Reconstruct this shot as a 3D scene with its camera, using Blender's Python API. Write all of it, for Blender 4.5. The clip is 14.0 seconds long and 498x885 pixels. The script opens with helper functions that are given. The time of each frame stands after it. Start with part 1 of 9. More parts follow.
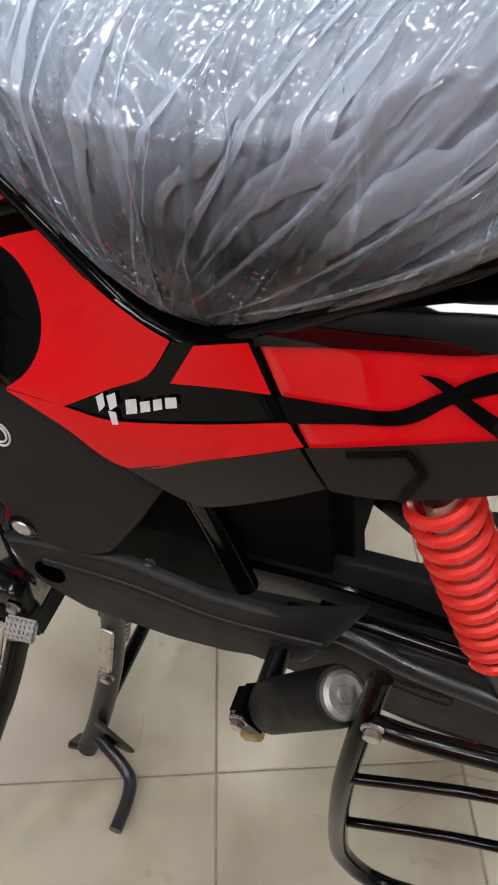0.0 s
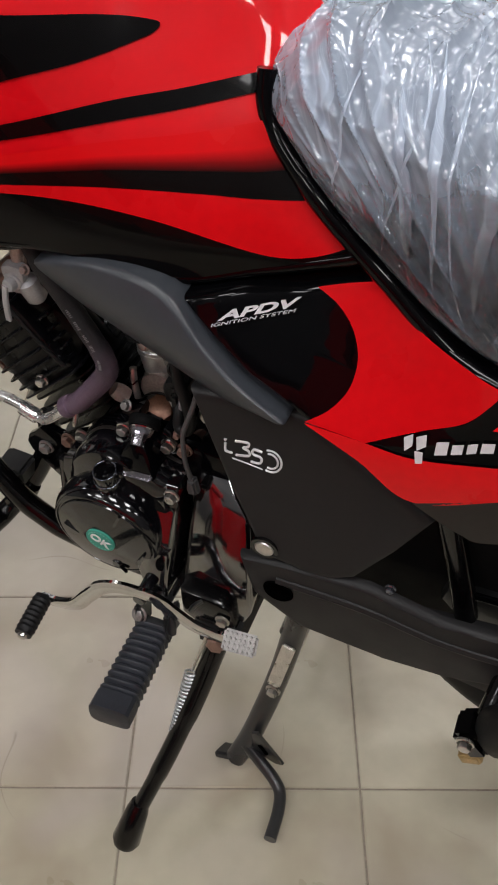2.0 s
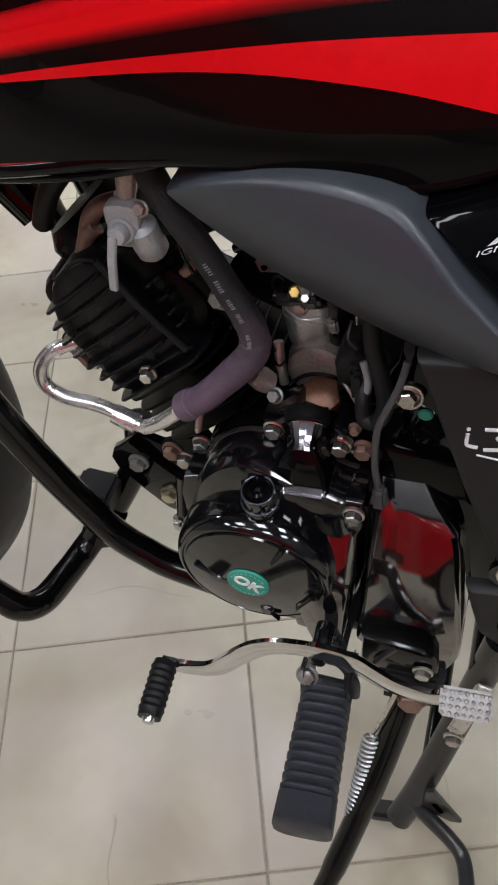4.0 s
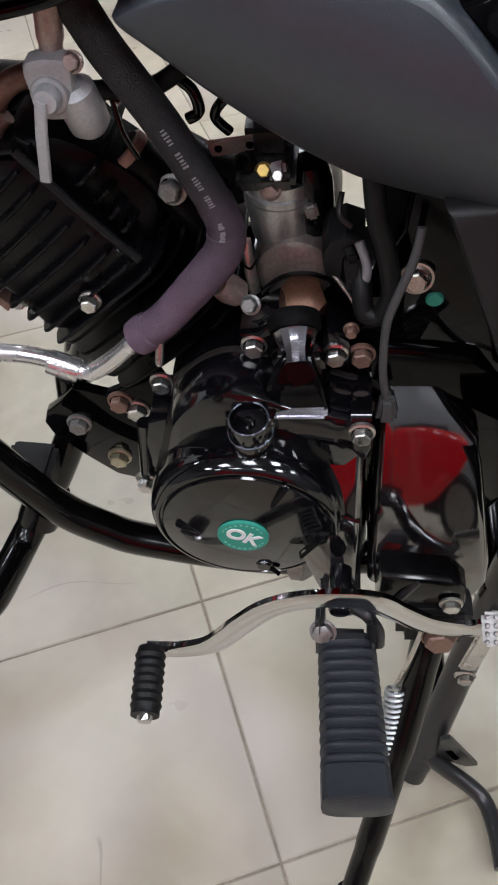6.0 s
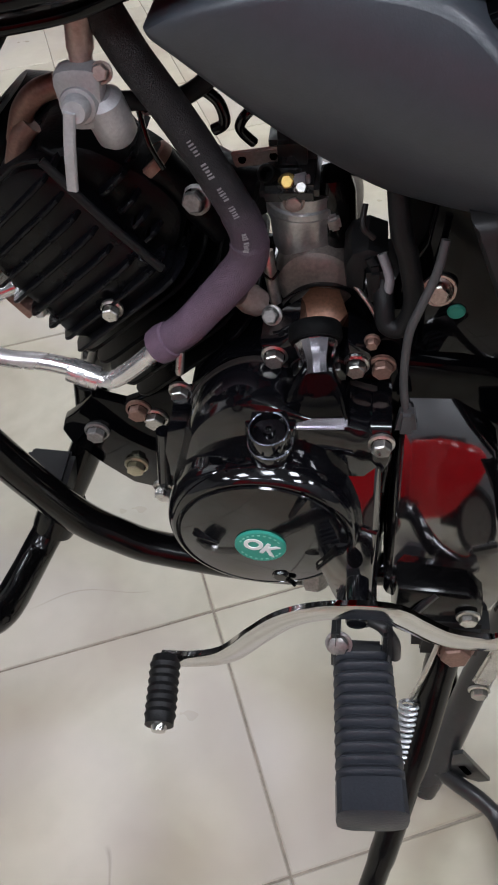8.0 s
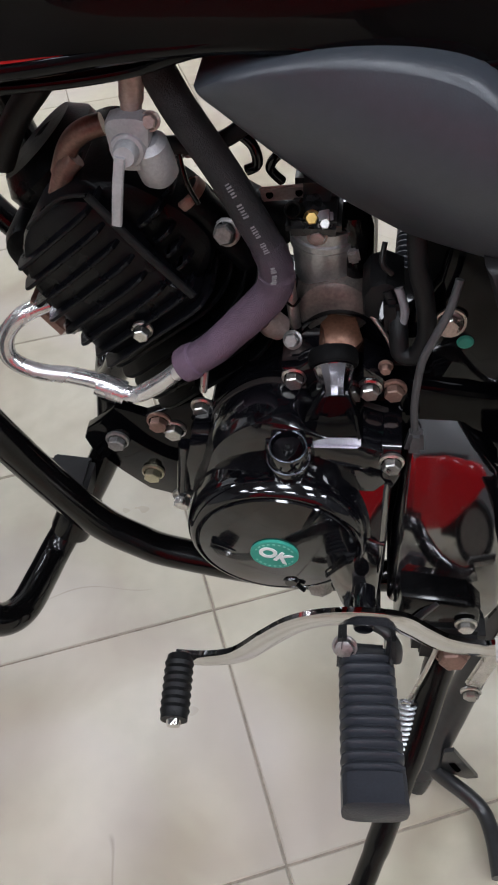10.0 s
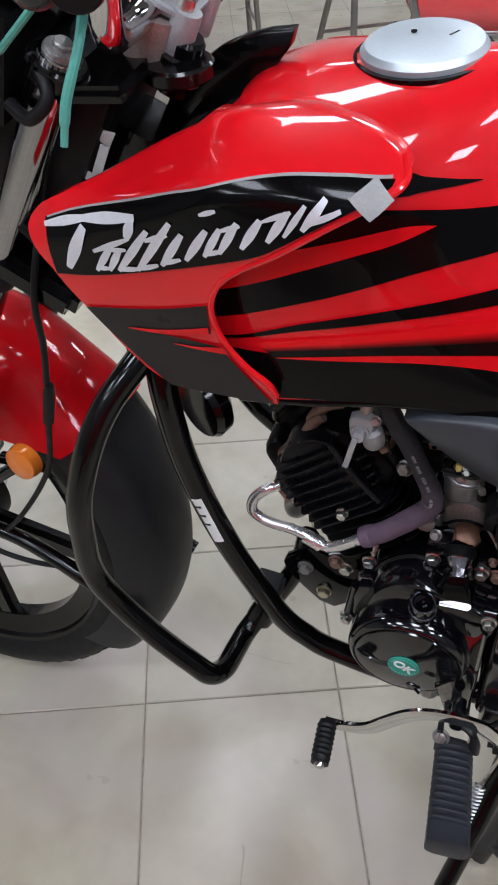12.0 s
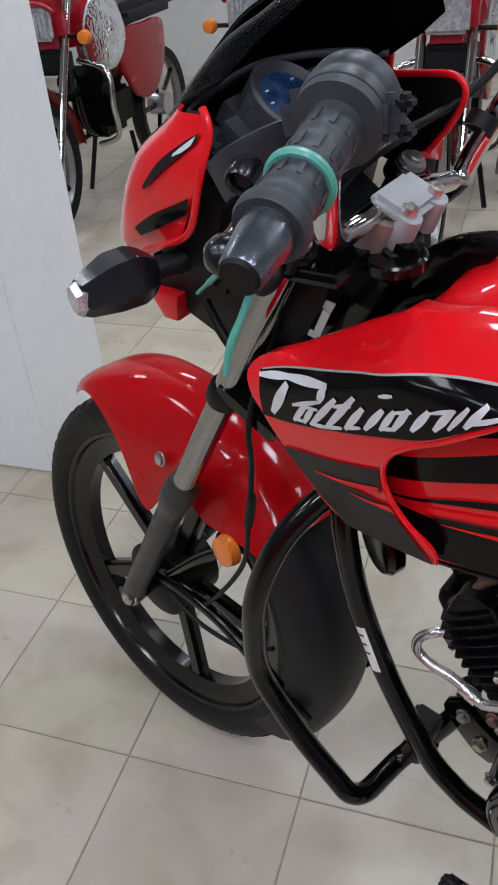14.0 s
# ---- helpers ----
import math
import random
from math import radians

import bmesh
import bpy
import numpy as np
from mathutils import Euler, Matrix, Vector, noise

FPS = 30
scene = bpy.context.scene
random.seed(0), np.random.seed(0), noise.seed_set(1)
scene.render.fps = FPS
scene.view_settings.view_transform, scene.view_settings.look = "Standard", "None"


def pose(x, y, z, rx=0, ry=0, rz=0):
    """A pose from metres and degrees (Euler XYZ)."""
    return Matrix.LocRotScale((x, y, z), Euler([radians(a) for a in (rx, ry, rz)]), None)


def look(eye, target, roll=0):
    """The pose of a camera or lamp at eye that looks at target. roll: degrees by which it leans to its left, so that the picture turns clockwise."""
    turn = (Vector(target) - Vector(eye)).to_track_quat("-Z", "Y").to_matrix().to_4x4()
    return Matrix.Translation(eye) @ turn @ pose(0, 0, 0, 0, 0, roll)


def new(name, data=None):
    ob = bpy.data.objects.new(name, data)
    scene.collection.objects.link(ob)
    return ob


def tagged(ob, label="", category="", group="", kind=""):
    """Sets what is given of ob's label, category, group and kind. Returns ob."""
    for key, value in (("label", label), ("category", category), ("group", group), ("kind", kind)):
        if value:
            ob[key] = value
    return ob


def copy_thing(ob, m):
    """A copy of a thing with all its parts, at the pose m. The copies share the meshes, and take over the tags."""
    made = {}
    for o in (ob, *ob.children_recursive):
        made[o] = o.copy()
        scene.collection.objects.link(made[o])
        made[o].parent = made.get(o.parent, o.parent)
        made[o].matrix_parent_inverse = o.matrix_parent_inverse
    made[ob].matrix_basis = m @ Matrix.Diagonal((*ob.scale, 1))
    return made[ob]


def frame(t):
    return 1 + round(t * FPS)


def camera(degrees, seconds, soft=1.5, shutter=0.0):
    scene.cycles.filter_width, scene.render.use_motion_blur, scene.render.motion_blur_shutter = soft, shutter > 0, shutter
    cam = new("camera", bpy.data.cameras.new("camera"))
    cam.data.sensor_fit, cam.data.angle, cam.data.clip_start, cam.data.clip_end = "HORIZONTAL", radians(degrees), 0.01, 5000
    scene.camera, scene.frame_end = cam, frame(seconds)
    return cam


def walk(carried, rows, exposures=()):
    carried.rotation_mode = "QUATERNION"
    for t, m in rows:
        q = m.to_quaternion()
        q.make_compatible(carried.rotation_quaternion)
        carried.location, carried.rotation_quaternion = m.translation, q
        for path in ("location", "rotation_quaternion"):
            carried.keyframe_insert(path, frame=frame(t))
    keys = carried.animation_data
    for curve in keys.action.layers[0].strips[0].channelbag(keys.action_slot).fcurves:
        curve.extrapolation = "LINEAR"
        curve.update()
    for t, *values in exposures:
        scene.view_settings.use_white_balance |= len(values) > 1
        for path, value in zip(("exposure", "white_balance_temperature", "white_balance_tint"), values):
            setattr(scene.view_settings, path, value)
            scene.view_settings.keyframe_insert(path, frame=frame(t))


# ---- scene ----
cam = camera(33.6, 14.0, soft=2.0)
PATH = [
    (0, (0.097, -0.451, 0.995), (0.038, 0.989, -0.392), -5.4),
    (0.5, (0.049, -0.457, 1.016), (-0.002, 0.989, -0.365), -4.6),
    (1, (0.002, -0.451, 1.018), (-0.044, 0.992, -0.365), -3.4),
    (1.5, (-0.059, -0.454, 1.025), (-0.109, 0.993, -0.355), -2.3),
    (2, (-0.109, -0.469, 1.047), (-0.166, 0.99, -0.319), -1.9),
    (2.5, (-0.16, -0.481, 1.062), (-0.231, 1.003, -0.278), -2.4),
    (3, (-0.209, -0.427, 1.036), (-0.281, 1.057, -0.303), -3.7),
    (3.2, (-0.219, -0.38, 1.007), (-0.314, 1.094, -0.341), -4.9),
    (5.3, (-0.333, -0.26, 0.841), (-0.104, 1.091, -0.615), -7.6),
    (5.5, (-0.333, -0.253, 0.835), (-0.086, 1.119, -0.599), -7.4),
    (6, (-0.334, -0.243, 0.825), (-0.055, 1.107, -0.623), -6.7),
    (6.5, (-0.334, -0.242, 0.824), (-0.065, 1.12, -0.615), -7.0),
    (7, (-0.334, -0.243, 0.825), (-0.092, 1.137, -0.604), -7.5),
    (9.5, (-0.355, -0.239, 0.826), (-0.045, 1.116, -0.611), -4.5),
    (10, (-0.361, -0.25, 0.859), (-0.066, 1.106, -0.582), -4.2),
    (10.5, (-0.385, -0.305, 0.962), (-0.158, 1.087, -0.455), -4.4),
    (11, (-0.412, -0.352, 1.058), (-0.263, 1.059, -0.351), -4.4),
    (11.5, (-0.425, -0.365, 1.093), (-0.327, 1.085, -0.282), -3.9),
    (12, (-0.436, -0.403, 1.139), (-0.399, 1.099, -0.18), -3.0),
    (12.5, (-0.441, -0.444, 1.194), (-0.48, 1.123, -0.048), -2.6),
    (13, (-0.443, -0.458, 1.201), (-0.583, 1.135, -0.001), -2.5),
    (13.5, (-0.398, -0.435, 1.227), (-0.812, 1.143, 0.07), -3.9),
    (14, (-0.36, -0.416, 1.224), (-0.939, 1.119, 0.081), -5.3),
]
walk(cam, [(t, look(eye, target, roll)) for t, eye, target, roll in PATH], exposures=[(0, -0.33, 6650, 10), (1.5, -0.52, 6800, 10), (2.2, -0.5, 6680, 10), (3, -0.42, 6480, 10), (5.5, -0.12, 6140, 10), (9.5, -0.06, 6060, 10), (10.5, -0.06, 6060, 10), (11, -0.08, 6030, 10), (11.5, -0.34, 5960, 10), (12, -0.34, 5900, 10), (13, -0.46, 5870, 10), (14, -0.48, 5950, 10)])

# ---- light: closed showroom with square ceiling panels ----
world = bpy.data.worlds.new("showroom_air")
world.use_nodes = True
world.node_tree.nodes["Background"].inputs[0].default_value = (0.8, 0.86, 1.0, 1)
world.node_tree.nodes["Background"].inputs[1].default_value = 0.05
scene.world = world

PANEL_POWER = 17.5
PANEL_XY = [(x, y) for x in (-3.4, -1.9, -0.4, 1.1, 2.6) for y in (-2.3, -0.9, 1.5, 3.6)]
CEIL = 3.0
for px, py in PANEL_XY:
    lamp = bpy.data.lights.new("ceiling_panel_lamp", "AREA")
    lamp.shape, lamp.size, lamp.energy, lamp.color = "SQUARE", 0.56, PANEL_POWER, (0.925, 0.945, 1.0)
    lo = new("ceiling_panel_lamp", lamp)
    lo.matrix_world = pose(px, py, CEIL - 0.035)


# ---- materials ----
def mat(name, col, rough=0.5, metal=0.0, coat=0.0, vary=0.12, scale=30.0, bump=0.0, bscale=None, rvary=0.08, spec=0.5):
    """Principled surface with grain at two scales, in metres of the object's own space."""
    m = bpy.data.materials.new(name)
    m.use_nodes = True
    nt = m.node_tree
    b = nt.nodes["Principled BSDF"]
    b.inputs["Roughness"].default_value = rough
    b.inputs["Metallic"].default_value = metal
    b.inputs["Coat Weight"].default_value = coat
    b.inputs["Coat Roughness"].default_value = 0.025
    b.inputs["Specular IOR Level"].default_value = spec
    tc = nt.nodes.new("ShaderNodeTexCoord")
    n1 = nt.nodes.new("ShaderNodeTexNoise")
    n1.inputs["Scale"].default_value, n1.inputs["Detail"].default_value = scale, 4
    n2 = nt.nodes.new("ShaderNodeTexNoise")
    n2.inputs["Scale"].default_value, n2.inputs["Detail"].default_value = scale * 9, 3
    nt.links.new(tc.outputs["Object"], n1.inputs["Vector"])
    nt.links.new(tc.outputs["Object"], n2.inputs["Vector"])
    add = nt.nodes.new("ShaderNodeMath")
    add.operation = "ADD"
    nt.links.new(n1.outputs["Fac"], add.inputs[0])
    nt.links.new(n2.outputs["Fac"], add.inputs[1])
    mix = nt.nodes.new("ShaderNodeMix")
    mix.data_type = "RGBA"
    lo_c = [c * (1 - vary) for c in col]
    hi_c = [min(1, c * (1 + vary)) for c in col]
    mix.inputs[6].default_value, mix.inputs[7].default_value = (*lo_c, 1), (*hi_c, 1)
    rng = nt.nodes.new("ShaderNodeMapRange")
    rng.inputs[1].default_value, rng.inputs[2].default_value = 0.7, 1.3
    nt.links.new(add.outputs[0], rng.inputs[0])
    nt.links.new(rng.outputs[0], mix.inputs[0])
    nt.links.new(mix.outputs[2], b.inputs["Base Color"])
    if rvary:
        rr = nt.nodes.new("ShaderNodeMapRange")
        rr.inputs[1].default_value, rr.inputs[2].default_value = 0.3, 0.7
        rr.inputs[3].default_value, rr.inputs[4].default_value = max(0.02, rough - rvary), min(1, rough + rvary)
        nt.links.new(n1.outputs["Fac"], rr.inputs[0])
        nt.links.new(rr.outputs[0], b.inputs["Roughness"])
    if bump:
        nb = nt.nodes.new("ShaderNodeTexNoise")
        nb.inputs["Scale"].default_value, nb.inputs["Detail"].default_value = bscale or scale * 20, 2
        nt.links.new(tc.outputs["Object"], nb.inputs["Vector"])
        bp = nt.nodes.new("ShaderNodeBump")
        bp.inputs["Strength"].default_value, bp.inputs["Distance"].default_value = bump, 0.001
        nt.links.new(nb.outputs["Fac"], bp.inputs["Height"])
        nt.links.new(bp.outputs[0], b.inputs["Normal"])
    return m


RED = mat("red_gloss_paint", (0.76, 0.005, 0.011), 0.3, 0, 1.0, 0.04, 6, rvary=0.04, spec=0.1)
BLACKP = mat("black_gloss_paint", (0.0015, 0.0015, 0.002), 0.08, 0, 0.25, 0.1, 8, rvary=0.03, spec=0.08)
DECAL_BLACK = mat("black_sticker", (0.0025, 0.0022, 0.0024), 0.16, 0, 0.2, 0.15, 20, rvary=0.05, spec=0.1)
DECAL_RED = mat("red_sticker", (0.72, 0.005, 0.009), 0.3, 0, 0.3, 0.05, 15, rvary=0.05, spec=0.1)
DECAL_GREY = mat("dark_grey_sticker", (0.018, 0.015, 0.014), 0.35, 0, 0.05, 0.12, 20, spec=0.2)
DECAL_WHITE = mat("silver_white_sticker", (0.72, 0.72, 0.74), 0.35, 0.1, 0, 0.05, 30)
MATTE = mat("matte_dark_plastic", (0.014, 0.0135, 0.014), 0.5, 0, 0, 0.1, 25, 0.12, 900, spec=0.25)
FINGREY = mat("grey_satin_plastic", (0.038, 0.043, 0.052), 0.36, 0, 0, 0.08, 20, 0.1, 900, spec=0.5)
BLACKM = mat("black_enamel_metal", (0.0022, 0.002, 0.0022), 0.18, 0, 0.2, 0.2, 20, 0.05, 300, spec=0.28)
ENGINE = mat("black_engine_paint", (0.0028, 0.0027, 0.0036), 0.1, 0.0, 0.5, 0.25, 25, 0.05, 250, spec=0.5)
ENGINE_ROUGH = mat("black_cast_metal", (0.0022, 0.0022, 0.0026), 0.34, 0.0, 0, 0.3, 40, 0.25, 600, spec=0.12)
HEADBLACK = mat("satin_black_head_paint", (0.003, 0.003, 0.0042), 0.3, 0.0, 0, 0.3, 40, 0.1, 600, spec=0.22)
CHROME = mat("chrome", (0.62, 0.61, 0.61), 0.07, 1, 0, 0.05, 30, rvary=0.05)
PIPECHROME = mat("satin_chrome", (0.72, 0.70, 0.70), 0.24, 0.85, 0, 0.1, 40, rvary=0.1)
STEEL = mat("zinc_steel", (0.62, 0.60, 0.57), 0.32, 1, 0, 0.2, 80)
ALU = mat("cast_aluminium", (0.56, 0.56, 0.57), 0.38, 0.9, 0, 0.15, 60, 0.25, 500)
DULLALU = mat("dull_carburettor_alloy", (0.33, 0.32, 0.31), 0.45, 0.8, 0, 0.25, 60, 0.25, 500)
COPPER = mat("reddish_brown_fitting", (0.22, 0.13, 0.10), 0.42, 0.35, 0, 0.25, 60)
RUBBER = mat("black_rubber", (0.006, 0.006, 0.0065), 0.5, 0, 0, 0.2, 60, 0.2, 700, spec=0.25)
GREYRUB = mat("grey_grip_rubber", (0.036, 0.039, 0.046), 0.5, 0, 0, 0.12, 60, 0.2, 700)
HOSE = mat("purplish_braided_hose", (0.132, 0.083, 0.124), 0.62, 0, 0, 0.25, 120, 0.8, 1500)
SPRINGRED = mat("red_spring_paint", (0.74, 0.030, 0.022), 0.32, 0, 0.5, 0.08, 40)
SEATBLACK = mat("black_seat_leather", (0.012, 0.0105, 0.013), 0.5, 0, 0, 0.15, 40, 0.4, 900, spec=0.4)
AMBER = mat("amber_lens", (0.75, 0.20, 0.02), 0.2, 0, 0.5, 0.1, 60)
CLEARLENS = mat("pale_clear_lens", (0.50, 0.51, 0.54), 0.12, 0.45, 0.8, 0.55, 60)
GREEN = mat("green_paper_sticker", (0.035, 0.30, 0.22), 0.5, 0, 0, 0.08, 60)
TEAL = mat("teal_plastic_tie", (0.10, 0.36, 0.29), 0.4, 0, 0.2, 0.12, 60)
WHITE = mat("white_ink", (0.78, 0.79, 0.78), 0.5, 0, 0, 0.04, 60)
TAPE = mat("pale_grey_masking_tape", (0.34, 0.33, 0.32), 0.5, 0, 0, 0.1, 60, 0.5, 300)
DIALBLUE = mat("blue_dial_face", (0.01, 0.035, 0.10), 0.2, 0, 0.6, 0.6, 90)
CAPSILVER = mat("silver_fuel_cap", (0.60, 0.66, 0.70), 0.38, 0.6, 0, 0.04, 40, rvary=0.03)
REDPLASTIC = mat("red_chair_plastic", (0.55, 0.022, 0.022), 0.35, 0, 0.2, 0.07, 10)
GREYSTEEL = mat("grey_tube_steel", (0.30, 0.29, 0.28), 0.35, 0.8, 0, 0.15, 30)
PILLARW = mat("white_painted_pillar", (0.80, 0.81, 0.82), 0.5, 0, 0, 0.03, 4, 0.1, 120)
WALLP = mat("off_white_wall_paint", (0.58, 0.57, 0.55), 0.75, 0, 0, 0.04, 3, 0.1, 90)
WALLD = mat("dark_grey_wall_paint", (0.13, 0.13, 0.135), 0.7, 0, 0, 0.06, 3, 0.1, 90)
WALLG = mat("grey_wall_paint", (0.28, 0.275, 0.27), 0.75, 0, 0, 0.05, 3, 0.1, 90)
CEILP = mat("grey_ceiling_paint", (0.22, 0.22, 0.225), 0.8, 0, 0, 0.03, 3)
GROUT = mat("dark_tile_grout", (0.24, 0.205, 0.16), 0.85, 0, 0, 0.3, 40)
PIANO = mat("polished_black_trim", (0.0015, 0.0015, 0.002), 0.05, 0, 0.9, 0.1, 8, rvary=0.02, spec=0.3)
NUTBROWN = mat("dark_brown_nut", (0.15, 0.070, 0.042), 0.36, 0.5, 0, 0.3, 60)
CASTWARM = mat("warm_grey_casting", (0.21, 0.18, 0.16), 0.45, 0.5, 0, 0.3, 50, 0.2, 400)
PRINTGREY = mat("worn_grey_print", (0.20, 0.19, 0.20), 0.6, 0, 0, 0.2, 200)
BAREND = mat("satin_dark_metal", (0.16, 0.17, 0.20), 0.27, 0.85, 0, 0.1, 60)
FORKGREY = mat("dark_grey_fork_paint", (0.035, 0.034, 0.035), 0.38, 0.1, 0, 0.15, 40, 0.1, 500, spec=0.4)
FLAP = mat("satin_black_plastic", (0.032, 0.032, 0.035), 0.40, 0, 0.15, 0.15, 30, 0.08, 500, spec=0.5)
DARKCHROME = mat("aged_fork_chrome", (0.36, 0.35, 0.36), 0.1, 1, 0, 0.08, 30, rvary=0.05)
DEEPBLACK = mat("dull_black_moulding", (0.003, 0.003, 0.0032), 0.7, 0, 0, 0.3, 40, 0.2, 500, spec=0.12)
# gloss-free near-black: shade inside holes put into colour; the visor hood shares it
UNLITBLACK = mat("unlit_black", (0.0008, 0.0008, 0.0008), 0.9, 0, 0, 0.1, 60, spec=0.0)
MAROON = mat("dark_red_paint", (0.30, 0.006, 0.012), 0.25, 0, 0.5, 0.06, 6, rvary=0.04, spec=0.3)
DASHGREY = mat("dark_grey_dash_plastic", (0.032, 0.034, 0.041), 0.42, 0, 0, 0.12, 25, 0.15, 900, spec=0.4)
DASHBLACK = mat("satin_black_moulding", (0.008, 0.008, 0.011), 0.26, 0, 0.2, 0.12, 25, 0.08, 700, spec=0.45)
SATIN = mat("satin_black_steel", (0.018, 0.018, 0.019), 0.32, 0, 0.2, 0.2, 20, 0.06, 300, spec=0.5)
ZINC = mat("bright_zinc_plate", (0.60, 0.62, 0.64), 0.32, 0.7, 0, 0.1, 80)
PEGRUB = mat("blue_grey_peg_rubber", (0.022, 0.024, 0.030), 0.42, 0, 0, 0.15, 60, 0.2, 700, spec=0.35)
CASTPINK = mat("tan_plated_metal", (0.40, 0.31, 0.28), 0.4, 0.45, 0, 0.2, 60, 0.2, 400)
TAPALLOY = mat("pale_die_cast_alloy", (0.40, 0.40, 0.41), 0.5, 0.35, 0, 0.12, 60, 0.3, 400)
BRASS = mat("yellow_brass", (0.55, 0.38, 0.12), 0.35, 0.9, 0, 0.15, 80)
YELLOWSTEEL = mat("yellow_passivated_steel", (0.52, 0.48, 0.34), 0.35, 0.9, 0, 0.2, 80)
GREYCABLE = mat("grey_cable_sheath", (0.060, 0.058, 0.060), 0.5, 0, 0, 0.12, 60, 0.2, 600, spec=0.4)
MINTINK = mat("pale_green_ink", (0.20, 0.52, 0.42), 0.5, 0, 0, 0.04, 60)
CHROMEBLACK = mat("black_chrome", (0.40, 0.38, 0.42), 0.16, 1, 0, 0.1, 30, rvary=0.04)
LACQUER = mat("polished_black_lacquer", (0.004, 0.0035, 0.004), 0.07, 0, 1.0, 0.15, 12, rvary=0.03, spec=0.9)
LACQUER.node_tree.nodes["Principled BSDF"].inputs["IOR"].default_value = 2.0
YELLOWTAB = mat("yellowed_metal_tab", (0.42, 0.30, 0.14), 0.45, 0.4, 0, 0.2, 60)


def tile_material():
    m = mat("glazed_beige_floor_tile", (0.455, 0.418, 0.318), 0.34, 0, 0, 0.05, 5, rvary=0.1)
    nt = m.node_tree
    b = nt.nodes["Principled BSDF"]
    old = b.inputs["Base Color"].links[0].from_socket
    tc = nt.nodes.new("ShaderNodeNewGeometry")
    oi = nt.nodes.new("ShaderNodeObjectInfo")
    # smears and scuffs of dirt, then a change of shade from tile to tile
    n = nt.nodes.new("ShaderNodeTexNoise")
    n.inputs["Scale"].default_value, n.inputs["Detail"].default_value, n.inputs["Distortion"].default_value = 6.0, 3, 0.5
    nt.links.new(tc.outputs["Position"], n.inputs["Vector"])
    r = nt.nodes.new("ShaderNodeMapRange")
    r.inputs[1].default_value, r.inputs[2].default_value, r.inputs[3].default_value, r.inputs[4].default_value = 0.43, 0.66, 0.0, 0.75
    nt.links.new(n.outputs["Fac"], r.inputs[0])
    mx = nt.nodes.new("ShaderNodeMix")
    mx.data_type, mx.blend_type = "RGBA", "MIX"
    mx.inputs[7].default_value = (0.33, 0.275, 0.20, 1)
    nt.links.new(r.outputs[0], mx.inputs[0])
    nt.links.new(old, mx.inputs[6])
    # faint lilac patches: reflections on the floor put into the tile colour
    n2 = nt.nodes.new("ShaderNodeTexNoise")
    n2.inputs["Scale"].default_value, n2.inputs["Detail"].default_value, n2.inputs["Distortion"].default_value = 2.7, 2, 0.8
    nt.links.new(tc.outputs["Position"], n2.inputs["Vector"])
    r2 = nt.nodes.new("ShaderNodeMapRange")
    r2.inputs[1].default_value, r2.inputs[2].default_value, r2.inputs[3].default_value, r2.inputs[4].default_value = 0.50, 0.66, 0.0, 0.6
    nt.links.new(n2.outputs["Fac"], r2.inputs[0])
    mx2 = nt.nodes.new("ShaderNodeMix")
    mx2.data_type, mx2.blend_type = "RGBA", "MIX"
    mx2.inputs[7].default_value = (0.455, 0.40, 0.36, 1)
    nt.links.new(r2.outputs[0], mx2.inputs[0])
    nt.links.new(mx.outputs[2], mx2.inputs[6])
    hsv = nt.nodes.new("ShaderNodeHueSaturation")
    rr = nt.nodes.new("ShaderNodeMapRange")
    rr.inputs[3].default_value, rr.inputs[4].default_value = 0.93, 1.06
    nt.links.new(oi.outputs["Random"], rr.inputs[0])
    nt.links.new(rr.outputs[0], hsv.inputs["Value"])
    nt.links.new(mx2.outputs[2], hsv.inputs["Color"])
    # thin dark scratches
    v = nt.nodes.new("ShaderNodeTexNoise")
    v.inputs["Scale"].default_value, v.inputs["Detail"].default_value, v.inputs["Distortion"].default_value = 2.9, 1, 0.15
    nt.links.new(tc.outputs["Position"], v.inputs["Vector"])
    sub = nt.nodes.new("ShaderNodeMath")
    sub.operation = "SUBTRACT"
    sub.inputs[1].default_value = 0.5
    nt.links.new(v.outputs["Fac"], sub.inputs[0])
    ab = nt.nodes.new("ShaderNodeMath")
    ab.operation = "ABSOLUTE"
    nt.links.new(sub.outputs[0], ab.inputs[0])
    sr = nt.nodes.new("ShaderNodeMapRange")
    sr.inputs[1].default_value, sr.inputs[2].default_value, sr.inputs[3].default_value, sr.inputs[4].default_value = 0.0, 0.0022, 0.42, 0.0
    nt.links.new(ab.outputs[0], sr.inputs[0])
    gate = nt.nodes.new("ShaderNodeTexNoise")
    gate.inputs["Scale"].default_value = 5.5
    nt.links.new(tc.outputs["Position"], gate.inputs["Vector"])
    gr = nt.nodes.new("ShaderNodeMapRange")
    gr.inputs[1].default_value, gr.inputs[2].default_value = 0.55, 0.60
    nt.links.new(gate.outputs["Fac"], gr.inputs[0])
    mul = nt.nodes.new("ShaderNodeMath")
    mul.operation = "MULTIPLY"
    nt.links.new(sr.outputs[0], mul.inputs[0])
    nt.links.new(gr.outputs[0], mul.inputs[1])
    mx2 = nt.nodes.new("ShaderNodeMix")
    mx2.data_type = "RGBA"
    mx2.inputs[7].default_value = (0.16, 0.13, 0.10, 1)
    nt.links.new(mul.outputs[0], mx2.inputs[0])
    nt.links.new(hsv.outputs[0], mx2.inputs[6])
    nt.links.new(mx2.outputs[2], b.inputs["Base Color"])
    return m


TILE = tile_material()


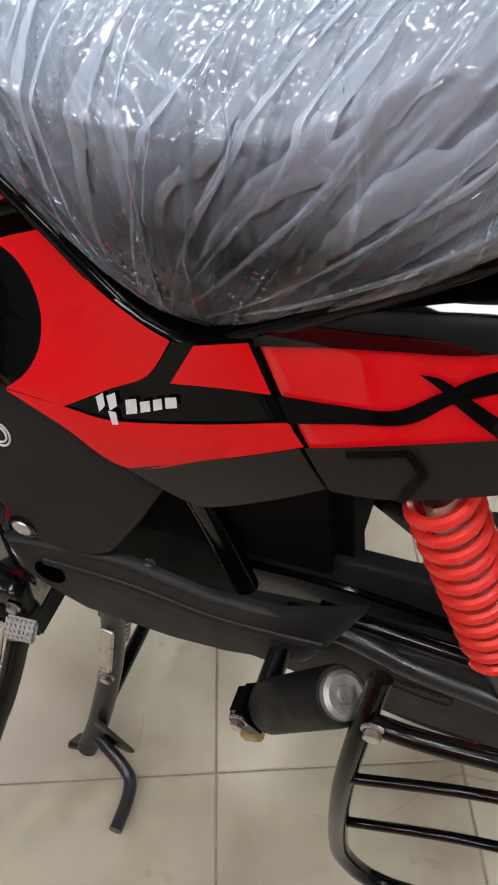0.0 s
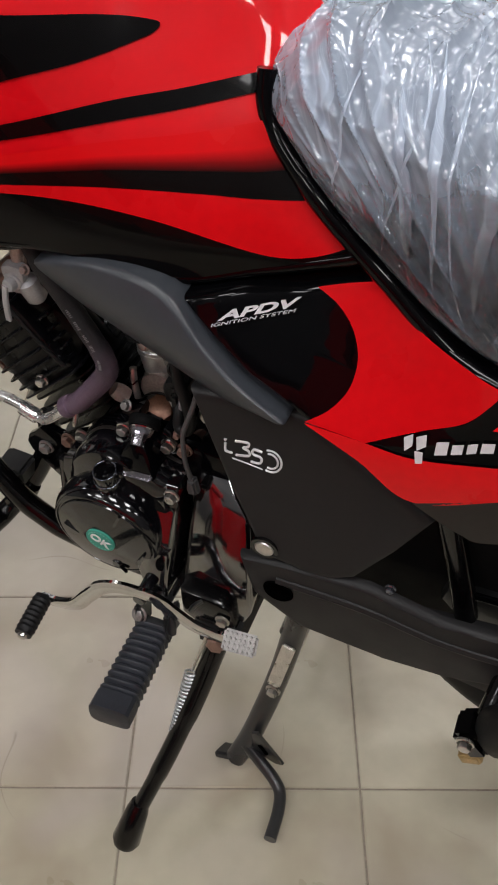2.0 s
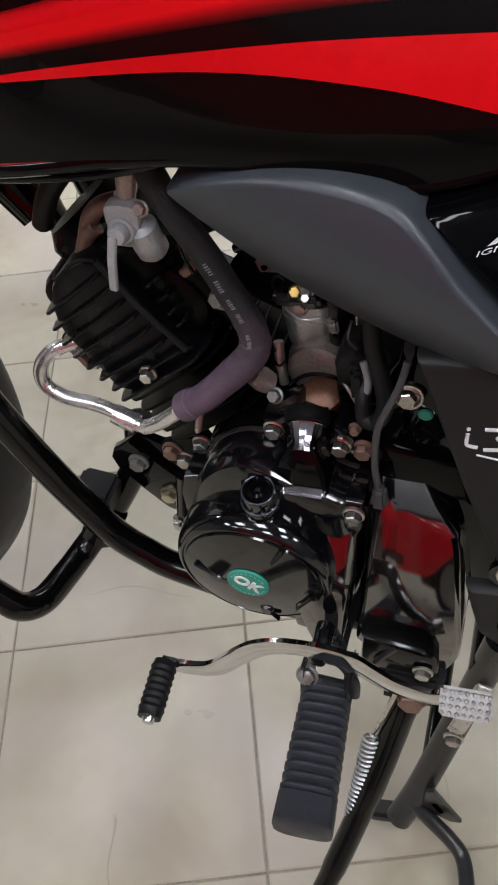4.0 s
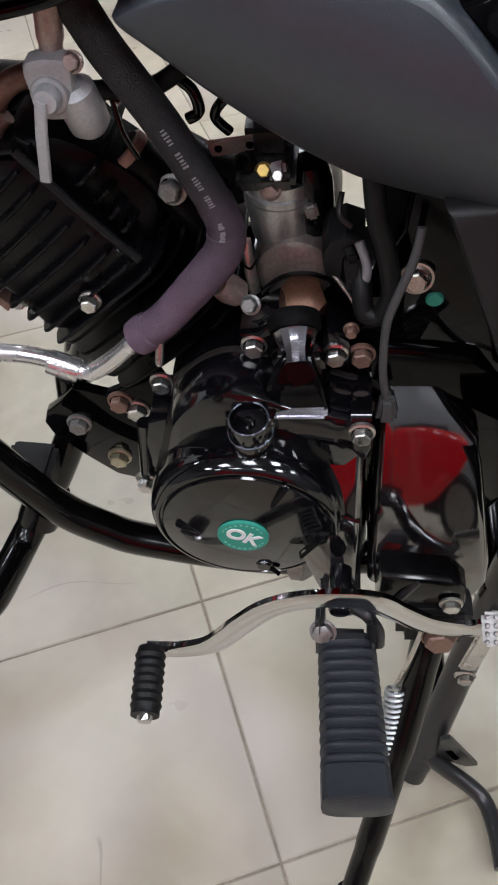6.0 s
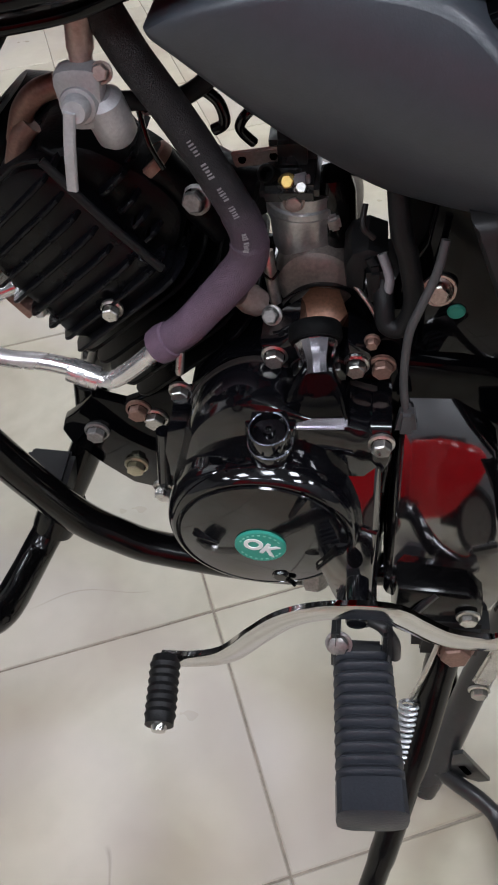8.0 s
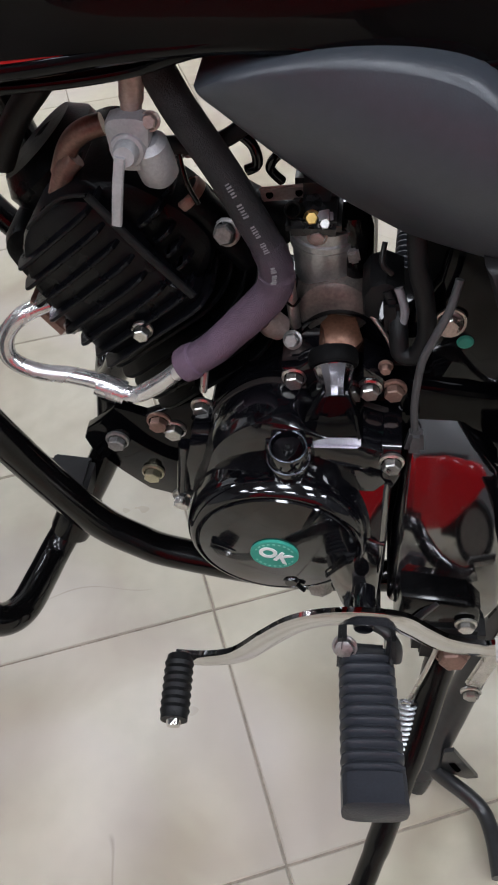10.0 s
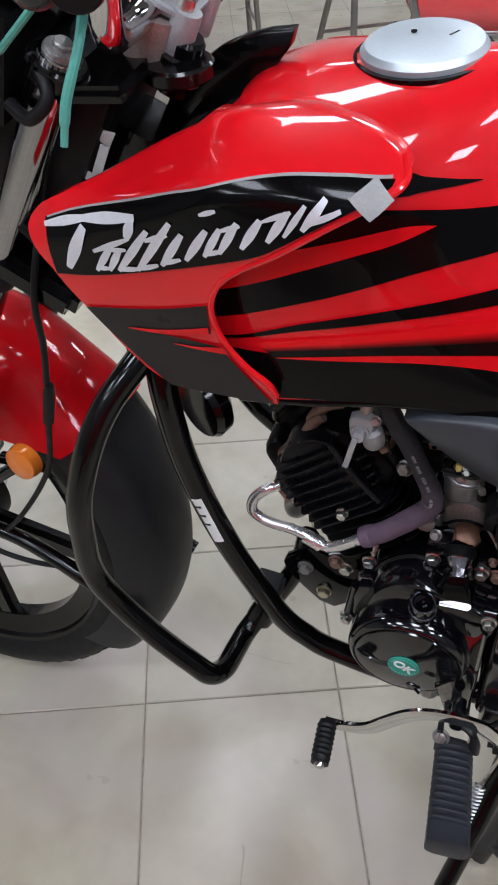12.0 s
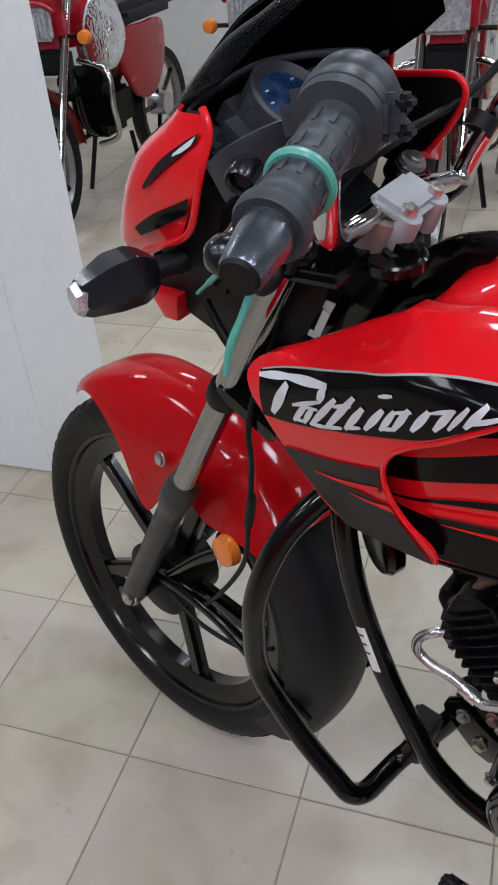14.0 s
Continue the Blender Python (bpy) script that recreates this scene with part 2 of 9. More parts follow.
def film_material(name="clear_polythene_film", gathered=0.0):
    """Clear wrinkled polythene: see-through, milky along its gathered folds, with glossy creases."""
    m = bpy.data.materials.new(name)
    m.use_nodes = True
    nt = m.node_tree
    nt.nodes.remove(nt.nodes["Principled BSDF"])
    out = nt.nodes["Material Output"]

    def op(kind, a, b=None):
        nd = nt.nodes.new("ShaderNodeMath")
        nd.operation = kind
        for i, x in enumerate((a, b)):
            if x is None:
                continue
            if isinstance(x, (int, float)):
                nd.inputs[i].default_value = x
            else:
                nt.links.new(x, nd.inputs[i])
        return nd.outputs[0]

    def span(x, a, b, c, d):
        nd = nt.nodes.new("ShaderNodeMapRange")
        for i, q in zip((1, 2, 3, 4), (a, b, c, d)):
            nd.inputs[i].default_value = q
        nt.links.new(x, nd.inputs[0])
        return nd.outputs[0]

    def fuzz(vec, scale, detail, distort=0.0):
        nd = nt.nodes.new("ShaderNodeTexNoise")
        nd.inputs["Scale"].default_value, nd.inputs["Detail"].default_value, nd.inputs["Distortion"].default_value = scale, detail, distort
        nt.links.new(vec, nd.inputs["Vector"])
        return nd.outputs["Fac"]

    tc = nt.nodes.new("ShaderNodeTexCoord")
    pos = tc.outputs["Object"]
    sep = nt.nodes.new("ShaderNodeSeparateXYZ")
    nt.links.new(pos, sep.inputs[0])
    # folds fan out from the low point of the seat
    du, dw = op("ADD", sep.outputs["X"], 0.36), op("ADD", sep.outputs["Z"], -0.60)
    wob = op("MULTIPLY", fuzz(pos, 4.5, 2), 0.75)
    ang = op("ADD", op("ARCTAN2", dw, du), wob)
    far = op("SQRT", op("ADD", op("MULTIPLY", du, du), op("MULTIPLY", dw, dw)))
    comb = nt.nodes.new("ShaderNodeCombineXYZ")
    nt.links.new(op("MULTIPLY", ang, 1.0), comb.inputs[0])
    nt.links.new(op("MULTIPLY", far, 0.28), comb.inputs[1])
    nt.links.new(op("MULTIPLY", sep.outputs["Y"], 0.35), comb.inputs[2])
    fold = op("ABSOLUTE", op("SUBTRACT", fuzz(comb.outputs[0], 8.5, 2), 0.5))
    streak = span(fold, 0.0, 0.016, 1.0, 0.0)
    fine = op("ABSOLUTE", op("SUBTRACT", fuzz(comb.outputs[0], 24.0, 2), 0.5))
    streak2 = span(fine, 0.0, 0.020, 0.5, 0.0)
    cloud = span(fuzz(pos, 8, 3, 0.6), 0.36, 0.68, 0.03, 0.15)
    # milkier with height, over the crown of the seat
    crown = span(op("ADD", sep.outputs["Z"], op("MULTIPLY", fuzz(pos, 14, 3), 0.05)), 0.825, 0.90, 0.0, 0.36)
    milky = op("MINIMUM", op("ADD", op("ADD", op("ADD", cloud, gathered), crown), op("ADD", op("MULTIPLY", op("MULTIPLY", streak, span(fuzz(pos, 7, 1), 0.35, 0.6, 0.15, 1.0)), 0.22), op("MULTIPLY", op("MULTIPLY", streak2, span(fuzz(pos, 13, 1), 0.42, 0.6, 0.0, 1.0)), 0.25))), 0.85)
    # crumpled facets, drawn out along the folds
    warp = nt.nodes.new("ShaderNodeCombineXYZ")
    nt.links.new(op("ADD", op("MULTIPLY", ang, 0.9), op("MULTIPLY", fuzz(pos, 22, 2), 0.25)), warp.inputs[0])
    nt.links.new(op("ADD", op("MULTIPLY", far, 2.6), op("MULTIPLY", fuzz(pos, 17, 2), 0.3)), warp.inputs[1])
    nt.links.new(op("MULTIPLY", sep.outputs["Y"], 4.0), warp.inputs[2])
    v = nt.nodes.new("ShaderNodeTexVoronoi")
    v.inputs["Scale"].default_value = 21
    nt.links.new(warp.outputs[0], v.inputs["Vector"])
    v2 = nt.nodes.new("ShaderNodeTexVoronoi")
    v2.inputs["Scale"].default_value = 38
    nt.links.new(warp.outputs[0], v2.inputs["Vector"])
    relief = op("ADD", op("ADD", op("MULTIPLY", v.outputs["Distance"], 0.7), op("MULTIPLY", v2.outputs["Distance"], 0.14)), op("ADD", op("MULTIPLY", fuzz(pos, 60, 2, 0.5), 0.12), op("MULTIPLY", streak, 0.5)))
    relief = op("MULTIPLY", relief, span(fuzz(pos, 6, 1), 0.45, 0.62, 0.12, 1.0))
    bp = nt.nodes.new("ShaderNodeBump")
    bp.inputs["Strength"].default_value, bp.inputs["Distance"].default_value = 0.85, 0.007
    nt.links.new(relief, bp.inputs["Height"])
    clear = nt.nodes.new("ShaderNodeBsdfTransparent")
    milk = nt.nodes.new("ShaderNodeBsdfDiffuse")
    milk.inputs["Color"].default_value = (0.66, 0.76, 0.92, 1)
    gloss = nt.nodes.new("ShaderNodeBsdfGlossy")
    gloss.inputs["Color"].default_value = (0.95, 0.97, 1.0, 1)
    gloss.inputs["Roughness"].default_value = 0.09
    nt.links.new(bp.outputs[0], gloss.inputs["Normal"])
    m1 = nt.nodes.new("ShaderNodeMixShader")
    nt.links.new(milky, m1.inputs[0])
    nt.links.new(clear.outputs[0], m1.inputs[1])
    nt.links.new(milk.outputs[0], m1.inputs[2])
    fr = nt.nodes.new("ShaderNodeFresnel")
    fr.inputs["IOR"].default_value = 1.6
    nt.links.new(bp.outputs[0], fr.inputs["Normal"])
    m2 = nt.nodes.new("ShaderNodeMixShader")
    nt.links.new(fr.outputs[0], m2.inputs[0])
    nt.links.new(m1.outputs[0], m2.inputs[1])
    nt.links.new(gloss.outputs[0], m2.inputs[2])
    nt.links.new(m2.outputs[0], out.inputs["Surface"])
    return m


FILM = film_material()
FOLD = film_material("gathered_polythene_fold", 0.08)
VEIL = film_material("loose_polythene_veil", -0.02)


def smoke_material(name, alpha):
    m = bpy.data.materials.new(name)
    m.use_nodes = True
    b = m.node_tree.nodes["Principled BSDF"]
    b.inputs["Base Color"].default_value = (0.006, 0.006, 0.007, 1)
    b.inputs["Roughness"].default_value = 0.16
    b.inputs["Specular IOR Level"].default_value = 0.2
    b.inputs["Coat Weight"].default_value = 0.1
    b.inputs["Alpha"].default_value = alpha
    return m


SMOKE = smoke_material("smoked_visor_plastic", 0.96)
THINSMOKE = smoke_material("thin_smoked_visor_edge", 0.55)


def fade_material():
    """Printed sticker that runs from red along its upper edge to black along its lower one."""
    m = mat("red_to_black_fade_sticker", (0.74, 0.006, 0.009), 0.25, 0, 0.2, 0.05, 15, rvary=0.05, spec=0.15)
    nt = m.node_tree
    b = nt.nodes["Principled BSDF"]
    uv = nt.nodes.new("ShaderNodeUVMap")
    sep = nt.nodes.new("ShaderNodeSeparateXYZ")
    nt.links.new(uv.outputs[0], sep.inputs[0])
    ramp = nt.nodes.new("ShaderNodeValToRGB")
    e = ramp.color_ramp.elements
    e[0].position, e[0].color = 0.30, (0.74, 0.006, 0.009, 1)
    e[1].position, e[1].color = 0.62, (0.003, 0.002, 0.002, 1)
    mid = ramp.color_ramp.elements.new(0.48)
    mid.color = (0.22, 0.004, 0.005, 1)
    nt.links.new(sep.outputs["Y"], ramp.inputs[0])
    nt.links.new(ramp.outputs[0], b.inputs["Base Color"])
    return m


FADE = fade_material()


def hose_gradient(m):
    """Near black above, purple below: mixed by height with some noise."""
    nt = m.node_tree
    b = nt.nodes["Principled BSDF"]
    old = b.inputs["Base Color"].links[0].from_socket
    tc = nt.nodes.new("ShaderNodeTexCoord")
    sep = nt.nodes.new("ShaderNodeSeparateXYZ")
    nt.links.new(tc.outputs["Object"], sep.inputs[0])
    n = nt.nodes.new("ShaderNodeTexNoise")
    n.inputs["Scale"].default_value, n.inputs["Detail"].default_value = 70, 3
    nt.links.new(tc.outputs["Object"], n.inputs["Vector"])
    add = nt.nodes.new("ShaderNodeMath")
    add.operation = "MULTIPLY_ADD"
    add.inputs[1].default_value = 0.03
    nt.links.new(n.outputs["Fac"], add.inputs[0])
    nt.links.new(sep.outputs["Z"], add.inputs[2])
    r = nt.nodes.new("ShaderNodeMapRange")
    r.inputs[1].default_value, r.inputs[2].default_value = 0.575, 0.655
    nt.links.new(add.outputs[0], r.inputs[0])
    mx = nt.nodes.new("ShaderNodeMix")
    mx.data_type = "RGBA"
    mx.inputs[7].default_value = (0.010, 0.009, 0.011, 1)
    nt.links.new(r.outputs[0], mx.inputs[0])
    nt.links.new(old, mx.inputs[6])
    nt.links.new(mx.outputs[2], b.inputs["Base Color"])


hose_gradient(HOSE)


# ---- mesh helpers ----
def part(name, bm, material, parent=None, label="", sharp=38, smooth=True):
    bmesh.ops.recalc_face_normals(bm, faces=bm.faces)
    me = bpy.data.meshes.new(name)
    bm.to_mesh(me)
    bm.free()
    me.materials.append(material)
    if smooth:
        me.shade_smooth()
        me.set_sharp_from_angle(angle=radians(sharp))
    ob = new(name, me)
    if parent is not None:
        ob.parent = parent
    if label:
        ob["label"] = label
    return ob


def spline(pts, n, closed=False):
    """Points along a Catmull-Rom curve through pts."""
    P = [Vector(p) for p in pts]
    m = len(P)
    spans = m if closed else m - 1
    out = []
    for i in range(n if closed else n + 1):
        x = i / n * spans
        k = min(int(x), spans - 1)
        f = x - k
        if closed:
            a, b, c, d = (P[(k + j) % m] for j in (-1, 0, 1, 2))
        else:
            a, b, c, d = P[max(k - 1, 0)], P[k], P[k + 1], P[min(k + 2, m - 1)]
        out.append(0.5 * ((2 * b) + (c - a) * f + (2 * a - 5 * b + 4 * c - d) * f * f + (3 * b - a - 3 * c + d) * f ** 3))
    return out


def lerp(x, table):
    """Smooth table lookup: table of (x, y) with rising x."""
    n = len(table)
    if x <= table[0][0]:
        return table[0][1]
    if x >= table[-1][0]:
        return table[-1][1]
    h = [q[0] - p[0] for p, q in zip(table, table[1:])]
    d = [(q[1] - p[1]) / g for p, q, g in zip(table, table[1:], h)]
    s = [d[0]] + [(d[i - 1] * h[i] + d[i] * h[i - 1]) / (h[i - 1] + h[i]) for i in range(1, n - 1)] + [d[-1]]
    for i in range(n - 1):
        if x <= table[i + 1][0]:
            t = (x - table[i][0]) / h[i]
            a, b, m0, m1 = table[i][1], table[i + 1][1], s[i] * h[i], s[i + 1] * h[i]
            return (2 * t ** 3 - 3 * t * t + 1) * a + (t ** 3 - 2 * t * t + t) * m0 + (3 * t * t - 2 * t ** 3) * b + (t ** 3 - t * t) * m1
    return table[-1][1]


def tube(bm, pts, r, seg=12, n=None, cap=True, closed=False):
    """A round bar along a smooth curve; r is one radius or a list along it."""
    C = spline(pts, n or 8 * (len(pts) - 1), closed) if len(pts) > 2 else [Vector(p) for p in pts]
    m = len(C)
    rs = [r if not isinstance(r, (list, tuple)) else r[min(int(i / max(m - 1, 1) * (len(r) - 1) + 0.5), len(r) - 1)] for i in range(m)]
    rings, normal = [], None
    for i, p in enumerate(C):
        d = (C[(i + 1) % m] - C[i - 1]) if closed else (C[min(i + 1, m - 1)] - C[max(i - 1, 0)])
        d.normalize()
        if normal is None:
            normal = d.orthogonal()
        normal = (normal - d * normal.dot(d)).normalized()
        side = d.cross(normal)
        rings.append([bm.verts.new(p + rs[i] * (math.cos(a) * normal + math.sin(a) * side)) for a in (2 * math.pi * j / seg for j in range(seg))])
    for i in range(m if closed else m - 1):
        A, Bq = rings[i], rings[(i + 1) % m]
        for j in range(seg):
            bm.faces.new((A[j], A[(j + 1) % seg], Bq[(j + 1) % seg], Bq[j]))
    if cap and not closed:
        bm.faces.new(rings[0][::-1])
        bm.faces.new(rings[-1])
    return bm


def lathe(bm, prof, origin, axis, seg=40, ring=False):
    """Turn a profile of (radius, height) about an axis; ring joins its end to its start."""
    o, a = Vector(origin), Vector(axis).normalized()
    x = a.orthogonal().normalized()
    y = a.cross(x)
    rows = []
    for r, h in prof:
        if r < 1e-6:
            rows.append([bm.verts.new(o + a * h)])
        else:
            rows.append([bm.verts.new(o + a * h + r * (math.cos(t) * x + math.sin(t) * y)) for t in (2 * math.pi * j / seg for j in range(seg))])
    pairs = list(zip(rows, rows[1:])) + ([(rows[-1], rows[0])] if ring else [])
    for A, Bq in pairs:
        for j in range(seg):
            k = (j + 1) % seg
            if len(A) == 1 and len(Bq) == 1:
                continue
            if len(A) == 1:
                bm.faces.new((A[0], Bq[j], Bq[k]))
            elif len(Bq) == 1:
                bm.faces.new((A[j], Bq[0], A[k]))
            else:
                bm.faces.new((A[j], Bq[j], Bq[k], A[k]))
    return bm


def box(bm, c, size, bevel=0.003, m=None):
    """A bevelled block of that size at c, turned by m."""
    tmp = bmesh.new()
    bmesh.ops.create_cube(tmp, size=1)
    bmesh.ops.scale(tmp, vec=size, verts=tmp.verts)
    if bevel:
        bmesh.ops.bevel(tmp, geom=list(tmp.edges), offset=min(bevel, min(size) * 0.45), segments=2, affect="EDGES")
    mm = Matrix.Translation(c) @ (m or Matrix())
    bmesh.ops.transform(tmp, matrix=mm, verts=tmp.verts)
    me = bpy.data.meshes.new("tmp")
    tmp.to_mesh(me)
    tmp.free()
    bm.from_mesh(me)
    bpy.data.meshes.remove(me)
    return bm


def shell(bm, outline, centre, vfun, depth=0.012, edge=0.006, n=96, inner=(0.9, 0.78, 0.6, 0.4, 0.2), sharp_outline=False, sign=1):
    """A moulded panel: its outline in (u, w), its outer face at v = vfun(u, w), edges rolled inward."""
    O2 = [Vector((p[0], p[1])) for p in (outline if sharp_outline else [(q[0], q[1]) for q in spline([(a, b, 0) for a, b in outline], n, True)])]
    if sharp_outline:
        dense = []
        for a, b in zip(O2, O2[1:] + O2[:1]):
            k = max(1, int((b - a).length / 0.012))
            dense += [a.lerp(b, i / k) for i in range(k)]
        O2 = dense
    c = Vector(centre)
    rows = []
    for s, drop in ((1.0, depth), (1.0, edge), (None, edge * 0.3), (None, 0.0)):
        row = []
        for p in O2:
            q = p if s else c + (p - c) * (1 - min(0.3, (edge * (0.35 if drop else 1.0)) / max((p - c).length, 1e-4)))
            row.append(bm.verts.new((q.x, sign * (vfun(q.x, q.y) - drop), q.y)))
        rows.append(row)
    for s in inner:
        rows.append([bm.verts.new(((c + (p - c) * s).x, sign * vfun(*(c + (p - c) * s)), (c + (p - c) * s).y)) for p in O2])
    m = len(O2)
    for A, Bq in zip(rows, rows[1:]):
        for j in range(m):
            bm.faces.new((A[j], A[(j + 1) % m], Bq[(j + 1) % m], Bq[j]))
    mid = bm.verts.new((c.x, sign * vfun(c.x, c.y), c.y))
    for j in range(m):
        bm.faces.new((rows[-1][j], rows[-1][(j + 1) % m], mid))
    return bm


def band(bm, upper, lower, vfun, off=0.0012, n=40, rows=4, smooth=True, sign=1):
    """A thin sticker between two curves in (u, w), lying on the face v = vfun(u, w)."""
    U = spline([(a, b, 0) for a, b in upper], n) if smooth else [Vector((*upper[0], 0)).lerp(Vector((*upper[-1], 0)), i / n) for i in range(n + 1)]
    L = spline([(a, b, 0) for a, b in lower], n) if smooth else [Vector((*lower[0], 0)).lerp(Vector((*lower[-1], 0)), i / n) for i in range(n + 1)]
    grid = []
    uv = bm.loops.layers.uv.new("across")
    for a, b in zip(U, L):
        grid.append([bm.verts.new((q.x, sign * (vfun(q.x, q.y) + off), q.y)) for q in (a.lerp(b, k / rows) for k in range(rows + 1))])
    for A, Bq in zip(grid, grid[1:]):
        for k in range(rows):
            face = bm.faces.new((A[k], A[k + 1], Bq[k + 1], Bq[k]))
            for loop, f in zip(face.loops, (k, k + 1, k + 1, k)):
                loop[uv].uv = (0.0, f / rows)
    bmesh.ops.remove_doubles(bm, verts=bm.verts, dist=1e-5)
    return bm


def prism(bm, outline, v0, v1, bevel=0.004, closed_spline=0):
    """A cast block: outline in (u, w) from v0 (inner) to v1 (outer), with a rounded outer rim."""
    P = [Vector((a, b)) for a, b in outline]
    if closed_spline:
        P = [Vector((q.x, q.y)) for q in spline([(a, b, 0) for a, b in outline], closed_spline, True)]
    c = sum(P, Vector((0, 0))) / len(P)
    rows = [[bm.verts.new((p.x, v0, p.y)) for p in P], [bm.verts.new((p.x, v1 - bevel, p.y)) for p in P]]
    for k, dv in ((0.3, 0.3), (1.0, 0.0)):
        rows.append([bm.verts.new((q.x, v1 - bevel * dv, q.y)) for q in (c + (p - c) * (1 - k * bevel / max((p - c).length, 1e-3)) for p in P)])
    m = len(P)
    for A, Bq in zip(rows, rows[1:]):
        for j in range(m):
            bm.faces.new((A[j], A[(j + 1) % m], Bq[(j + 1) % m], Bq[j]))
    bm.faces.new(rows[0])
    bm.faces.new(rows[-1])
    return bm


def coil(bm, a, b, radius, wire, turns, seg=8, per=22):
    a, b = Vector(a), Vector(b)
    d = (b - a).normalized()
    x = d.orthogonal().normalized()
    y = d.cross(x)
    n = int(turns * per)
    pts = [a + (b - a) * (i / n) + radius * (math.cos(2 * math.pi * turns * i / n) * x + math.sin(2 * math.pi * turns * i / n) * y) for i in range(n + 1)]
    rings = []
    for i, p in enumerate(pts):
        t = (pts[min(i + 1, n)] - pts[max(i - 1, 0)]).normalized()
        out = (p - a - d * (p - a).dot(d)).normalized()
        s = t.cross(out)
        rings.append([bm.verts.new(p + wire * (math.cos(q) * out + math.sin(q) * s)) for q in (2 * math.pi * j / seg for j in range(seg))])
    for A, Bq in zip(rings, rings[1:]):
        for j in range(seg):
            bm.faces.new((A[j], A[(j + 1) % seg], Bq[(j + 1) % seg], Bq[j]))
    bm.faces.new(rings[0][::-1])
    bm.faces.new(rings[-1])
    return bm


def bolt(bm, at, axis=(0, 1, 0), r=0.006, h=0.006):
    """A flanged hexagon bolt head."""
    lathe(bm, [(0, 0), (r * 1.35, 0), (r * 1.35, h * 0.25), (r * 1.1, h * 0.35)], at, axis, 16)
    lathe(bm, [(r * 1.0, h * 0.3), (r * 1.0, h * 0.9), (r * 0.85, h), (0, h)], at, axis, 6)
    return bm


def words(text, size, m, material, parent, name="lettering", shear=0.0, depth=0.0004, weight=0.0):
    cu = bpy.data.curves.new(name, "FONT")
    cu.body, cu.size, cu.extrude, cu.shear, cu.align_x, cu.align_y = text, size, depth, shear, "CENTER", "CENTER"
    cu.offset = weight
    tmp = bpy.data.objects.new(name, cu)
    scene.collection.objects.link(tmp)
    bpy.context.view_layer.update()
    me = bpy.data.meshes.new_from_object(tmp)
    bpy.data.objects.remove(tmp)
    bpy.data.curves.remove(cu)
    me.transform(m)
    me.materials.clear()
    me.materials.append(material)
    ob = new(name, me)
    ob.parent = parent
    return ob


def facing(at, size_dir=(-1, 0, 0), up=(0, 0, 1)):
    """A frame for lettering on the bike's left side: x to the rear, y up, facing outward."""
    x = Vector(size_dir).normalized()
    y = (Vector(up) - x * Vector(up).dot(x)).normalized()
    z = x.cross(y)
    return Matrix((( x.x, y.x, z.x, at[0]), (x.y, y.y, z.y, at[1]), (x.z, y.z, z.z, at[2]), (0, 0, 0, 1)))


# ---- the room ----
def slab(name, lo, hi, material, bevel=0.0):
    bm = bmesh.new()
    box(bm, [(a + b) / 2 for a, b in zip(lo, hi)], [b - a for a, b in zip(lo, hi)], bevel)
    ob = part(name, bm, material, smooth=False)
    return tagged(ob, kind="structure")


X0, X1, Y0, Y1 = -5.2, 4.2, -2.8, 5.6
floor = slab("floor", (X0, Y0, -0.12), (X1, Y1, -0.0015), GROUT)
slab("wall_north", (X0 - 0.15, Y1, -0.1), (X1 + 0.15, Y1 + 0.15, CEIL), WALLP)
slab("wall_south", (X0 - 0.15, Y0 - 0.15, -0.1), (X1 + 0.15, Y0, CEIL), WALLD)
slab("wall_west", (X0 - 0.15, Y0, -0.1), (X0, Y1, CEIL), WALLG)
slab("wall_east", (X1, Y0, -0.1), (X1 + 0.15, Y1, CEIL), WALLG)
slab("ceiling", (X0 - 0.15, Y0 - 0.15, CEIL), (X1 + 0.15, Y1 + 0.15, CEIL + 0.12), CEILP)
pillar = slab("pillar", (-1.95, 1.0, 0.0), (-1.43, 1.34, CEIL), PILLARW, 0.004)
tagged(pillar, "white painted square pillar standing on the tiled floor", "pillar")


def ceiling_panel():
    root = new("ceiling_light")
    bm = bmesh.new()
    for s in (-1, 1):
        box(bm, (s * 0.29, 0, -0.015), (0.02, 0.60, 0.03), 0.003)
        box(bm, (0, s * 0.29, -0.015), (0.56, 0.02, 0.03), 0.003)
    part("frame", bm, ALU, root)
    bm = bmesh.new()
    box(bm, (0, 0, -0.012), (0.56, 0.56, 0.012), 0.002)
    dm = bpy.data.materials.new("glowing_diffuser")
    dm.use_nodes = True
    b = dm.node_tree.nodes["Principled BSDF"]
    b.inputs["Base Color"].default_value = (0.9, 0.9, 0.9, 1)
    b.inputs["Emission Color"].default_value = (1, 0.97, 0.93, 1)
    b.inputs["Emission Strength"].default_value = 6.0
    part("diffuser", bm, dm, root)
    return tagged(root, "square white ceiling panel light with a glowing diffuser", "ceiling light", "ceiling lights")


panel = ceiling_panel()
panel.matrix_basis = pose(PANEL_XY[0][0], PANEL_XY[0][1], CEIL)
for px, py in PANEL_XY[1:]:
    copy_thing(panel, pose(px, py, CEIL))
from mathutils.bvhtree import BVHTree


# ---- the motorcycle: u forward, v to its left, w up ----
bike = new("motorcycle")
bike.matrix_world = pose(-0.2096, 0.2456, 0, -4.5, 0, 158)
tagged(bike, "red and black motorcycle on its stand, film over the seat", "motorcycle")


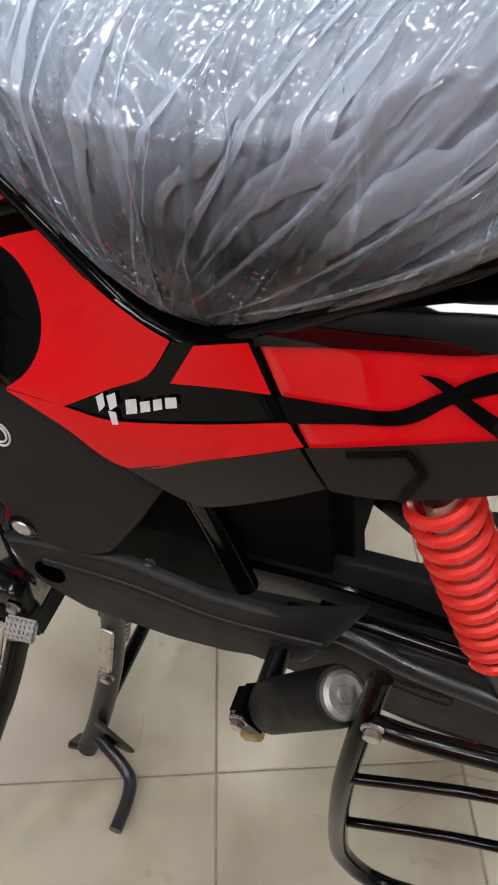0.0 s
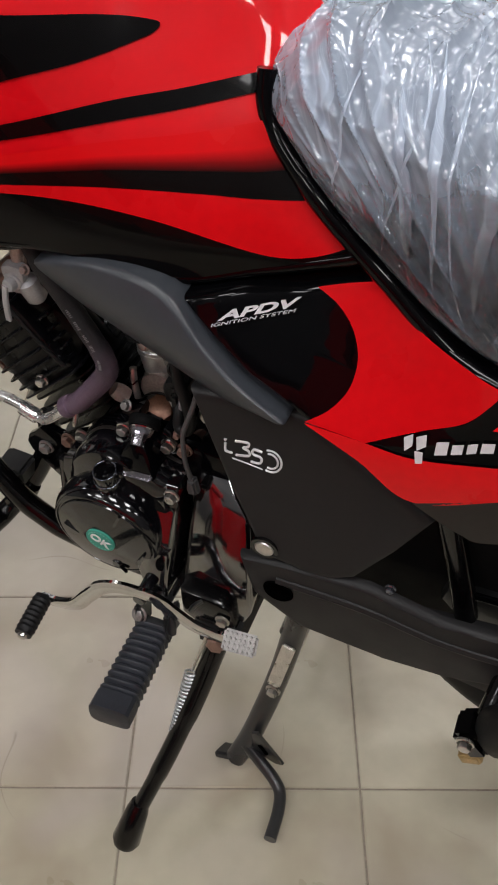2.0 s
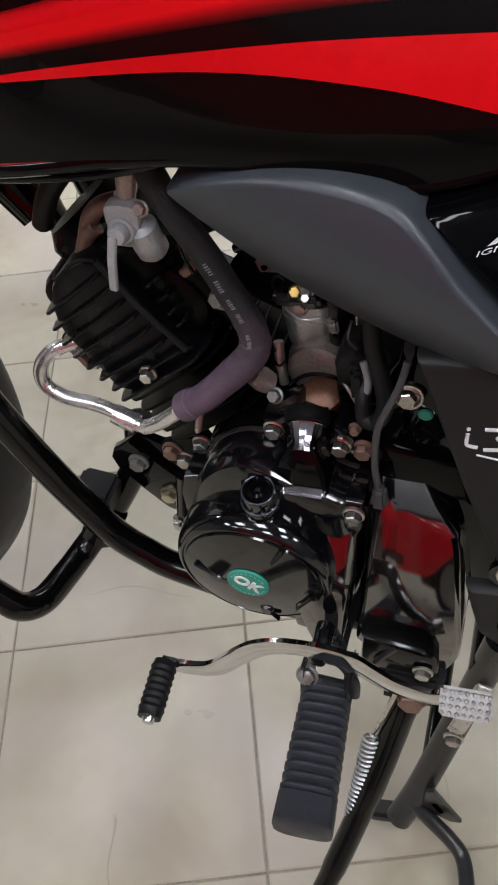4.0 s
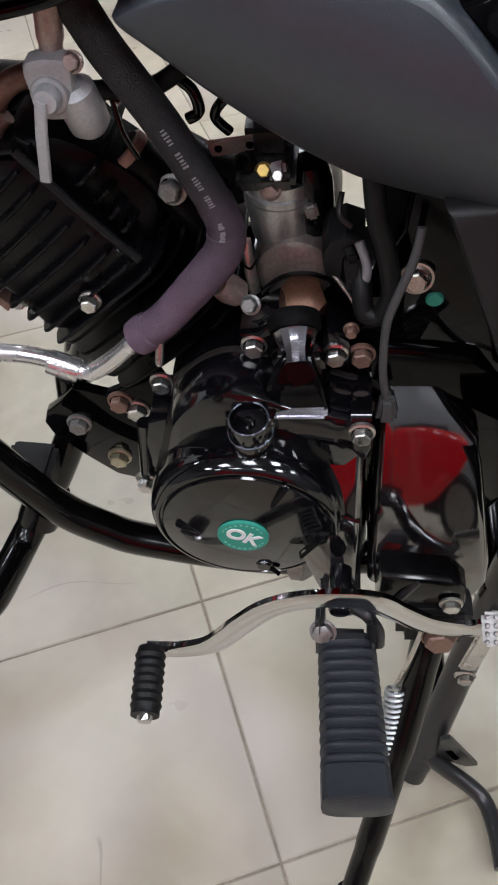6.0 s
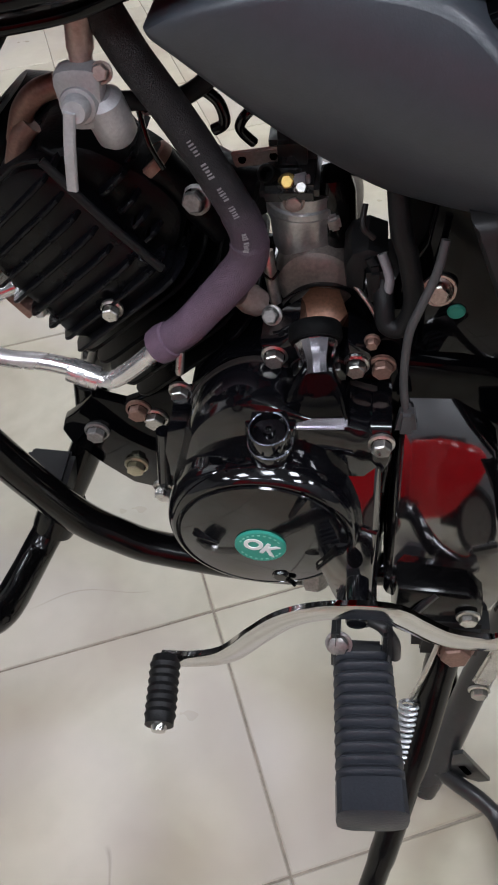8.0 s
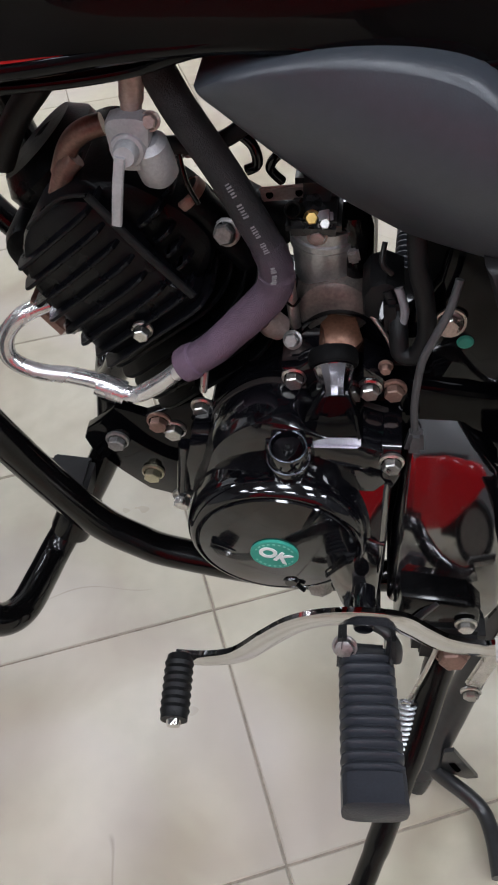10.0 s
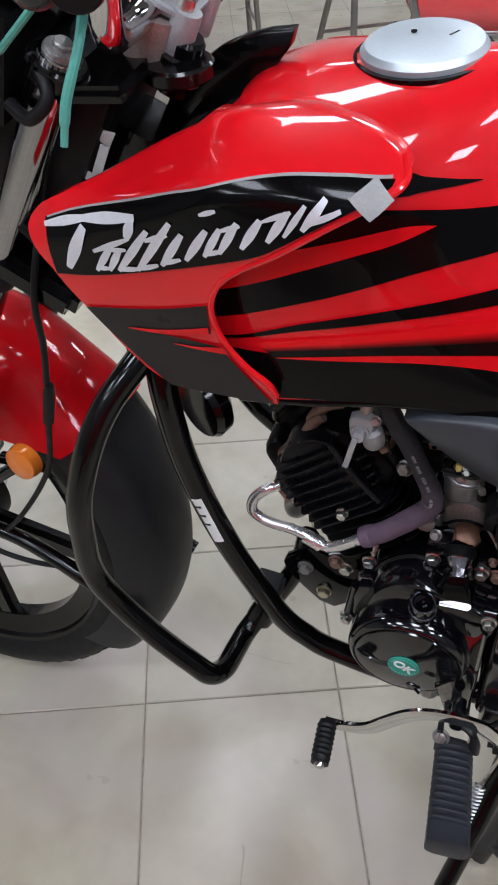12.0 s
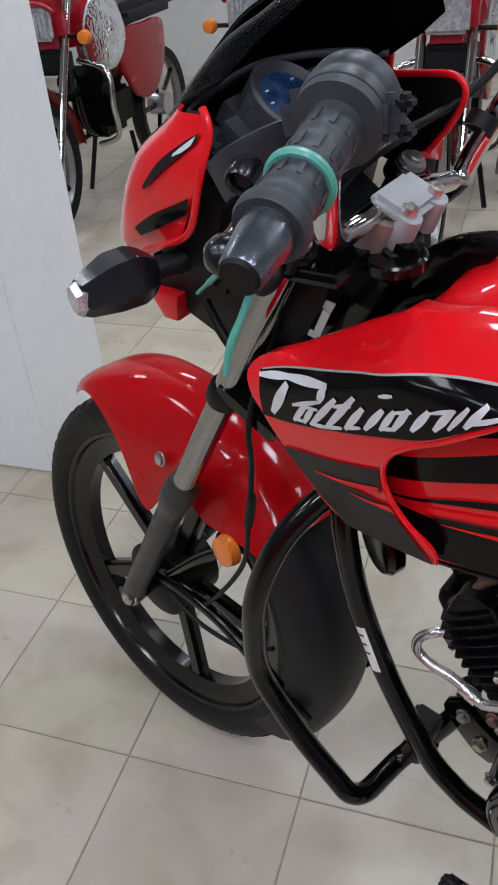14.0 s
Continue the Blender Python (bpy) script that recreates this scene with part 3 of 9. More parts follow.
# faces of the bodywork on the left side: how far out they lie
TANK_TOP = [(-0.25, 0.79), (-0.22, 0.838), (-0.19, 0.874), (-0.15, 0.916), (-0.10, 0.9510), (-0.05, 0.9660), (0.02, 0.9680), (0.06, 0.9650), (0.10, 0.9605), (0.147, 0.952), (0.187, 0.930), (0.215, 0.89), (0.225, 0.86)]
TANK_LOW = [(-0.25, 0.772), (-0.239, 0.768), (-0.163, 0.745), (-0.098, 0.728), (-0.075, 0.727), (-0.03, 0.737), (0.016, 0.746), (0.063, 0.743), (0.115, 0.739), (0.225, 0.735)]
TANK_BASE = [(-0.25, 0.084), (-0.168, 0.090), (-0.07, 0.104), (0.02, 0.116), (0.10, 0.128), (0.17, 0.132), (0.225, 0.12)]
TANK_MID = [(-0.25, 0.03), (-0.20, 0.034), (-0.149, 0.034), (-0.07, 0.056), (0.02, 0.101), (0.10, 0.124), (0.17, 0.124), (0.225, 0.09)]


def tank_v(u, w):
    """Side of the tank: leaning in from its base, then rounding over to the crown."""
    b, m, top = lerp(u, TANK_BASE), lerp(u, TANK_MID), lerp(u, TANK_TOP)
    wm = min(0.88, top - 0.035)
    if w <= wm:
        return b + (m - b) * (max(0.0, w - 0.75) / (wm - 0.75)) ** 1.6
    x = min(1.0, (w - wm) / (top - wm))
    p = min(0.75, 1.6 * (b - m) / (wm - 0.75) * (top - wm) / m)
    return m * (1 - p * x) * max(0.0, 1 - x ** 2.4) ** 0.5


def rail_v(u):
    return lerp(u, [(-0.85, 0.08), (-0.74, 0.115), (-0.6, 0.132), (-0.45, 0.134), (-0.397, 0.131), (-0.35, 0.121), (-0.30, 0.106), (-0.246, 0.088), (-0.20, 0.073), (-0.15, 0.040), (-0.13, 0.03)])


def shroud_top(u):
    return lerp(u, [(0.03, 0.938), (0.05, 0.950), (0.075, 0.957), (0.105, 0.961), (0.13, 0.961), (0.163, 0.956), (0.187, 0.945), (0.215, 0.933), (0.268, 0.908), (0.31, 0.885)])


def shroud_v(u, w):
    base = lerp(u, [(0.02, 0.152), (0.10, 0.156), (0.20, 0.155), (0.31, 0.145)]) - 1.1 * max(0.0, 0.86 - w) ** 2 - 0.6 * max(0, w - 0.88) ** 2
    d = (shroud_top(u) - w) / 0.035
    roll = lerp(u, [(0.03, 0.03), (0.06, 0.05), (0.2, 0.05), (0.29, 0.012)])
    return base - (roll * (1 - d) ** 2 if d < 1 else 0)


def side_v(u, w):
    k = lerp(u, [(-0.80, 0.25), (-0.45, 0.2), (-0.36, 0.2), (-0.30, 0.38), (-0.25, 0.55), (-0.20, 0.58), (-0.13, 0.45), (-0.10, 0.4)])
    x = w - 0.645
    base = lerp(u, [(-0.80, 0.11), (-0.60, 0.138), (-0.45, 0.152), (-0.35, 0.150), (-0.26, 0.149), (-0.20, 0.145), (-0.13, 0.146), (-0.10, 0.142)])
    return base - k * 0.5 * (x + (x * x + 0.0004) ** 0.5) - 0.8 * max(0, 0.62 - w) ** 2


def matte_v(u, w):
    return 0.1456 - 0.005 * (u + 0.24) - 0.195 * (w - 0.54)


def fin_v(u, w):
    # a soft ridge runs from the front tip down to the rear
    d = ((w - 0.735) - (u - 0.02) * 0.374) * 0.937
    return 0.110 - 0.140 * u + 0.008 - 9 * d * d


def lower_v(u, w):
    return 0.161 - 1.5 * (w - 0.425) ** 2


# -- fuel tank, both sides in one skin
def tank():
    bm = bmesh.new()
    nu, nw = 60, 30
    grid = []
    for i in range(nu + 1):
        u = -0.25 + 0.475 * i / nu
        lo, hi = lerp(u, TANK_LOW), lerp(u, TANK_TOP)
        ring = []
        for k in range(nw + 1):
            s = 1 - (1 - k / nw) ** 1.7
            w = lo + (hi - lo) * s
            ring.append((u, tank_v(u, w) if k < nw else 0.0, w))
        full = ring + [(a, -b, c) for a, b, c in ring[-2::-1]]
        grid.append([bm.verts.new(p) for p in full])
    for A, Bq in zip(grid, grid[1:]):
        for k in range(len(A) - 1):
            bm.faces.new((A[k], A[k + 1], Bq[k + 1], Bq[k]))
    bm.faces.new(grid[0])
    bm.faces.new(grid[-1][::-1])
    t = part("fuel_tank", bm, RED, bike, "gloss red tank with black swept stripes", 60)
    return t


TANKO = tank()


def stripe(name, upper, lower, material, parent, vf=tank_v, off=0.0016, label="", **k):
    return part(name, band(bmesh.new(), upper, lower, vf, off, **k), material, parent, label, 80)


stripe("stripe", [(-0.080, 0.8875), (-0.0753, 0.8905), (-0.0408, 0.8955), (-0.005, 0.8990), (0.040, 0.9030), (0.09, 0.905), (0.205, 0.90)], [(-0.080, 0.8870), (-0.072, 0.8820), (-0.034, 0.871), (0.02, 0.861), (0.084, 0.841), (0.156, 0.818), (0.205, 0.802)], DECAL_BLACK, TANKO, label="black wedge sticker", rows=8, n=60)
stripe("stripe", [(-0.004, 0.9155), (0.03, 0.9210), (0.06, 0.9250), (0.205, 0.925)], [(-0.004, 0.9150), (0.03, 0.9130), (0.06, 0.9105), (0.205, 0.909)], DECAL_BLACK, TANKO)
stripe("stripe", [(0.020, 0.892), (0.046, 0.892), (0.10, 0.88), (0.14, 0.868), (0.20, 0.848)], [(0.020, 0.8915), (0.045, 0.881), (0.081, 0.87), (0.141, 0.848), (0.20, 0.826)], DECAL_RED, TANKO, off=0.0024)
stripe("stripe", [(-0.157, 0.866), (-0.102, 0.855), (-0.035, 0.845), (0.09, 0.820), (0.152, 0.801), (0.205, 0.788)], [(-0.159, 0.856), (-0.104, 0.844), (-0.036, 0.833), (0.093, 0.812), (0.152, 0.798), (0.205, 0.786)], DECAL_BLACK, TANKO)
FADE_LOW = [(-0.199, 0.793), (-0.118, 0.794), (-0.035, 0.794), (0.06, 0.790), (0.126, 0.783)]
stripe("stripe", [(-0.160, 0.840), (-0.108, 0.830), (-0.036, 0.822), (0.079, 0.806), (0.144, 0.795)], FADE_LOW, FADE, TANKO, label="sticker fading from red to black", rows=8, off=0.002)
stripe("stripe", FADE_LOW, [(-0.224, 0.767), (-0.169, 0.756), (-0.078, 0.775), (0.009, 0.785), (0.126, 0.7825)], DECAL_RED, TANKO, off=0.0024, rows=6, label="red spear sticker")
stripe("stripe", [(-0.222, 0.768), (-0.169, 0.760), (-0.078, 0.778), (0.009, 0.787), (0.126, 0.786), (0.2, 0.79)], [(-0.245, 0.7705), (-0.163, 0.7455), (-0.098, 0.7285), (-0.03, 0.7375), (0.063, 0.7435), (0.2, 0.737)], DECAL_BLACK, TANKO, label="black lower tank band", rows=6)
# pressed seam lip under the tank
for sgn in (1, -1):
    part("tank_lip", tube(bmesh.new(), [(u, sgn * (tank_v(u, 0) - 0.004), lerp(u, TANK_LOW) - 0.003) for u in (-0.245, -0.2, -0.15, -0.117, -0.08, -0.04, 0.0, 0.05, 0.1, 0.16)], 0.0055, 10), BLACKP, TANKO, "black pressed lip")
# the seam turns under the tank as a black skirt
SKIRT = [(-0.03, 0.7345), (0.0, 0.7375), (0.026, 0.7355), (0.055, 0.7265), (0.085, 0.7225), (0.12, 0.7205), (0.16, 0.7205), (0.20, 0.722)]
for sgn in (1, -1):
    rim = [(u, sgn * (tank_v(u, 0) - 0.006 - 0.7 * max(0.0, 0.742 - w)), w) for u, w in SKIRT]
    bm = bmesh.new()
    edge = spline(rim, 42)
    rows = [[bm.verts.new((p.x, p.y + sgn * k * (tank_v(p.x, 0) - 0.004 - abs(p.y)), p.z + k * (lerp(p.x, TANK_LOW) - p.z))) for k in (0.0, 0.35, 0.7, 1.0)] for p in edge]
    for A, Bq in zip(rows, rows[1:]):
        for k in range(3):
            bm.faces.new((A[k], A[k + 1], Bq[k + 1], Bq[k]))
    part("tank_skirt", bm, BLACKP, TANKO, "black skirt under the tank")
    part("tank_skirt_rim", tube(bmesh.new(), rim, 0.0034, 10, 42), BLACKP, TANKO)
# fuel cap
cap = part("fuel_cap", lathe(bmesh.new(), [(0, 0.006), (0.030, 0.0055), (0.041, 0.004), (0.0445, 0.0), (0.0445, -0.008), (0, -0.008)], (0.053, -0.004, 0.9665), (0.05, 0.02, 1), 48), CAPSILVER, TANKO, "round brushed silver fuel cap")
part("cap_ring", lathe(bmesh.new(), [(0.045, -0.006), (0.049, -0.006), (0.049, -0.001), (0.045, -0.001)], (0.053, -0.004, 0.9640), (0.05, 0.02, 1), 48, ring=True), BLACKM, TANKO)
bm = bmesh.new()
box(bm, (0.034, -0.012, 0.9730), (0.011, 0.0022, 0.001), 0.0004, pose(0, 0, 0, 0, 0, 60))
part("key_slot", bm, BLACKM, TANKO)
bm = bmesh.new()
lathe(bm, [(0, 0.0), (0.0022, 0.0), (0.0022, 0.001), (0, 0.001)], (0.062, -0.012, 0.9725), (0, 0, 1), 10)
part("pin_hole", bm, BLACKM, TANKO)
# centre plate in front of the cap
part("tank_nose_cover", lathe(bmesh.new(), [(0.0, 0.02), (0.035, 0.018), (0.055, 0.0), (0.06, -0.05), (0, -0.05)], (0.205, 0.0, 0.88), (0.5, 0, 0.85), 24), BLACKM, TANKO, "black plastic nose cover")


part("inner_cover", prism(bmesh.new(), [(0.275, 0.822), (0.24, 0.861), (0.217, 0.909), (0.192, 0.929), (0.165, 0.925), (0.145, 0.885), (0.19, 0.83)], -0.066, -0.058, 0.002), BLACKM, bike, "black centre cover between tank and steering head")
part("inner_cover", prism(bmesh.new(), [(0.27, 0.83), (0.264, 0.895), (0.248, 0.922), (0.226, 0.942), (0.206, 0.956), (0.187, 0.9645), (0.166, 0.970), (0.146, 0.9725), (0.150, 0.960), (0.17, 0.935), (0.185, 0.88), (0.2, 0.83)], -0.016, -0.004, 0.002), BLACKM, bike, "black crescent cover behind the steering head")
part("inner_cover", prism(bmesh.new(), [(0.262, 0.83), (0.252, 0.885), (0.222, 0.918), (0.18, 0.935), (0.16, 0.90), (0.19, 0.83)], -0.056, 0.030, 0.006), BLACKM, bike)


# -- tank shroud with the white lettering shapes
def shroud(sgn):
    bm = bmesh.new()
    rear = [(0.742, 0.124), (0.763, 0.126), (0.787, 0.148), (0.811, 0.161), (0.835, 0.166), (0.857, 0.160), (0.874, 0.142), (0.890, 0.115), (0.905, 0.093), (0.915, 0.078), (0.931, 0.046), (0.936, 0.039), (0.942, 0.039), (0.950, 0.052), (0.956, 0.075), (0.9605, 0.108)]
    front = [(0.742, 0.216), (0.750, 0.227), (0.772, 0.245), (0.800, 0.263), (0.843, 0.293), (0.885, 0.309), (0.896, 0.296), (0.908, 0.268), (0.933, 0.215), (0.945, 0.187), (0.956, 0.160), (0.9605, 0.122)]
    nw, nu = 56, 34
    grid = []
    for k in range(nw + 1):
        w = 0.742 + 0.2183 * k / nw
        a, b = lerp(w, rear), lerp(w, front)
        grid.append([bm.verts.new((a + (b - a) * i / nu, sgn * shroud_v(a + (b - a) * i / nu, w), w - (0.0 if sgn > 0 else 0.035))) for i in range(nu + 1)])
    for A, Bq in zip(grid, grid[1:]):
        for i in range(nu):
            bm.faces.new((A[i], A[i + 1], Bq[i + 1], Bq[i]))
    edge = [e for e in bm.edges if e.is_boundary]
    out = bmesh.ops.extrude_edge_only(bm, edges=edge)
    for g in out["geom"]:
        if isinstance(g, bmesh.types.BMVert):
            top = g.co.z > shroud_top(g.co.x) - 0.006
            g.co.y -= sgn * (0.02 if top else 0.004)
            if top:
                g.co.z -= 0.004
    return part("tank_shroud", bm, RED, bike, "red shroud panel with a black name band", 50)


SHROUD = shroud(1)
shroud(-1)
stripe("name_band", [(0.294, 0.888), (0.268, 0.897), (0.223, 0.911), (0.18, 0.925), (0.143, 0.936), (0.11, 0.941), (0.077, 0.941), (0.044, 0.9385)], [(0.291, 0.845), (0.257, 0.851), (0.212, 0.863), (0.157, 0.879), (0.127, 0.889), (0.105, 0.902), (0.072, 0.923), (0.045, 0.936)], DECAL_BLACK, SHROUD, shroud_v, rows=10, off=0.0022, n=60)
stripe("grey_edge_line", [(0.292, 0.8892), (0.268, 0.8982), (0.223, 0.9122), (0.18, 0.9262), (0.143, 0.9372), (0.11, 0.9422), (0.077, 0.9422), (0.046, 0.9402)], [(0.292, 0.888), (0.268, 0.897), (0.223, 0.911), (0.18, 0.925), (0.143, 0.936), (0.11, 0.941), (0.077, 0.941), (0.046, 0.939)], TAPE, SHROUD, shroud_v, off=0.0026, n=60)
stripe("grey_band", [(0.2735, 0.817), (0.208, 0.831), (0.168, 0.842)], [(0.2615, 0.801), (0.205, 0.808), (0.168, 0.815)], DECAL_GREY, SHROUD, shroud_v)
stripe("grey_band", [(0.2635, 0.8035), (0.205, 0.8055), (0.163, 0.8035)], [(0.2155, 0.7425), (0.165, 0.7425), (0.126, 0.7425)], DECAL_GREY, SHROUD, shroud_v, rows=8)
stripe("red_spear", [(0.238, 0.806), (0.204, 0.812), (0.169, 0.822)], [(0.238, 0.805), (0.204, 0.807), (0.169, 0.814)], DECAL_RED, SHROUD, shroud_v, off=0.0024)
stripe("red_spear", [(0.200, 0.799), (0.18, 0.800), (0.160, 0.804)], [(0.200, 0.798), (0.18, 0.797), (0.155, 0.797)], DECAL_RED, SHROUD, shroud_v, off=0.0024)
BEAD = [(0.124, 0.752), (0.130, 0.766), (0.148, 0.787), (0.161, 0.811), (0.166, 0.835), (0.160, 0.857), (0.142, 0.874), (0.115, 0.890), (0.078, 0.915), (0.046, 0.931), (0.038, 0.937), (0.042, 0.945)]
part("red_edge_bead", tube(bmesh.new(), [(a, shroud_v(a, b) - 0.001, b) for a, b in BEAD], 0.0026, 8, 72), RED, SHROUD)
# brand name: slanted silver strokes, no letters
BASE_LINE = [(0.072, 0.924), (0.09, 0.915), (0.115, 0.903), (0.151, 0.889), (0.184, 0.877), (0.218, 0.864), (0.247, 0.858), (0.295, 0.849)]
NAME = [((0.294, 0.884), (0.258, 0.895), 0.0, 0.008), ((0.262, 0.894), (0.214, 0.905), 0.0, 0.009), ((0.277, 0.854), (0.258, 0.890), 0.0, 0.013), ((0.216, 0.904), (0.222, 0.889), 0.0, 0.010), ((0.220, 0.889), (0.252, 0.873), 0.0, 0.006)]
for a0, da, hgt, wd in ((0.252, 0.016, 0.020, 0.0075), (0.241, 0.012, 0.018, 0.0075), (0.233, 0.028, 0.029, 0.0085), (0.217, 0.030, 0.030, 0.0085), (0.197, 0.018, 0.020, 0.0085), (0.178, 0.017, 0.019, 0.0085), (0.164, 0.013, 0.018, 0.0075), (0.153, 0.014, 0.019, 0.0080), (0.137, 0.014, 0.017, 0.0085), (0.119, 0.014, 0.016, 0.0085), (0.108, 0.014, 0.016, 0.0060), (0.096, 0.014, 0.014, 0.0085)):
    NAME += [((a0, lerp(a0, BASE_LINE)), (a0 - da, lerp(a0 - da, BASE_LINE) + hgt), 0, wd)]
# joining strokes along the foot and the head of the row
for a0, a1, up, wd in ((0.252, 0.240, 0.002, 0.005), (0.240, 0.224, 0.017, 0.005), (0.233, 0.215, 0.001, 0.0055), (0.208, 0.190, 0.022, 0.006), (0.217, 0.200, 0.001, 0.0055), (0.197, 0.182, 0.0015, 0.005), (0.164, 0.150, 0.0015, 0.005), (0.152, 0.137, 0.0165, 0.005), (0.122, 0.103, 0.0155, 0.005), (0.094, 0.072, 0.003, 0.006), (0.165, 0.153, 0.031, 0.005)):
    NAME += [((a0, lerp(a0, BASE_LINE) + up), (a1, lerp(a1, BASE_LINE) + up), 0, wd)]
for a, b, _, wd in NAME:
    d = Vector((b[0] - a[0], b[1] - a[1])).normalized()
    nrm = Vector((-d.y, d.x)) * wd * 0.38
    mid = ((a[0] + b[0]) / 2, (a[1] + b[1]) / 2)
    stripe("name_shape", [(a[0] + nrm.x * 0.5, a[1] + nrm.y * 0.5), (mid[0] + nrm.x, mid[1] + nrm.y), (b[0] + nrm.x * 0.6, b[1] + nrm.y * 0.6)], [(a[0] - nrm.x * 0.5, a[1] - nrm.y * 0.5), (mid[0] - nrm.x, mid[1] - nrm.y), (b[0] - nrm.x * 0.6, b[1] - nrm.y * 0.6)], DECAL_WHITE, SHROUD, shroud_v, off=0.0034, n=10, rows=1)
stripe("masking_tape", [(0.069, 0.933), (0.055, 0.941)], [(0.054, 0.922), (0.042, 0.931)], TAPE, SHROUD, shroud_v, off=0.004, n=8, label="scrap of pale tape on the shroud corner", smooth=False)

# -- side cover, tail panel
SIDE_OUT = [(-0.102, 0.719), (-0.15, 0.732), (-0.19, 0.736), (-0.246, 0.753), (-0.269, 0.743), (-0.284, 0.736), (-0.327, 0.724), (-0.356, 0.720), (-0.399, 0.732), (-0.41, 0.703), (-0.427, 0.669), (-0.446, 0.633), (-0.406, 0.612), (-0.363, 0.582), (-0.337, 0.582), (-0.281, 0.623), (-0.209, 0.650), (-0.159, 0.675), (-0.129, 0.698)]
SIDEP = part("side_cover", shell(bmesh.new(), SIDE_OUT, (-0.285, 0.685), side_v, 0.02, 0.006, sharp_outline=True), BLACKP, bike, "red and black side cover")
part("side_cover", shell(bmesh.new(), SIDE_OUT, (-0.285, 0.685), side_v, 0.02, 0.006, sharp_outline=True, sign=-1), BLACKP, bike)
stripe("red_field", [(-0.204, 0.7385), (-0.222, 0.7305), (-0.2345, 0.720), (-0.2415, 0.7075), (-0.2430, 0.695), (-0.2395, 0.680), (-0.228, 0.664), (-0.211, 0.6505)], [(-0.246, 0.7515), (-0.2479, 0.737), (-0.2498, 0.7224), (-0.2517, 0.7078), (-0.2536, 0.6932), (-0.2555, 0.6787), (-0.2574, 0.6641), (-0.259, 0.6495)], DECAL_RED, SIDEP, side_v, rows=8, n=64)
stripe("red_field", [(-0.246, 0.7515), (-0.269, 0.7415), (-0.284, 0.7345), (-0.325, 0.7225), (-0.346, 0.7185)], [(-0.259, 0.6495), (-0.278, 0.6605), (-0.298, 0.672), (-0.327, 0.689), (-0.346, 0.7175)], DECAL_RED, SIDEP, side_v, rows=8, n=60)
stripe("red_field", [(-0.363, 0.7205), (-0.38, 0.726), (-0.398, 0.731)], [(-0.344, 0.689), (-0.379, 0.696), (-0.411, 0.699)], DECAL_RED, SIDEP, side_v)
stripe("red_field", [(-0.211, 0.6495), (-0.259, 0.6495), (-0.297, 0.649), (-0.347, 0.660), (-0.412, 0.679), (-0.4225, 0.6805)], [(-0.211, 0.649), (-0.256, 0.632), (-0.301, 0.606), (-0.367, 0.636), (-0.426, 0.6635), (-0.4285, 0.6645)], DECAL_RED, SIDEP, side_v, rows=6)
stripe("grey_field", [(-0.300, 0.605), (-0.332, 0.6195), (-0.367, 0.6355), (-0.428, 0.664)], [(-0.302, 0.6035), (-0.337, 0.584), (-0.363, 0.584), (-0.4445, 0.6345)], DECAL_GREY, SIDEP, side_v, rows=6)
# emblem and brand shapes, plain
for pts in ([(-0.2865, 0.664), (-0.2925, 0.6685)], [(-0.295, 0.667), (-0.302, 0.671)], [(-0.2955, 0.6565), (-0.3015, 0.657)]):
    (a, b), (c, d) = pts
    stripe("emblem_shape", [(a, b), (c, d)], [(a - 0.002, b - 0.010), (c - 0.001, d - 0.009)], DECAL_WHITE, SIDEP, side_v, off=0.0024, n=6, rows=1, smooth=False)
for k, (a, w0) in enumerate([(-0.3095, 0.0085), (-0.3205, 0.0075), (-0.3305, 0.0065), (-0.3395, 0.0085)]):
    lo_w, h = 0.6575 + 0.0042 * k, (0.0105 if k == 0 else 0.0078)
    stripe("name_shape", [(a, lo_w + h), (a - w0, lo_w + h + 0.003)], [(a, lo_w), (a - w0, lo_w + 0.003)], DECAL_WHITE, SIDEP, side_v, off=0.0024, n=4, rows=1, smooth=False)
# readable lettering on the black corner
LET = Vector((-0.063, side_v(-0.193, 0.729) - side_v(-0.130, 0.712), 0.0165)).normalized()
LUP = Vector((0.0, side_v(-0.162, 0.729) - side_v(-0.162, 0.709), 0.020)).normalized()
words("APDV", 0.0088, facing((-0.1625, side_v(-0.1625, 0.7205) + 0.0035, 0.7205), LET, LUP) @ Matrix.Diagonal((2.55, 1, 1, 1)), DECAL_WHITE, SIDEP, "lettering", 0.4, weight=0.0003)
words("IGNITION SYSTEM", 0.0034, facing((-0.1610, side_v(-0.1610, 0.7150) + 0.0035, 0.7150), LET, LUP) @ Matrix.Diagonal((2.35, 1, 1, 1)), DECAL_WHITE, SIDEP, "lettering", 0.3)

TAIL_OUT = [(-0.401, 0.731), (-0.450, 0.737), (-0.531, 0.745), (-0.64, 0.775), (-0.78, 0.83), (-0.80, 0.80), (-0.72, 0.725), (-0.62, 0.675), (-0.544, 0.651), (-0.487, 0.635), (-0.448, 0.632), (-0.429, 0.668), (-0.4125, 0.702)]
TAILP = part("tail_panel", shell(bmesh.new(), TAIL_OUT, (-0.54, 0.70), side_v, 0.02, 0.005, sharp_outline=True), RED, bike, "red tail panel with black slash graphics")
part("tail_panel", shell(bmesh.new(), TAIL_OUT, (-0.54, 0.70), side_v, 0.02, 0.005, sharp_outline=True, sign=-1), RED, bike)
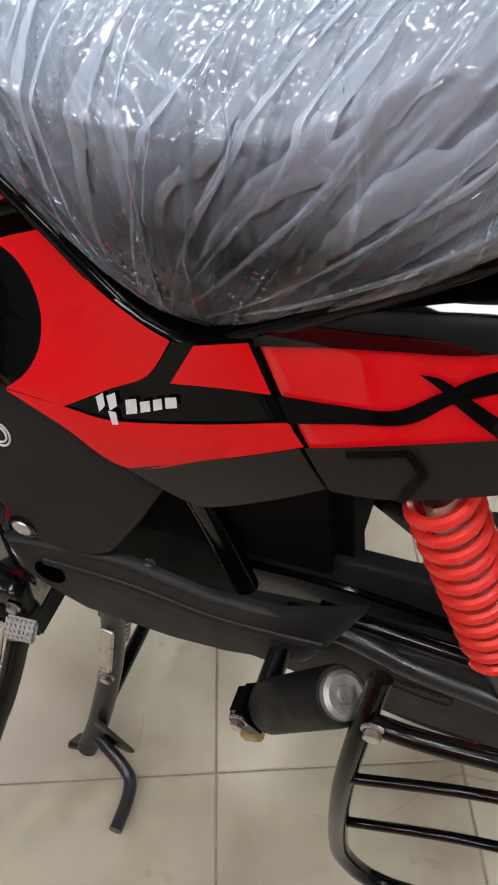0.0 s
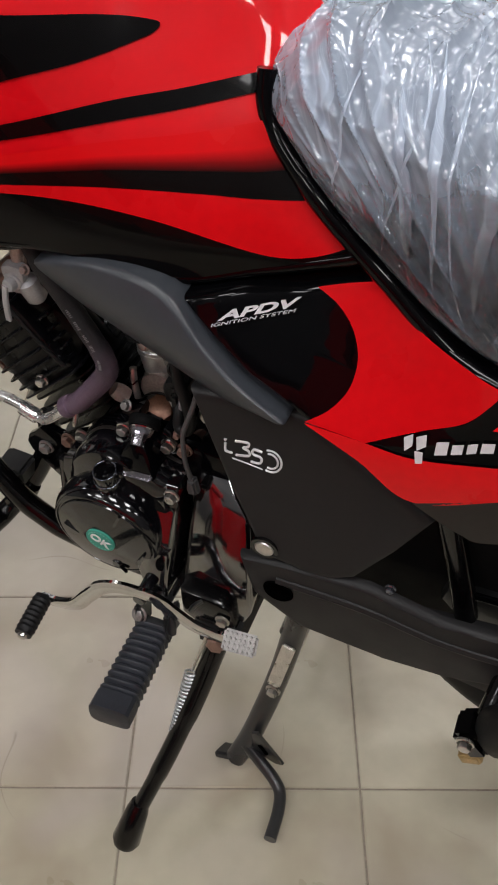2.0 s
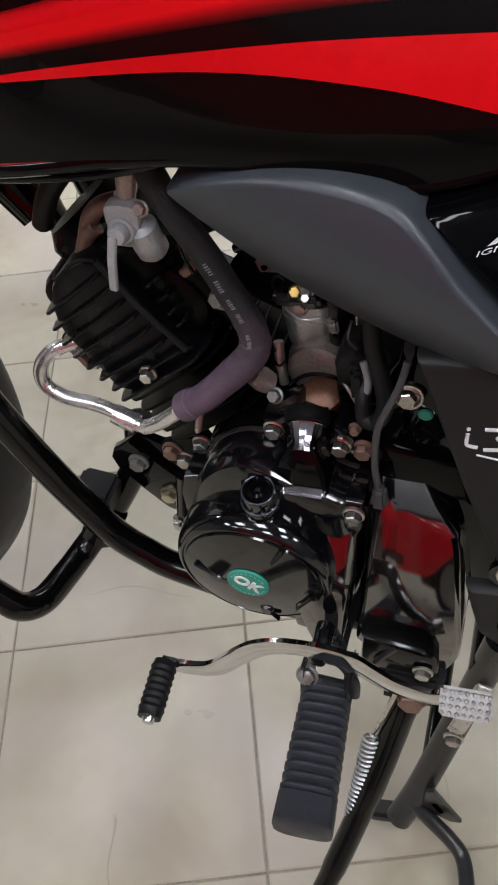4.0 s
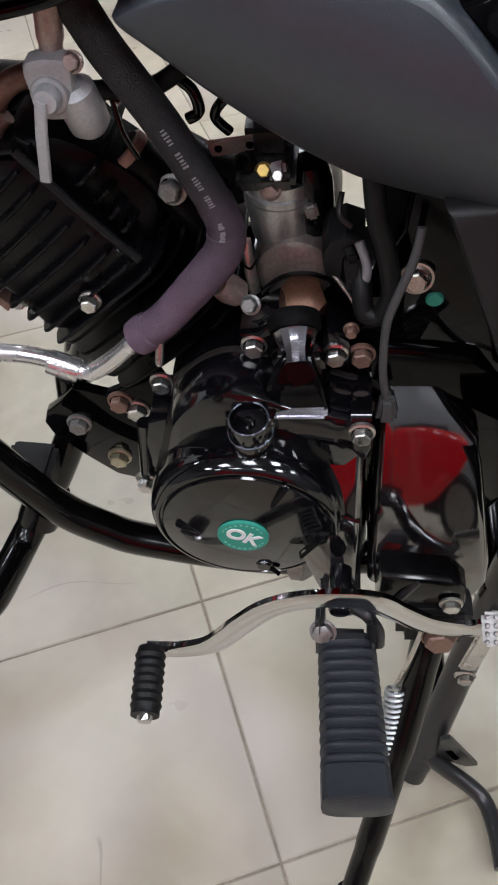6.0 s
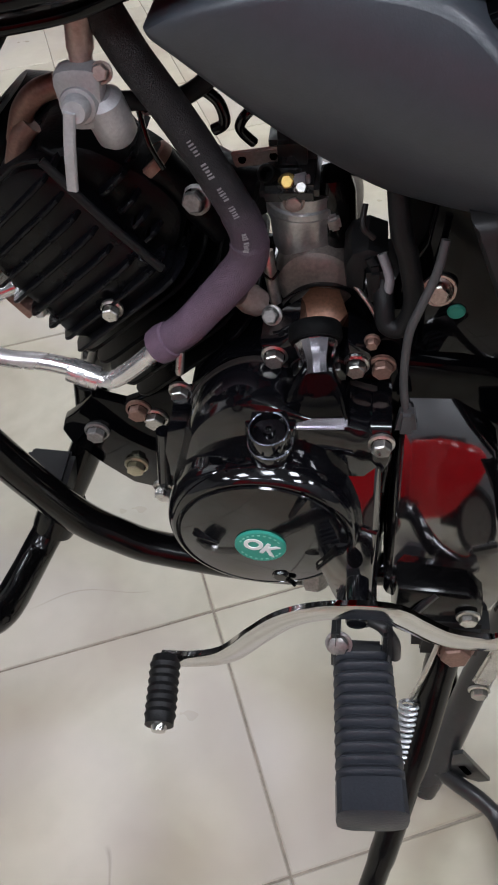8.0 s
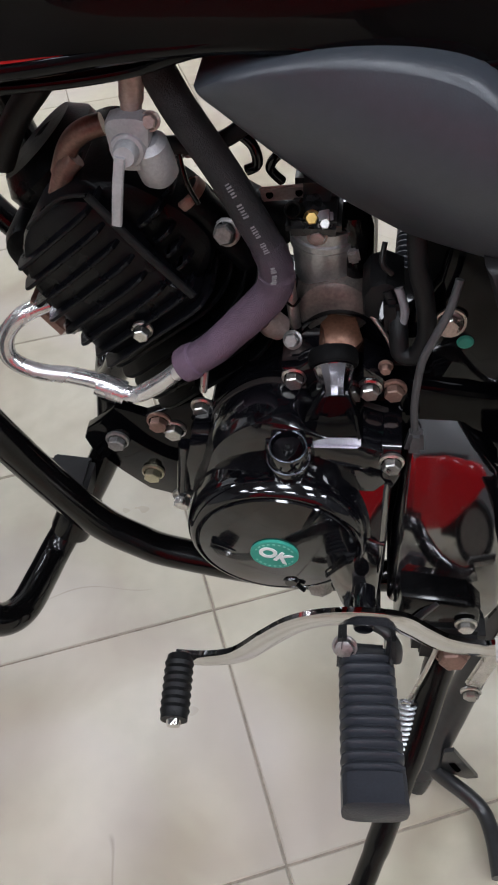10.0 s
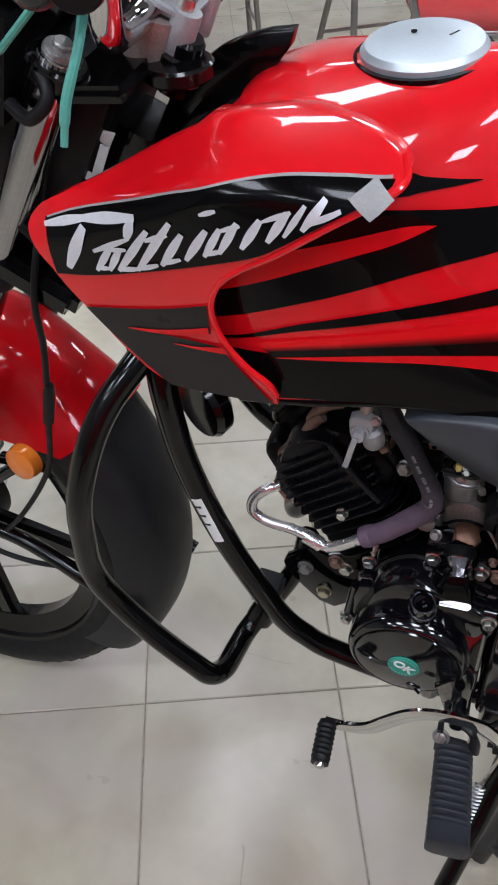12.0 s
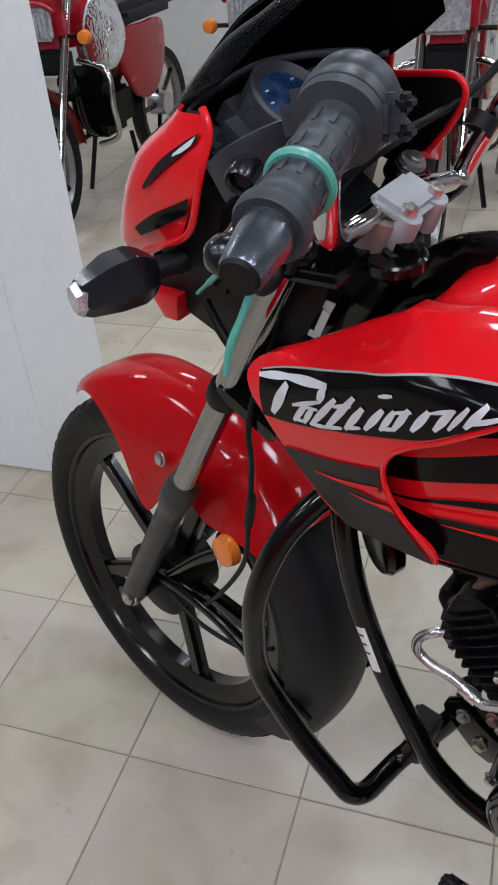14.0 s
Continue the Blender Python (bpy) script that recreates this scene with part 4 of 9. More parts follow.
stripe("black_slash", [(-0.4135, 0.6995), (-0.451, 0.700), (-0.482, 0.702), (-0.507, 0.718), (-0.532, 0.733), (-0.60, 0.757)], [(-0.4225, 0.681), (-0.456, 0.688), (-0.49, 0.694), (-0.513, 0.711), (-0.54, 0.722), (-0.60, 0.743)], DECAL_BLACK, TAILP, side_v)
stripe("black_slash", [(-0.493, 0.727), (-0.505, 0.7255), (-0.52, 0.716), (-0.56, 0.69)], [(-0.494, 0.7265), (-0.505, 0.719), (-0.518, 0.707), (-0.555, 0.68)], DECAL_BLACK, TAILP, side_v, off=0.0022)
stripe("grey_field", [(-0.431, 0.665), (-0.499, 0.682), (-0.56, 0.695), (-0.62, 0.707)], [(-0.4475, 0.6335), (-0.487, 0.636), (-0.544, 0.652), (-0.62, 0.676)], DECAL_GREY, TAILP, side_v, rows=6)
# gloss black rail that runs from the tank round the seat to the tail
RAIL = [(a, rail_v(a) + (0.0095 if a > -0.17 else 0.006 if a > -0.21 else 0.003 if a > -0.33 else -0.003), b) for a, b in [(-0.150, 0.868), (-0.154, 0.846), (-0.163, 0.829), (-0.2, 0.799), (-0.236, 0.770), (-0.258, 0.755), (-0.289, 0.733), (-0.318, 0.718), (-0.352, 0.713), (-0.380, 0.720), (-0.397, 0.731), (-0.433, 0.753), (-0.478, 0.778), (-0.524, 0.805), (-0.62, 0.85), (-0.74, 0.885)]]
part("seat_rail", tube(bmesh.new(), [(-0.1535, 0.046, 0.867)] + RAIL[1:], 0.0076, 14, 110), BLACKP, bike, "gloss black beading under the seat")


def tail_grab():
    bm = bmesh.new()
    up = [(-0.402, 0.735), (-0.44, 0.758), (-0.478, 0.780), (-0.524, 0.805), (-0.62, 0.842), (-0.75, 0.875)]
    low = [(-0.402, 0.7305), (-0.44, 0.736), (-0.478, 0.7395), (-0.531, 0.744), (-0.62, 0.769), (-0.75, 0.82)]
    return band(bm, up, low, lambda u, w: side_v(u, w) + 0.001 - 18 * max(0, w - 0.740) ** 2, 0.002, 40, 8)


part("tail_trim", tail_grab(), PIANO, bike, "gloss black tail trim")

# -- seat and its film
SEAT_TOP = [(-0.80, 0.955), (-0.70, 0.962), (-0.60, 0.945), (-0.50, 0.912), (-0.43, 0.880), (-0.36, 0.871), (-0.28, 0.875), (-0.225, 0.889), (-0.19, 0.890), (-0.155, 0.872)]
SEAT_LOW = [(-0.80, 0.90), (-0.65, 0.868), (-0.523, 0.808), (-0.485, 0.780), (-0.433, 0.757), (-0.38, 0.733), (-0.343, 0.727), (-0.293, 0.742), (-0.24, 0.776), (-0.201, 0.806), (-0.155, 0.840)]


def seat_half(u, s):
    """Half width at height s: 0 at the rail, 1 at the crown; the nose is narrow at its foot."""
    foot = rail_v(u) + 0.004
    full = lerp(u, [(-0.80, 0.09), (-0.65, 0.13), (-0.5, 0.142), (-0.38, 0.138), (-0.30, 0.122), (-0.24, 0.104), (-0.20, 0.088), (-0.17, 0.066), (-0.155, 0.045)])
    return foot + (max(full, foot) - foot) * min(1.0, s * 2.2)


def seat_skin(grow, crumple, nu, nw, drop):
    bm = bmesh.new()
    grid = []
    for i in range(nu + 1):
        u = -0.80 + 0.645 * i / nu
        hi, lo = lerp(u, SEAT_TOP) + grow, lerp(u, SEAT_LOW) - drop
        sh = min(0.028, (hi - lo) * 0.6)
        row = []
        for k in range(nw + 1):
            q = -1 + 2 * k / nw
            a = abs(q)
            # side wall, rounded shoulder, nearly flat top
            if a > 0.55:
                s = (a - 0.55) / 0.45
                h = seat_half(u, 1 - s) + grow
                v, w = h * (0.965 + 0.035 * math.sin(s * math.pi)), hi - sh - (hi - sh - lo) * s
            else:
                x = a / 0.55
                v = (seat_half(u, 1) + grow) * 0.965 * (x ** 0.9)
                w = hi - sh * x ** 3.2
            p = Vector((u, math.copysign(v, q), w))
            if crumple:
                # long pleats that fan out from the low point of the seat, and sharp small creases
                ang = math.atan2(w - 0.70, u + 0.37)
                far = math.hypot(w - 0.70, u + 0.37)
                bend = 0.35 * noise.noise(p * 7)
                pleat = 1 - abs(noise.noise(Vector((ang * 5.0 + bend, 0.3 + q * 0.6, far * 1.5))))
                ridge = 1 - abs(noise.noise(Vector((ang * 11 + 2 * bend, far * 3, q))))
                fine = 1 - abs(noise.noise(Vector((ang * 24 + 3 * bend, far * 5, 2 * q + 4))))
                small = 1 - abs(noise.noise(p * 30 + Vector((3, 1, 7))))
                tiny = 1 - abs(noise.noise(p * 62 + Vector((1, 9, 4))))
                edge = min(1.0, (1.0 - a) * 9 + 0.15) * min(1.0, (-0.152 - u) * 30 + 0.1)
                p += Vector((0.0, math.copysign(1, q) * (0.2 + 0.8 * a), 0.9 - 0.6 * a)) * crumple * edge * (1.3 * pleat ** 9 + 1.0 * ridge ** 8 + 0.55 * fine ** 8 + 0.34 * small ** 4 + 0.22 * tiny ** 4 - 0.3)
            row.append(bm.verts.new(p))
        grid.append(row)
    for A, Bq in zip(grid, grid[1:]):
        for k in range(nw):
            bm.faces.new((A[k], A[k + 1], Bq[k + 1], Bq[k]))
    bm.faces.new(grid[-1])
    bm.faces.new(grid[0][::-1])
    return bm


part("seat", seat_skin(0.0, 0.0, 60, 40, 0.0), SEATBLACK, bike, "black dual seat", 60)
SFILM = part("seat_film", seat_skin(0.005, 0.0060, 380, 300, -0.003), FILM, bike, "crumpled clear polythene film over the seat", 70)


bm = seat_skin(0.009, 0.0, 120, 90, -0.003)
bm.normal_update()
SKIN = BVHTree.FromBMesh(bm)
bm.free()


def film_fold(side, top, width, material=FOLD):
    """A flat gathered fold of the film: up the seat's side through (u, w), then over its crown through (u, v)."""
    P = []
    for u, w in side:
        hi, lo = lerp(u, SEAT_TOP) - 0.028, lerp(u, SEAT_LOW)
        P.append(Vector((u, seat_half(u, min(1.0, max(0.0, (w - lo) / (hi - lo)))) + 0.007, min(w, hi))))
    for u, v in top:
        x = min(1.0, v / max(seat_half(u, 1), 0.02))
        P.append(Vector((u, v, lerp(u, SEAT_TOP) - 0.028 * x ** 3.2 + 0.008)))
    n = 14 * len(P)
    C = spline(P, n)
    bm = bmesh.new()
    rows = []
    for i, p in enumerate(C):
        f = i / n
        d = (C[min(i + 1, n)] - C[max(i - 1, 0)]).normalized()
        out = SKIN.find_nearest(p)[1]
        if out.y < 0 and p.y > 0.03:
            out = -out
        across = d.cross(out).normalized()
        wd = 0.42 * width * (0.05 + f ** 0.7) * min(1.0, (1 - f) * 3 + 0.02) * (1 + 0.5 * noise.noise(p * 40) + 0.3 * noise.noise(p * 110))
        row = []
        for a, b in ((-1.0, 0.0), (-0.5, 0.0004), (-0.1, 0.0011), (0.15, 0.0004), (0.5, 0.0009), (1.0, 0.0)):
            q = SKIN.find_nearest(p + across * wd * a)[0]
            row.append(bm.verts.new(q + out * b))
        rows.append(row)
    for A, Bq in zip(rows, rows[1:]):
        for k in range(5):
            bm.faces.new((A[k], A[k + 1], Bq[k + 1], Bq[k]))
    return part("film_fold", bm, material, SFILM, "", 180)


# folds gather at the low point of the seat and fan out over it
for side, top, width in [
    ([(-0.252, 0.788), (-0.256, 0.815), (-0.262, 0.845)], [(-0.268, 0.090), (-0.250, 0.03)], 0.0040),
    ([(-0.290, 0.765), (-0.288, 0.80), (-0.283, 0.843)], [(-0.277, 0.10), (-0.262, 0.03)], 0.0085),
    ([(-0.312, 0.755), (-0.300, 0.80), (-0.292, 0.843)], [(-0.290, 0.10), (-0.286, 0.04)], 0.0035),
    ([(-0.330, 0.745), (-0.341, 0.79), (-0.352, 0.838)], [(-0.372, 0.115), (-0.395, 0.03)], 0.0055),
    ([(-0.350, 0.738), (-0.366, 0.78), (-0.388, 0.822), (-0.402, 0.845)], [(-0.425, 0.115), (-0.47, 0.03)], 0.0075),
    ([(-0.352, 0.745), (-0.388, 0.792), (-0.425, 0.838)], [(-0.452, 0.120), (-0.50, 0.04)], 0.0050),
    ([(-0.360, 0.745), (-0.405, 0.792), (-0.455, 0.845)], [(-0.495, 0.125), (-0.56, 0.05)], 0.0085),
    ([(-0.375, 0.745), (-0.43, 0.782), (-0.49, 0.832), (-0.52, 0.86)], [(-0.56, 0.125), (-0.62, 0.06)], 0.0060),
    ([(-0.345, 0.742), (-0.347, 0.765), (-0.349, 0.80), (-0.345, 0.838)], [(-0.338, 0.115), (-0.33, 0.06)], 0.0030),
    ([(-0.40, 0.755), (-0.455, 0.780), (-0.53, 0.83)], [(-0.62, 0.120)], 0.0070),
    ([(-0.215, 0.805), (-0.218, 0.83), (-0.222, 0.855)], [(-0.226, 0.06)], 0.0040),
    ([(-0.43, 0.768), (-0.50, 0.808), (-0.58, 0.86)], [(-0.66, 0.11)], 0.0045),
    # broad loose veils between the narrow gathers
    ([(-0.416, 0.766), (-0.450, 0.809), (-0.479, 0.841), (-0.512, 0.865)], [(-0.56, 0.12)], 0.030),
    ([(-0.377, 0.785), (-0.406, 0.821), (-0.448, 0.851)], [(-0.509, 0.125), (-0.56, 0.08)], 0.022),
    ([(-0.447, 0.766), (-0.492, 0.793), (-0.519, 0.815), (-0.57, 0.846)], [], 0.018),
    ([(-0.362, 0.770), (-0.364, 0.820), (-0.390, 0.850)], [(-0.410, 0.11), (-0.43, 0.05)], 0.016),
    ([(-0.317, 0.772), (-0.316, 0.820), (-0.318, 0.846)], [(-0.319, 0.11), (-0.320, 0.03)], 0.020),
    ([(-0.395, 0.810), (-0.414, 0.835), (-0.440, 0.858)], [(-0.470, 0.115), (-0.51, 0.05)], 0.018),
    ([(-0.272, 0.765), (-0.270, 0.810), (-0.262, 0.850)], [(-0.250, 0.08)], 0.014),
]:
    film_fold(side, top, width, VEIL if width > 0.01 else FOLD)

# -- lower plastic panels on the left
MATTE_OUT = [(-0.107, 0.639), (-0.144, 0.642), (-0.187, 0.643), (-0.207, 0.640), (-0.26, 0.609), (-0.318, 0.574), (-0.293, 0.533), (-0.261, 0.489), (-0.241, 0.479), (-0.22, 0.477), (-0.176, 0.483), (-0.143, 0.551)]
MP = part("frame_cover", shell(bmesh.new(), MATTE_OUT, (-0.205, 0.55), matte_v, 0.025, 0.005, sharp_outline=True), MATTE, bike, "matt dark grey triangular frame cover")
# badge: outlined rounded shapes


def badge_at(p):
    """Badge drawing brought to its size about its upper corner."""
    a, b = -0.139 + (p[0] + 0.139) * 0.80, 0.6010 + (p[1] - 0.6010) * 0.86
    return (a, matte_v(a, b) + 0.0006, b)


for pts in ([(-0.1400, 0.5960), (-0.1400, 0.5885), (-0.1415, 0.5865), (-0.148, 0.586)], [(-0.151, 0.601), (-0.165, 0.6025), (-0.1655, 0.5985), (-0.1600, 0.5955), (-0.1660, 0.5935), (-0.1665, 0.5880), (-0.152, 0.585)], [(-0.181, 0.5965), (-0.172, 0.597), (-0.171, 0.5915), (-0.180, 0.5895), (-0.179, 0.583), (-0.169, 0.582)]):
    part("badge_line", tube(bmesh.new(), [badge_at(p) for p in pts], 0.0011, 8, 30), DECAL_WHITE, MP)
part("badge_line", tube(bmesh.new(), [badge_at(p) for p in ((-0.1400, 0.6005), (-0.1402, 0.5990))], 0.0012, 8), DECAL_WHITE, MP)
part("badge_line", tube(bmesh.new(), [badge_at(p) for p in ((-0.1480, 0.5800), (-0.165, 0.5785), (-0.182, 0.5765))], 0.0006, 8), DECAL_WHITE, MP)
for r in (0.0085, 0.0125):
    ring = [(-0.190 + r * math.cos(t), 0.5885 + r * math.sin(t)) for t in (math.pi * (0.62 - 1.22 * i / 7) + math.pi for i in range(8))]
    part("badge_line", tube(bmesh.new(), [badge_at(p) for p in ring], 0.0009, 8, 24), DECAL_WHITE, MP)
screw = part("panel_screw", lathe(bmesh.new(), [(0, 0.003), (0.005, 0.003), (0.0085, 0.002), (0.0095, 0.0), (0.0095, -0.006), (0, -0.006)], (-0.178, matte_v(-0.178, 0.493), 0.493), (0, 1, 0), 24), STEEL, MP, "round steel panel screw")
part("screw_seat", lathe(bmesh.new(), [(0.0095, -0.004), (0.013, -0.004), (0.013, 0.001), (0.0095, 0.001)], (-0.178, matte_v(-0.178, 0.493), 0.493), (0, 1, 0), 24, ring=True), BLACKM, MP)
FIN_OUT = [(0.0275, 0.7185), (0.0245, 0.7230), (0.003, 0.732), (-0.031, 0.738), (-0.072, 0.735), (-0.101, 0.723), (-0.132, 0.690), (-0.161, 0.666), (-0.196, 0.645), (-0.170, 0.643), (-0.122, 0.634), (-0.084, 0.6315), (-0.068, 0.6330), (-0.051, 0.6450), (-0.033, 0.6600), (-0.012, 0.6800), (0.006, 0.6980), (0.018, 0.7095)]
part("air_scoop", shell(bmesh.new(), FIN_OUT, (-0.075, 0.685), fin_v, 0.03, 0.0045, n=120), FINGREY, bike, "smooth grey plastic scoop panel")
LOW_OUT = [(-0.152, 0.472), (-0.196, 0.478), (-0.274, 0.481), (-0.34, 0.466), (-0.405, 0.469), (-0.472, 0.496), (-0.45, 0.454), (-0.425, 0.406), (-0.351, 0.377), (-0.294, 0.371), (-0.208, 0.386), (-0.165, 0.424)]
LP = part("lower_cover", shell(bmesh.new(), LOW_OUT, (-0.31, 0.426), lower_v, 0.010, 0.006, sharp_outline=True), MATTE, bike, "matt black lower frame cover")
part("lower_cover_ridge", tube(bmesh.new(), [(-0.19, lower_v(-0.19, 0.455) - 0.003, 0.455), (-0.27, lower_v(-0.27, 0.453) - 0.003, 0.453), (-0.35, lower_v(-0.35, 0.440) - 0.003, 0.440), (-0.44, lower_v(-0.44, 0.440) - 0.003, 0.444)], 0.006, 8), MATTE, LP)
# no recess is cut: a flat black disc stands for the hole's shade
part("cover_hole", lathe(bmesh.new(), [(0, 0.0008), (0.0125, 0.0008), (0.0140, 0.0015), (0.0150, 0.0)], (-0.192, lower_v(-0.19, 0.441) + 0.0005, 0.441), (0, 1, 0), 20), UNLITBLACK, LP, "flat black disc painted as the shade in a hole")
part("frame_bolt", bolt(bmesh.new(), (-0.292, 0.148, 0.482), r=0.0038, h=0.005), BAREND, bike)

# -- frame tubes
FR = new("frame")
FR.parent = bike
for sgn in (1, -1):
    part("frame_tube", tube(bmesh.new(), [(-0.325, sgn * 0.115, 0.56), (-0.345, sgn * 0.115, 0.48), (-0.357, sgn * 0.115, 0.425)], 0.011, 14), BLACKM, FR)
    part("frame_tube", tube(bmesh.new(), [(-0.13, sgn * 0.08, 0.70), (-0.35, sgn * 0.10, 0.66), (-0.6, sgn * 0.10, 0.70), (-0.8, sgn * 0.07, 0.76)], 0.012, 12), BLACKM, FR)
part("frame_tube", tube(bmesh.new(), [(0.30, 0, 0.82), (0.16, 0, 0.73), (-0.05, 0, 0.70), (-0.16, 0, 0.60), (-0.20, 0, 0.40)], 0.019, 14), BLACKM, FR)
part("frame_tube", tube(bmesh.new(), [(0.315, 0, 0.79), (0.25, 0, 0.70), (0.19, 0, 0.62)], 0.016, 14), BLACKM, FR)
part("steering_head", lathe(bmesh.new(), [(0, 0), (0.03, 0), (0.03, 0.15), (0, 0.15)], (0.345, 0, 0.77), (-0.49, 0, 0.87), 24), BLACKM, FR)
bm = bmesh.new()
box(bm, (-0.29, 0, 0.62), (0.24, 0.19, 0.20), 0.02)
part("airbox", bm, DEEPBLACK, bike, "black air filter box and battery tray")
bm = bmesh.new()
box(bm, (-0.335, 0, 0.53), (0.22, 0.21, 0.17), 0.015)
part("inner_fender", bm, DEEPBLACK, bike, "black inner mudguard")

part("frame_gusset", prism(bmesh.new(), [(-0.17, 0.53), (-0.435, 0.515), (-0.44, 0.375), (-0.34, 0.315), (-0.22, 0.315), (-0.165, 0.40)], 0.03, 0.084, 0.004), DEEPBLACK, FR, "black frame gusset")

def strap_lever(pts, height, thick, n=60):
    """A flat forged bar along a curve."""
    bm = bmesh.new()
    C = spline(pts, n)
    rings = []
    for i, p in enumerate(C):
        d = (C[min(i + 1, n)] - C[max(i - 1, 0)]).normalized()
        up = Vector((0, 0, 1)) if abs(d.z) < 0.8 else Vector((1, 0, 0))
        up = (up - d * up.dot(d)).normalized()
        s = d.cross(up)
        rings.append([bm.verts.new(p + up * (height / 2) * a + s * (thick / 2) * b) for a, b in ((1, 0.6), (0.75, 1), (-0.75, 1), (-1, 0.6), (-1, -0.6), (-0.75, -1), (0.75, -1), (1, -0.6))])
    for A, Bq in zip(rings, rings[1:]):
        for j in range(8):
            bm.faces.new((A[j], A[(j + 1) % 8], Bq[(j + 1) % 8], Bq[j]))
    bm.faces.new(rings[0])
    bm.faces.new(rings[-1])
    return bm


# -- engine
ENG = new("engine")
ENG.parent = bike


def tilted(bm, at, slope, curl=0.0):
    """Lean the outer face of a casting back toward its top, more so higher up where it curls."""
    for v in bm.verts:
        if v.co.y > 0.1:
            v.co.y -= slope * (v.co.z - at) + curl * max(0.0, v.co.z - at) ** 2
    return bm


def sheet(bm, outline, v, steps=10, edge=0.005):
    """A closed skin in an outline of (u, w), cut into level rows so that it can be bent."""
    lo, hi = min(b for a, b in outline), max(b for a, b in outline)
    rows = []
    for i in range(steps + 1):
        w = lo + 0.0004 + (hi - lo - 0.0008) * i / steps
        cross = sorted(a0 + (a1 - a0) * (w - b0) / (b1 - b0) for (a0, b0), (a1, b1) in zip(outline, outline[1:] + outline[:1]) if (b0 - w) * (b1 - w) < 0)
        a, b = cross[0], cross[-1]
        rim = edge * (1.0 if i in (0, steps) else 0.0)
        row = [(a, v - 0.06), (a, v - edge)] + [(a + min(edge * 0.4, (b - a) / 4), v - edge * 0.3 - rim * 0.5), (a + min(edge, (b - a) / 3), v - rim), ((a + b) / 2, v - rim), (b - min(edge, (b - a) / 3), v - rim), (b - min(edge * 0.4, (b - a) / 4), v - edge * 0.3 - rim * 0.5)] + [(b, v - edge), (b, v - 0.06)]
        rows.append([bm.verts.new((x, y, w)) for x, y in row])
    for A, Bq in zip(rows, rows[1:]):
        for k in range(len(A) - 1):
            bm.faces.new((A[k], A[k + 1], Bq[k + 1], Bq[k]))
        bm.faces.new((A[-1], A[0], Bq[0], Bq[-1]))
    bm.faces.new(rows[0])
    bm.faces.new(rows[-1][::-1])
    return bm


CASE = [(0.050, 0.47), (0.042, 0.500), (0.02, 0.522), (-0.02, 0.530), (-0.08, 0.523), (-0.14, 0.515), (-0.17, 0.47), (-0.175, 0.38), (-0.16, 0.345), (-0.08, 0.34), (0.03, 0.34), (0.055, 0.38), (0.058, 0.43)]
part("crankcase", prism(bmesh.new(), CASE, -0.02, 0.092, 0.006), BLACKP, ENG, "black crankcase")
part("clutch_case", prism(bmesh.new(), [(a, min(b, 0.452 + 0.2 * a)) for a, b in CASE], -0.12, -0.02, 0.006), ENGINE_ROUGH, ENG)
COVER = [(0.054, 0.44), (0.045, 0.483), (0.036, 0.503), (0.020, 0.519), (0.004, 0.526), (-0.012, 0.524), (-0.035, 0.514), (-0.060, 0.506), (-0.076, 0.492), (-0.076, 0.43), (-0.072, 0.365), (-0.05, 0.352), (-0.005, 0.346), (0.03, 0.358), (0.048, 0.39)]
part("magneto_cover", prism(bmesh.new(), COVER, 0.098, 0.132, 0.014, 84), ENGINE, ENG, "gloss black magneto cover")
part("cover_gasket", prism(bmesh.new(), [(a * 1.012, 0.435 + (b - 0.435) * 1.012) for a, b in COVER], 0.0945, 0.0985, 0.001, 84), DECAL_GREY, ENG, "grey gasket edge")
part("cover_dome", lathe(bmesh.new(), [(0.0615, -0.03), (0.0622, 0.000), (0.0612, 0.007), (0.0585, 0.0125), (0.0560, 0.0150), (0.0548, 0.0152), (0.0540, 0.0138), (0.0528, 0.0138), (0.0518, 0.0160), (0.03, 0.0205), (0, 0.022)], (-0.003, 0.141, 0.430), (0, 1, 0), 96), ENGINE, ENG)
# short raised ribs on the dome's face
for (a0, w0), (a1, w1) in (((-0.0315, 0.4790), (-0.0212, 0.4590)), ((0.0400, 0.4385), (0.0235, 0.4290)), ((-0.0125, 0.3930), (-0.0215, 0.3800)), ((-0.0360, 0.4020), (-0.0490, 0.4230))):
    mid = Vector(((a0 + a1) / 2, 0.1602, (w0 + w1) / 2))
    ang = math.degrees(math.atan2(-(w1 - w0), a1 - a0))
    bm = bmesh.new()
    box(bm, mid, (math.hypot(a1 - a0, w1 - w0), 0.004, 0.0026), 0.001, pose(0, 0, 0, 0, ang, 0))
    part("cover_rib", bm, ENGINE, ENG)
part("drain_boss", lathe(bmesh.new(), [(0, 0.004), (0.004, 0.004), (0.0055, 0.002), (0.0055, -0.004), (0, -0.004)], (-0.0120, 0.1585, 0.3925), (0, 1, 0), 16), ENGINE, ENG)
part("round_sticker", lathe(bmesh.new(), [(0, 0.0005), (0.0155, 0.0005), (0.016, 0.0), (0.016, -0.002), (0, -0.002)], (-0.002, 0.1637, 0.431), (0, 1, 0), 40), GREEN, ENG, "round green inspection sticker")
words("OK", 0.0150, facing((-0.002, 0.1644, 0.4315), (-0.86, 0, -0.5), (-0.4, 0, 1)), WHITE, ENG, weight=0.0005)
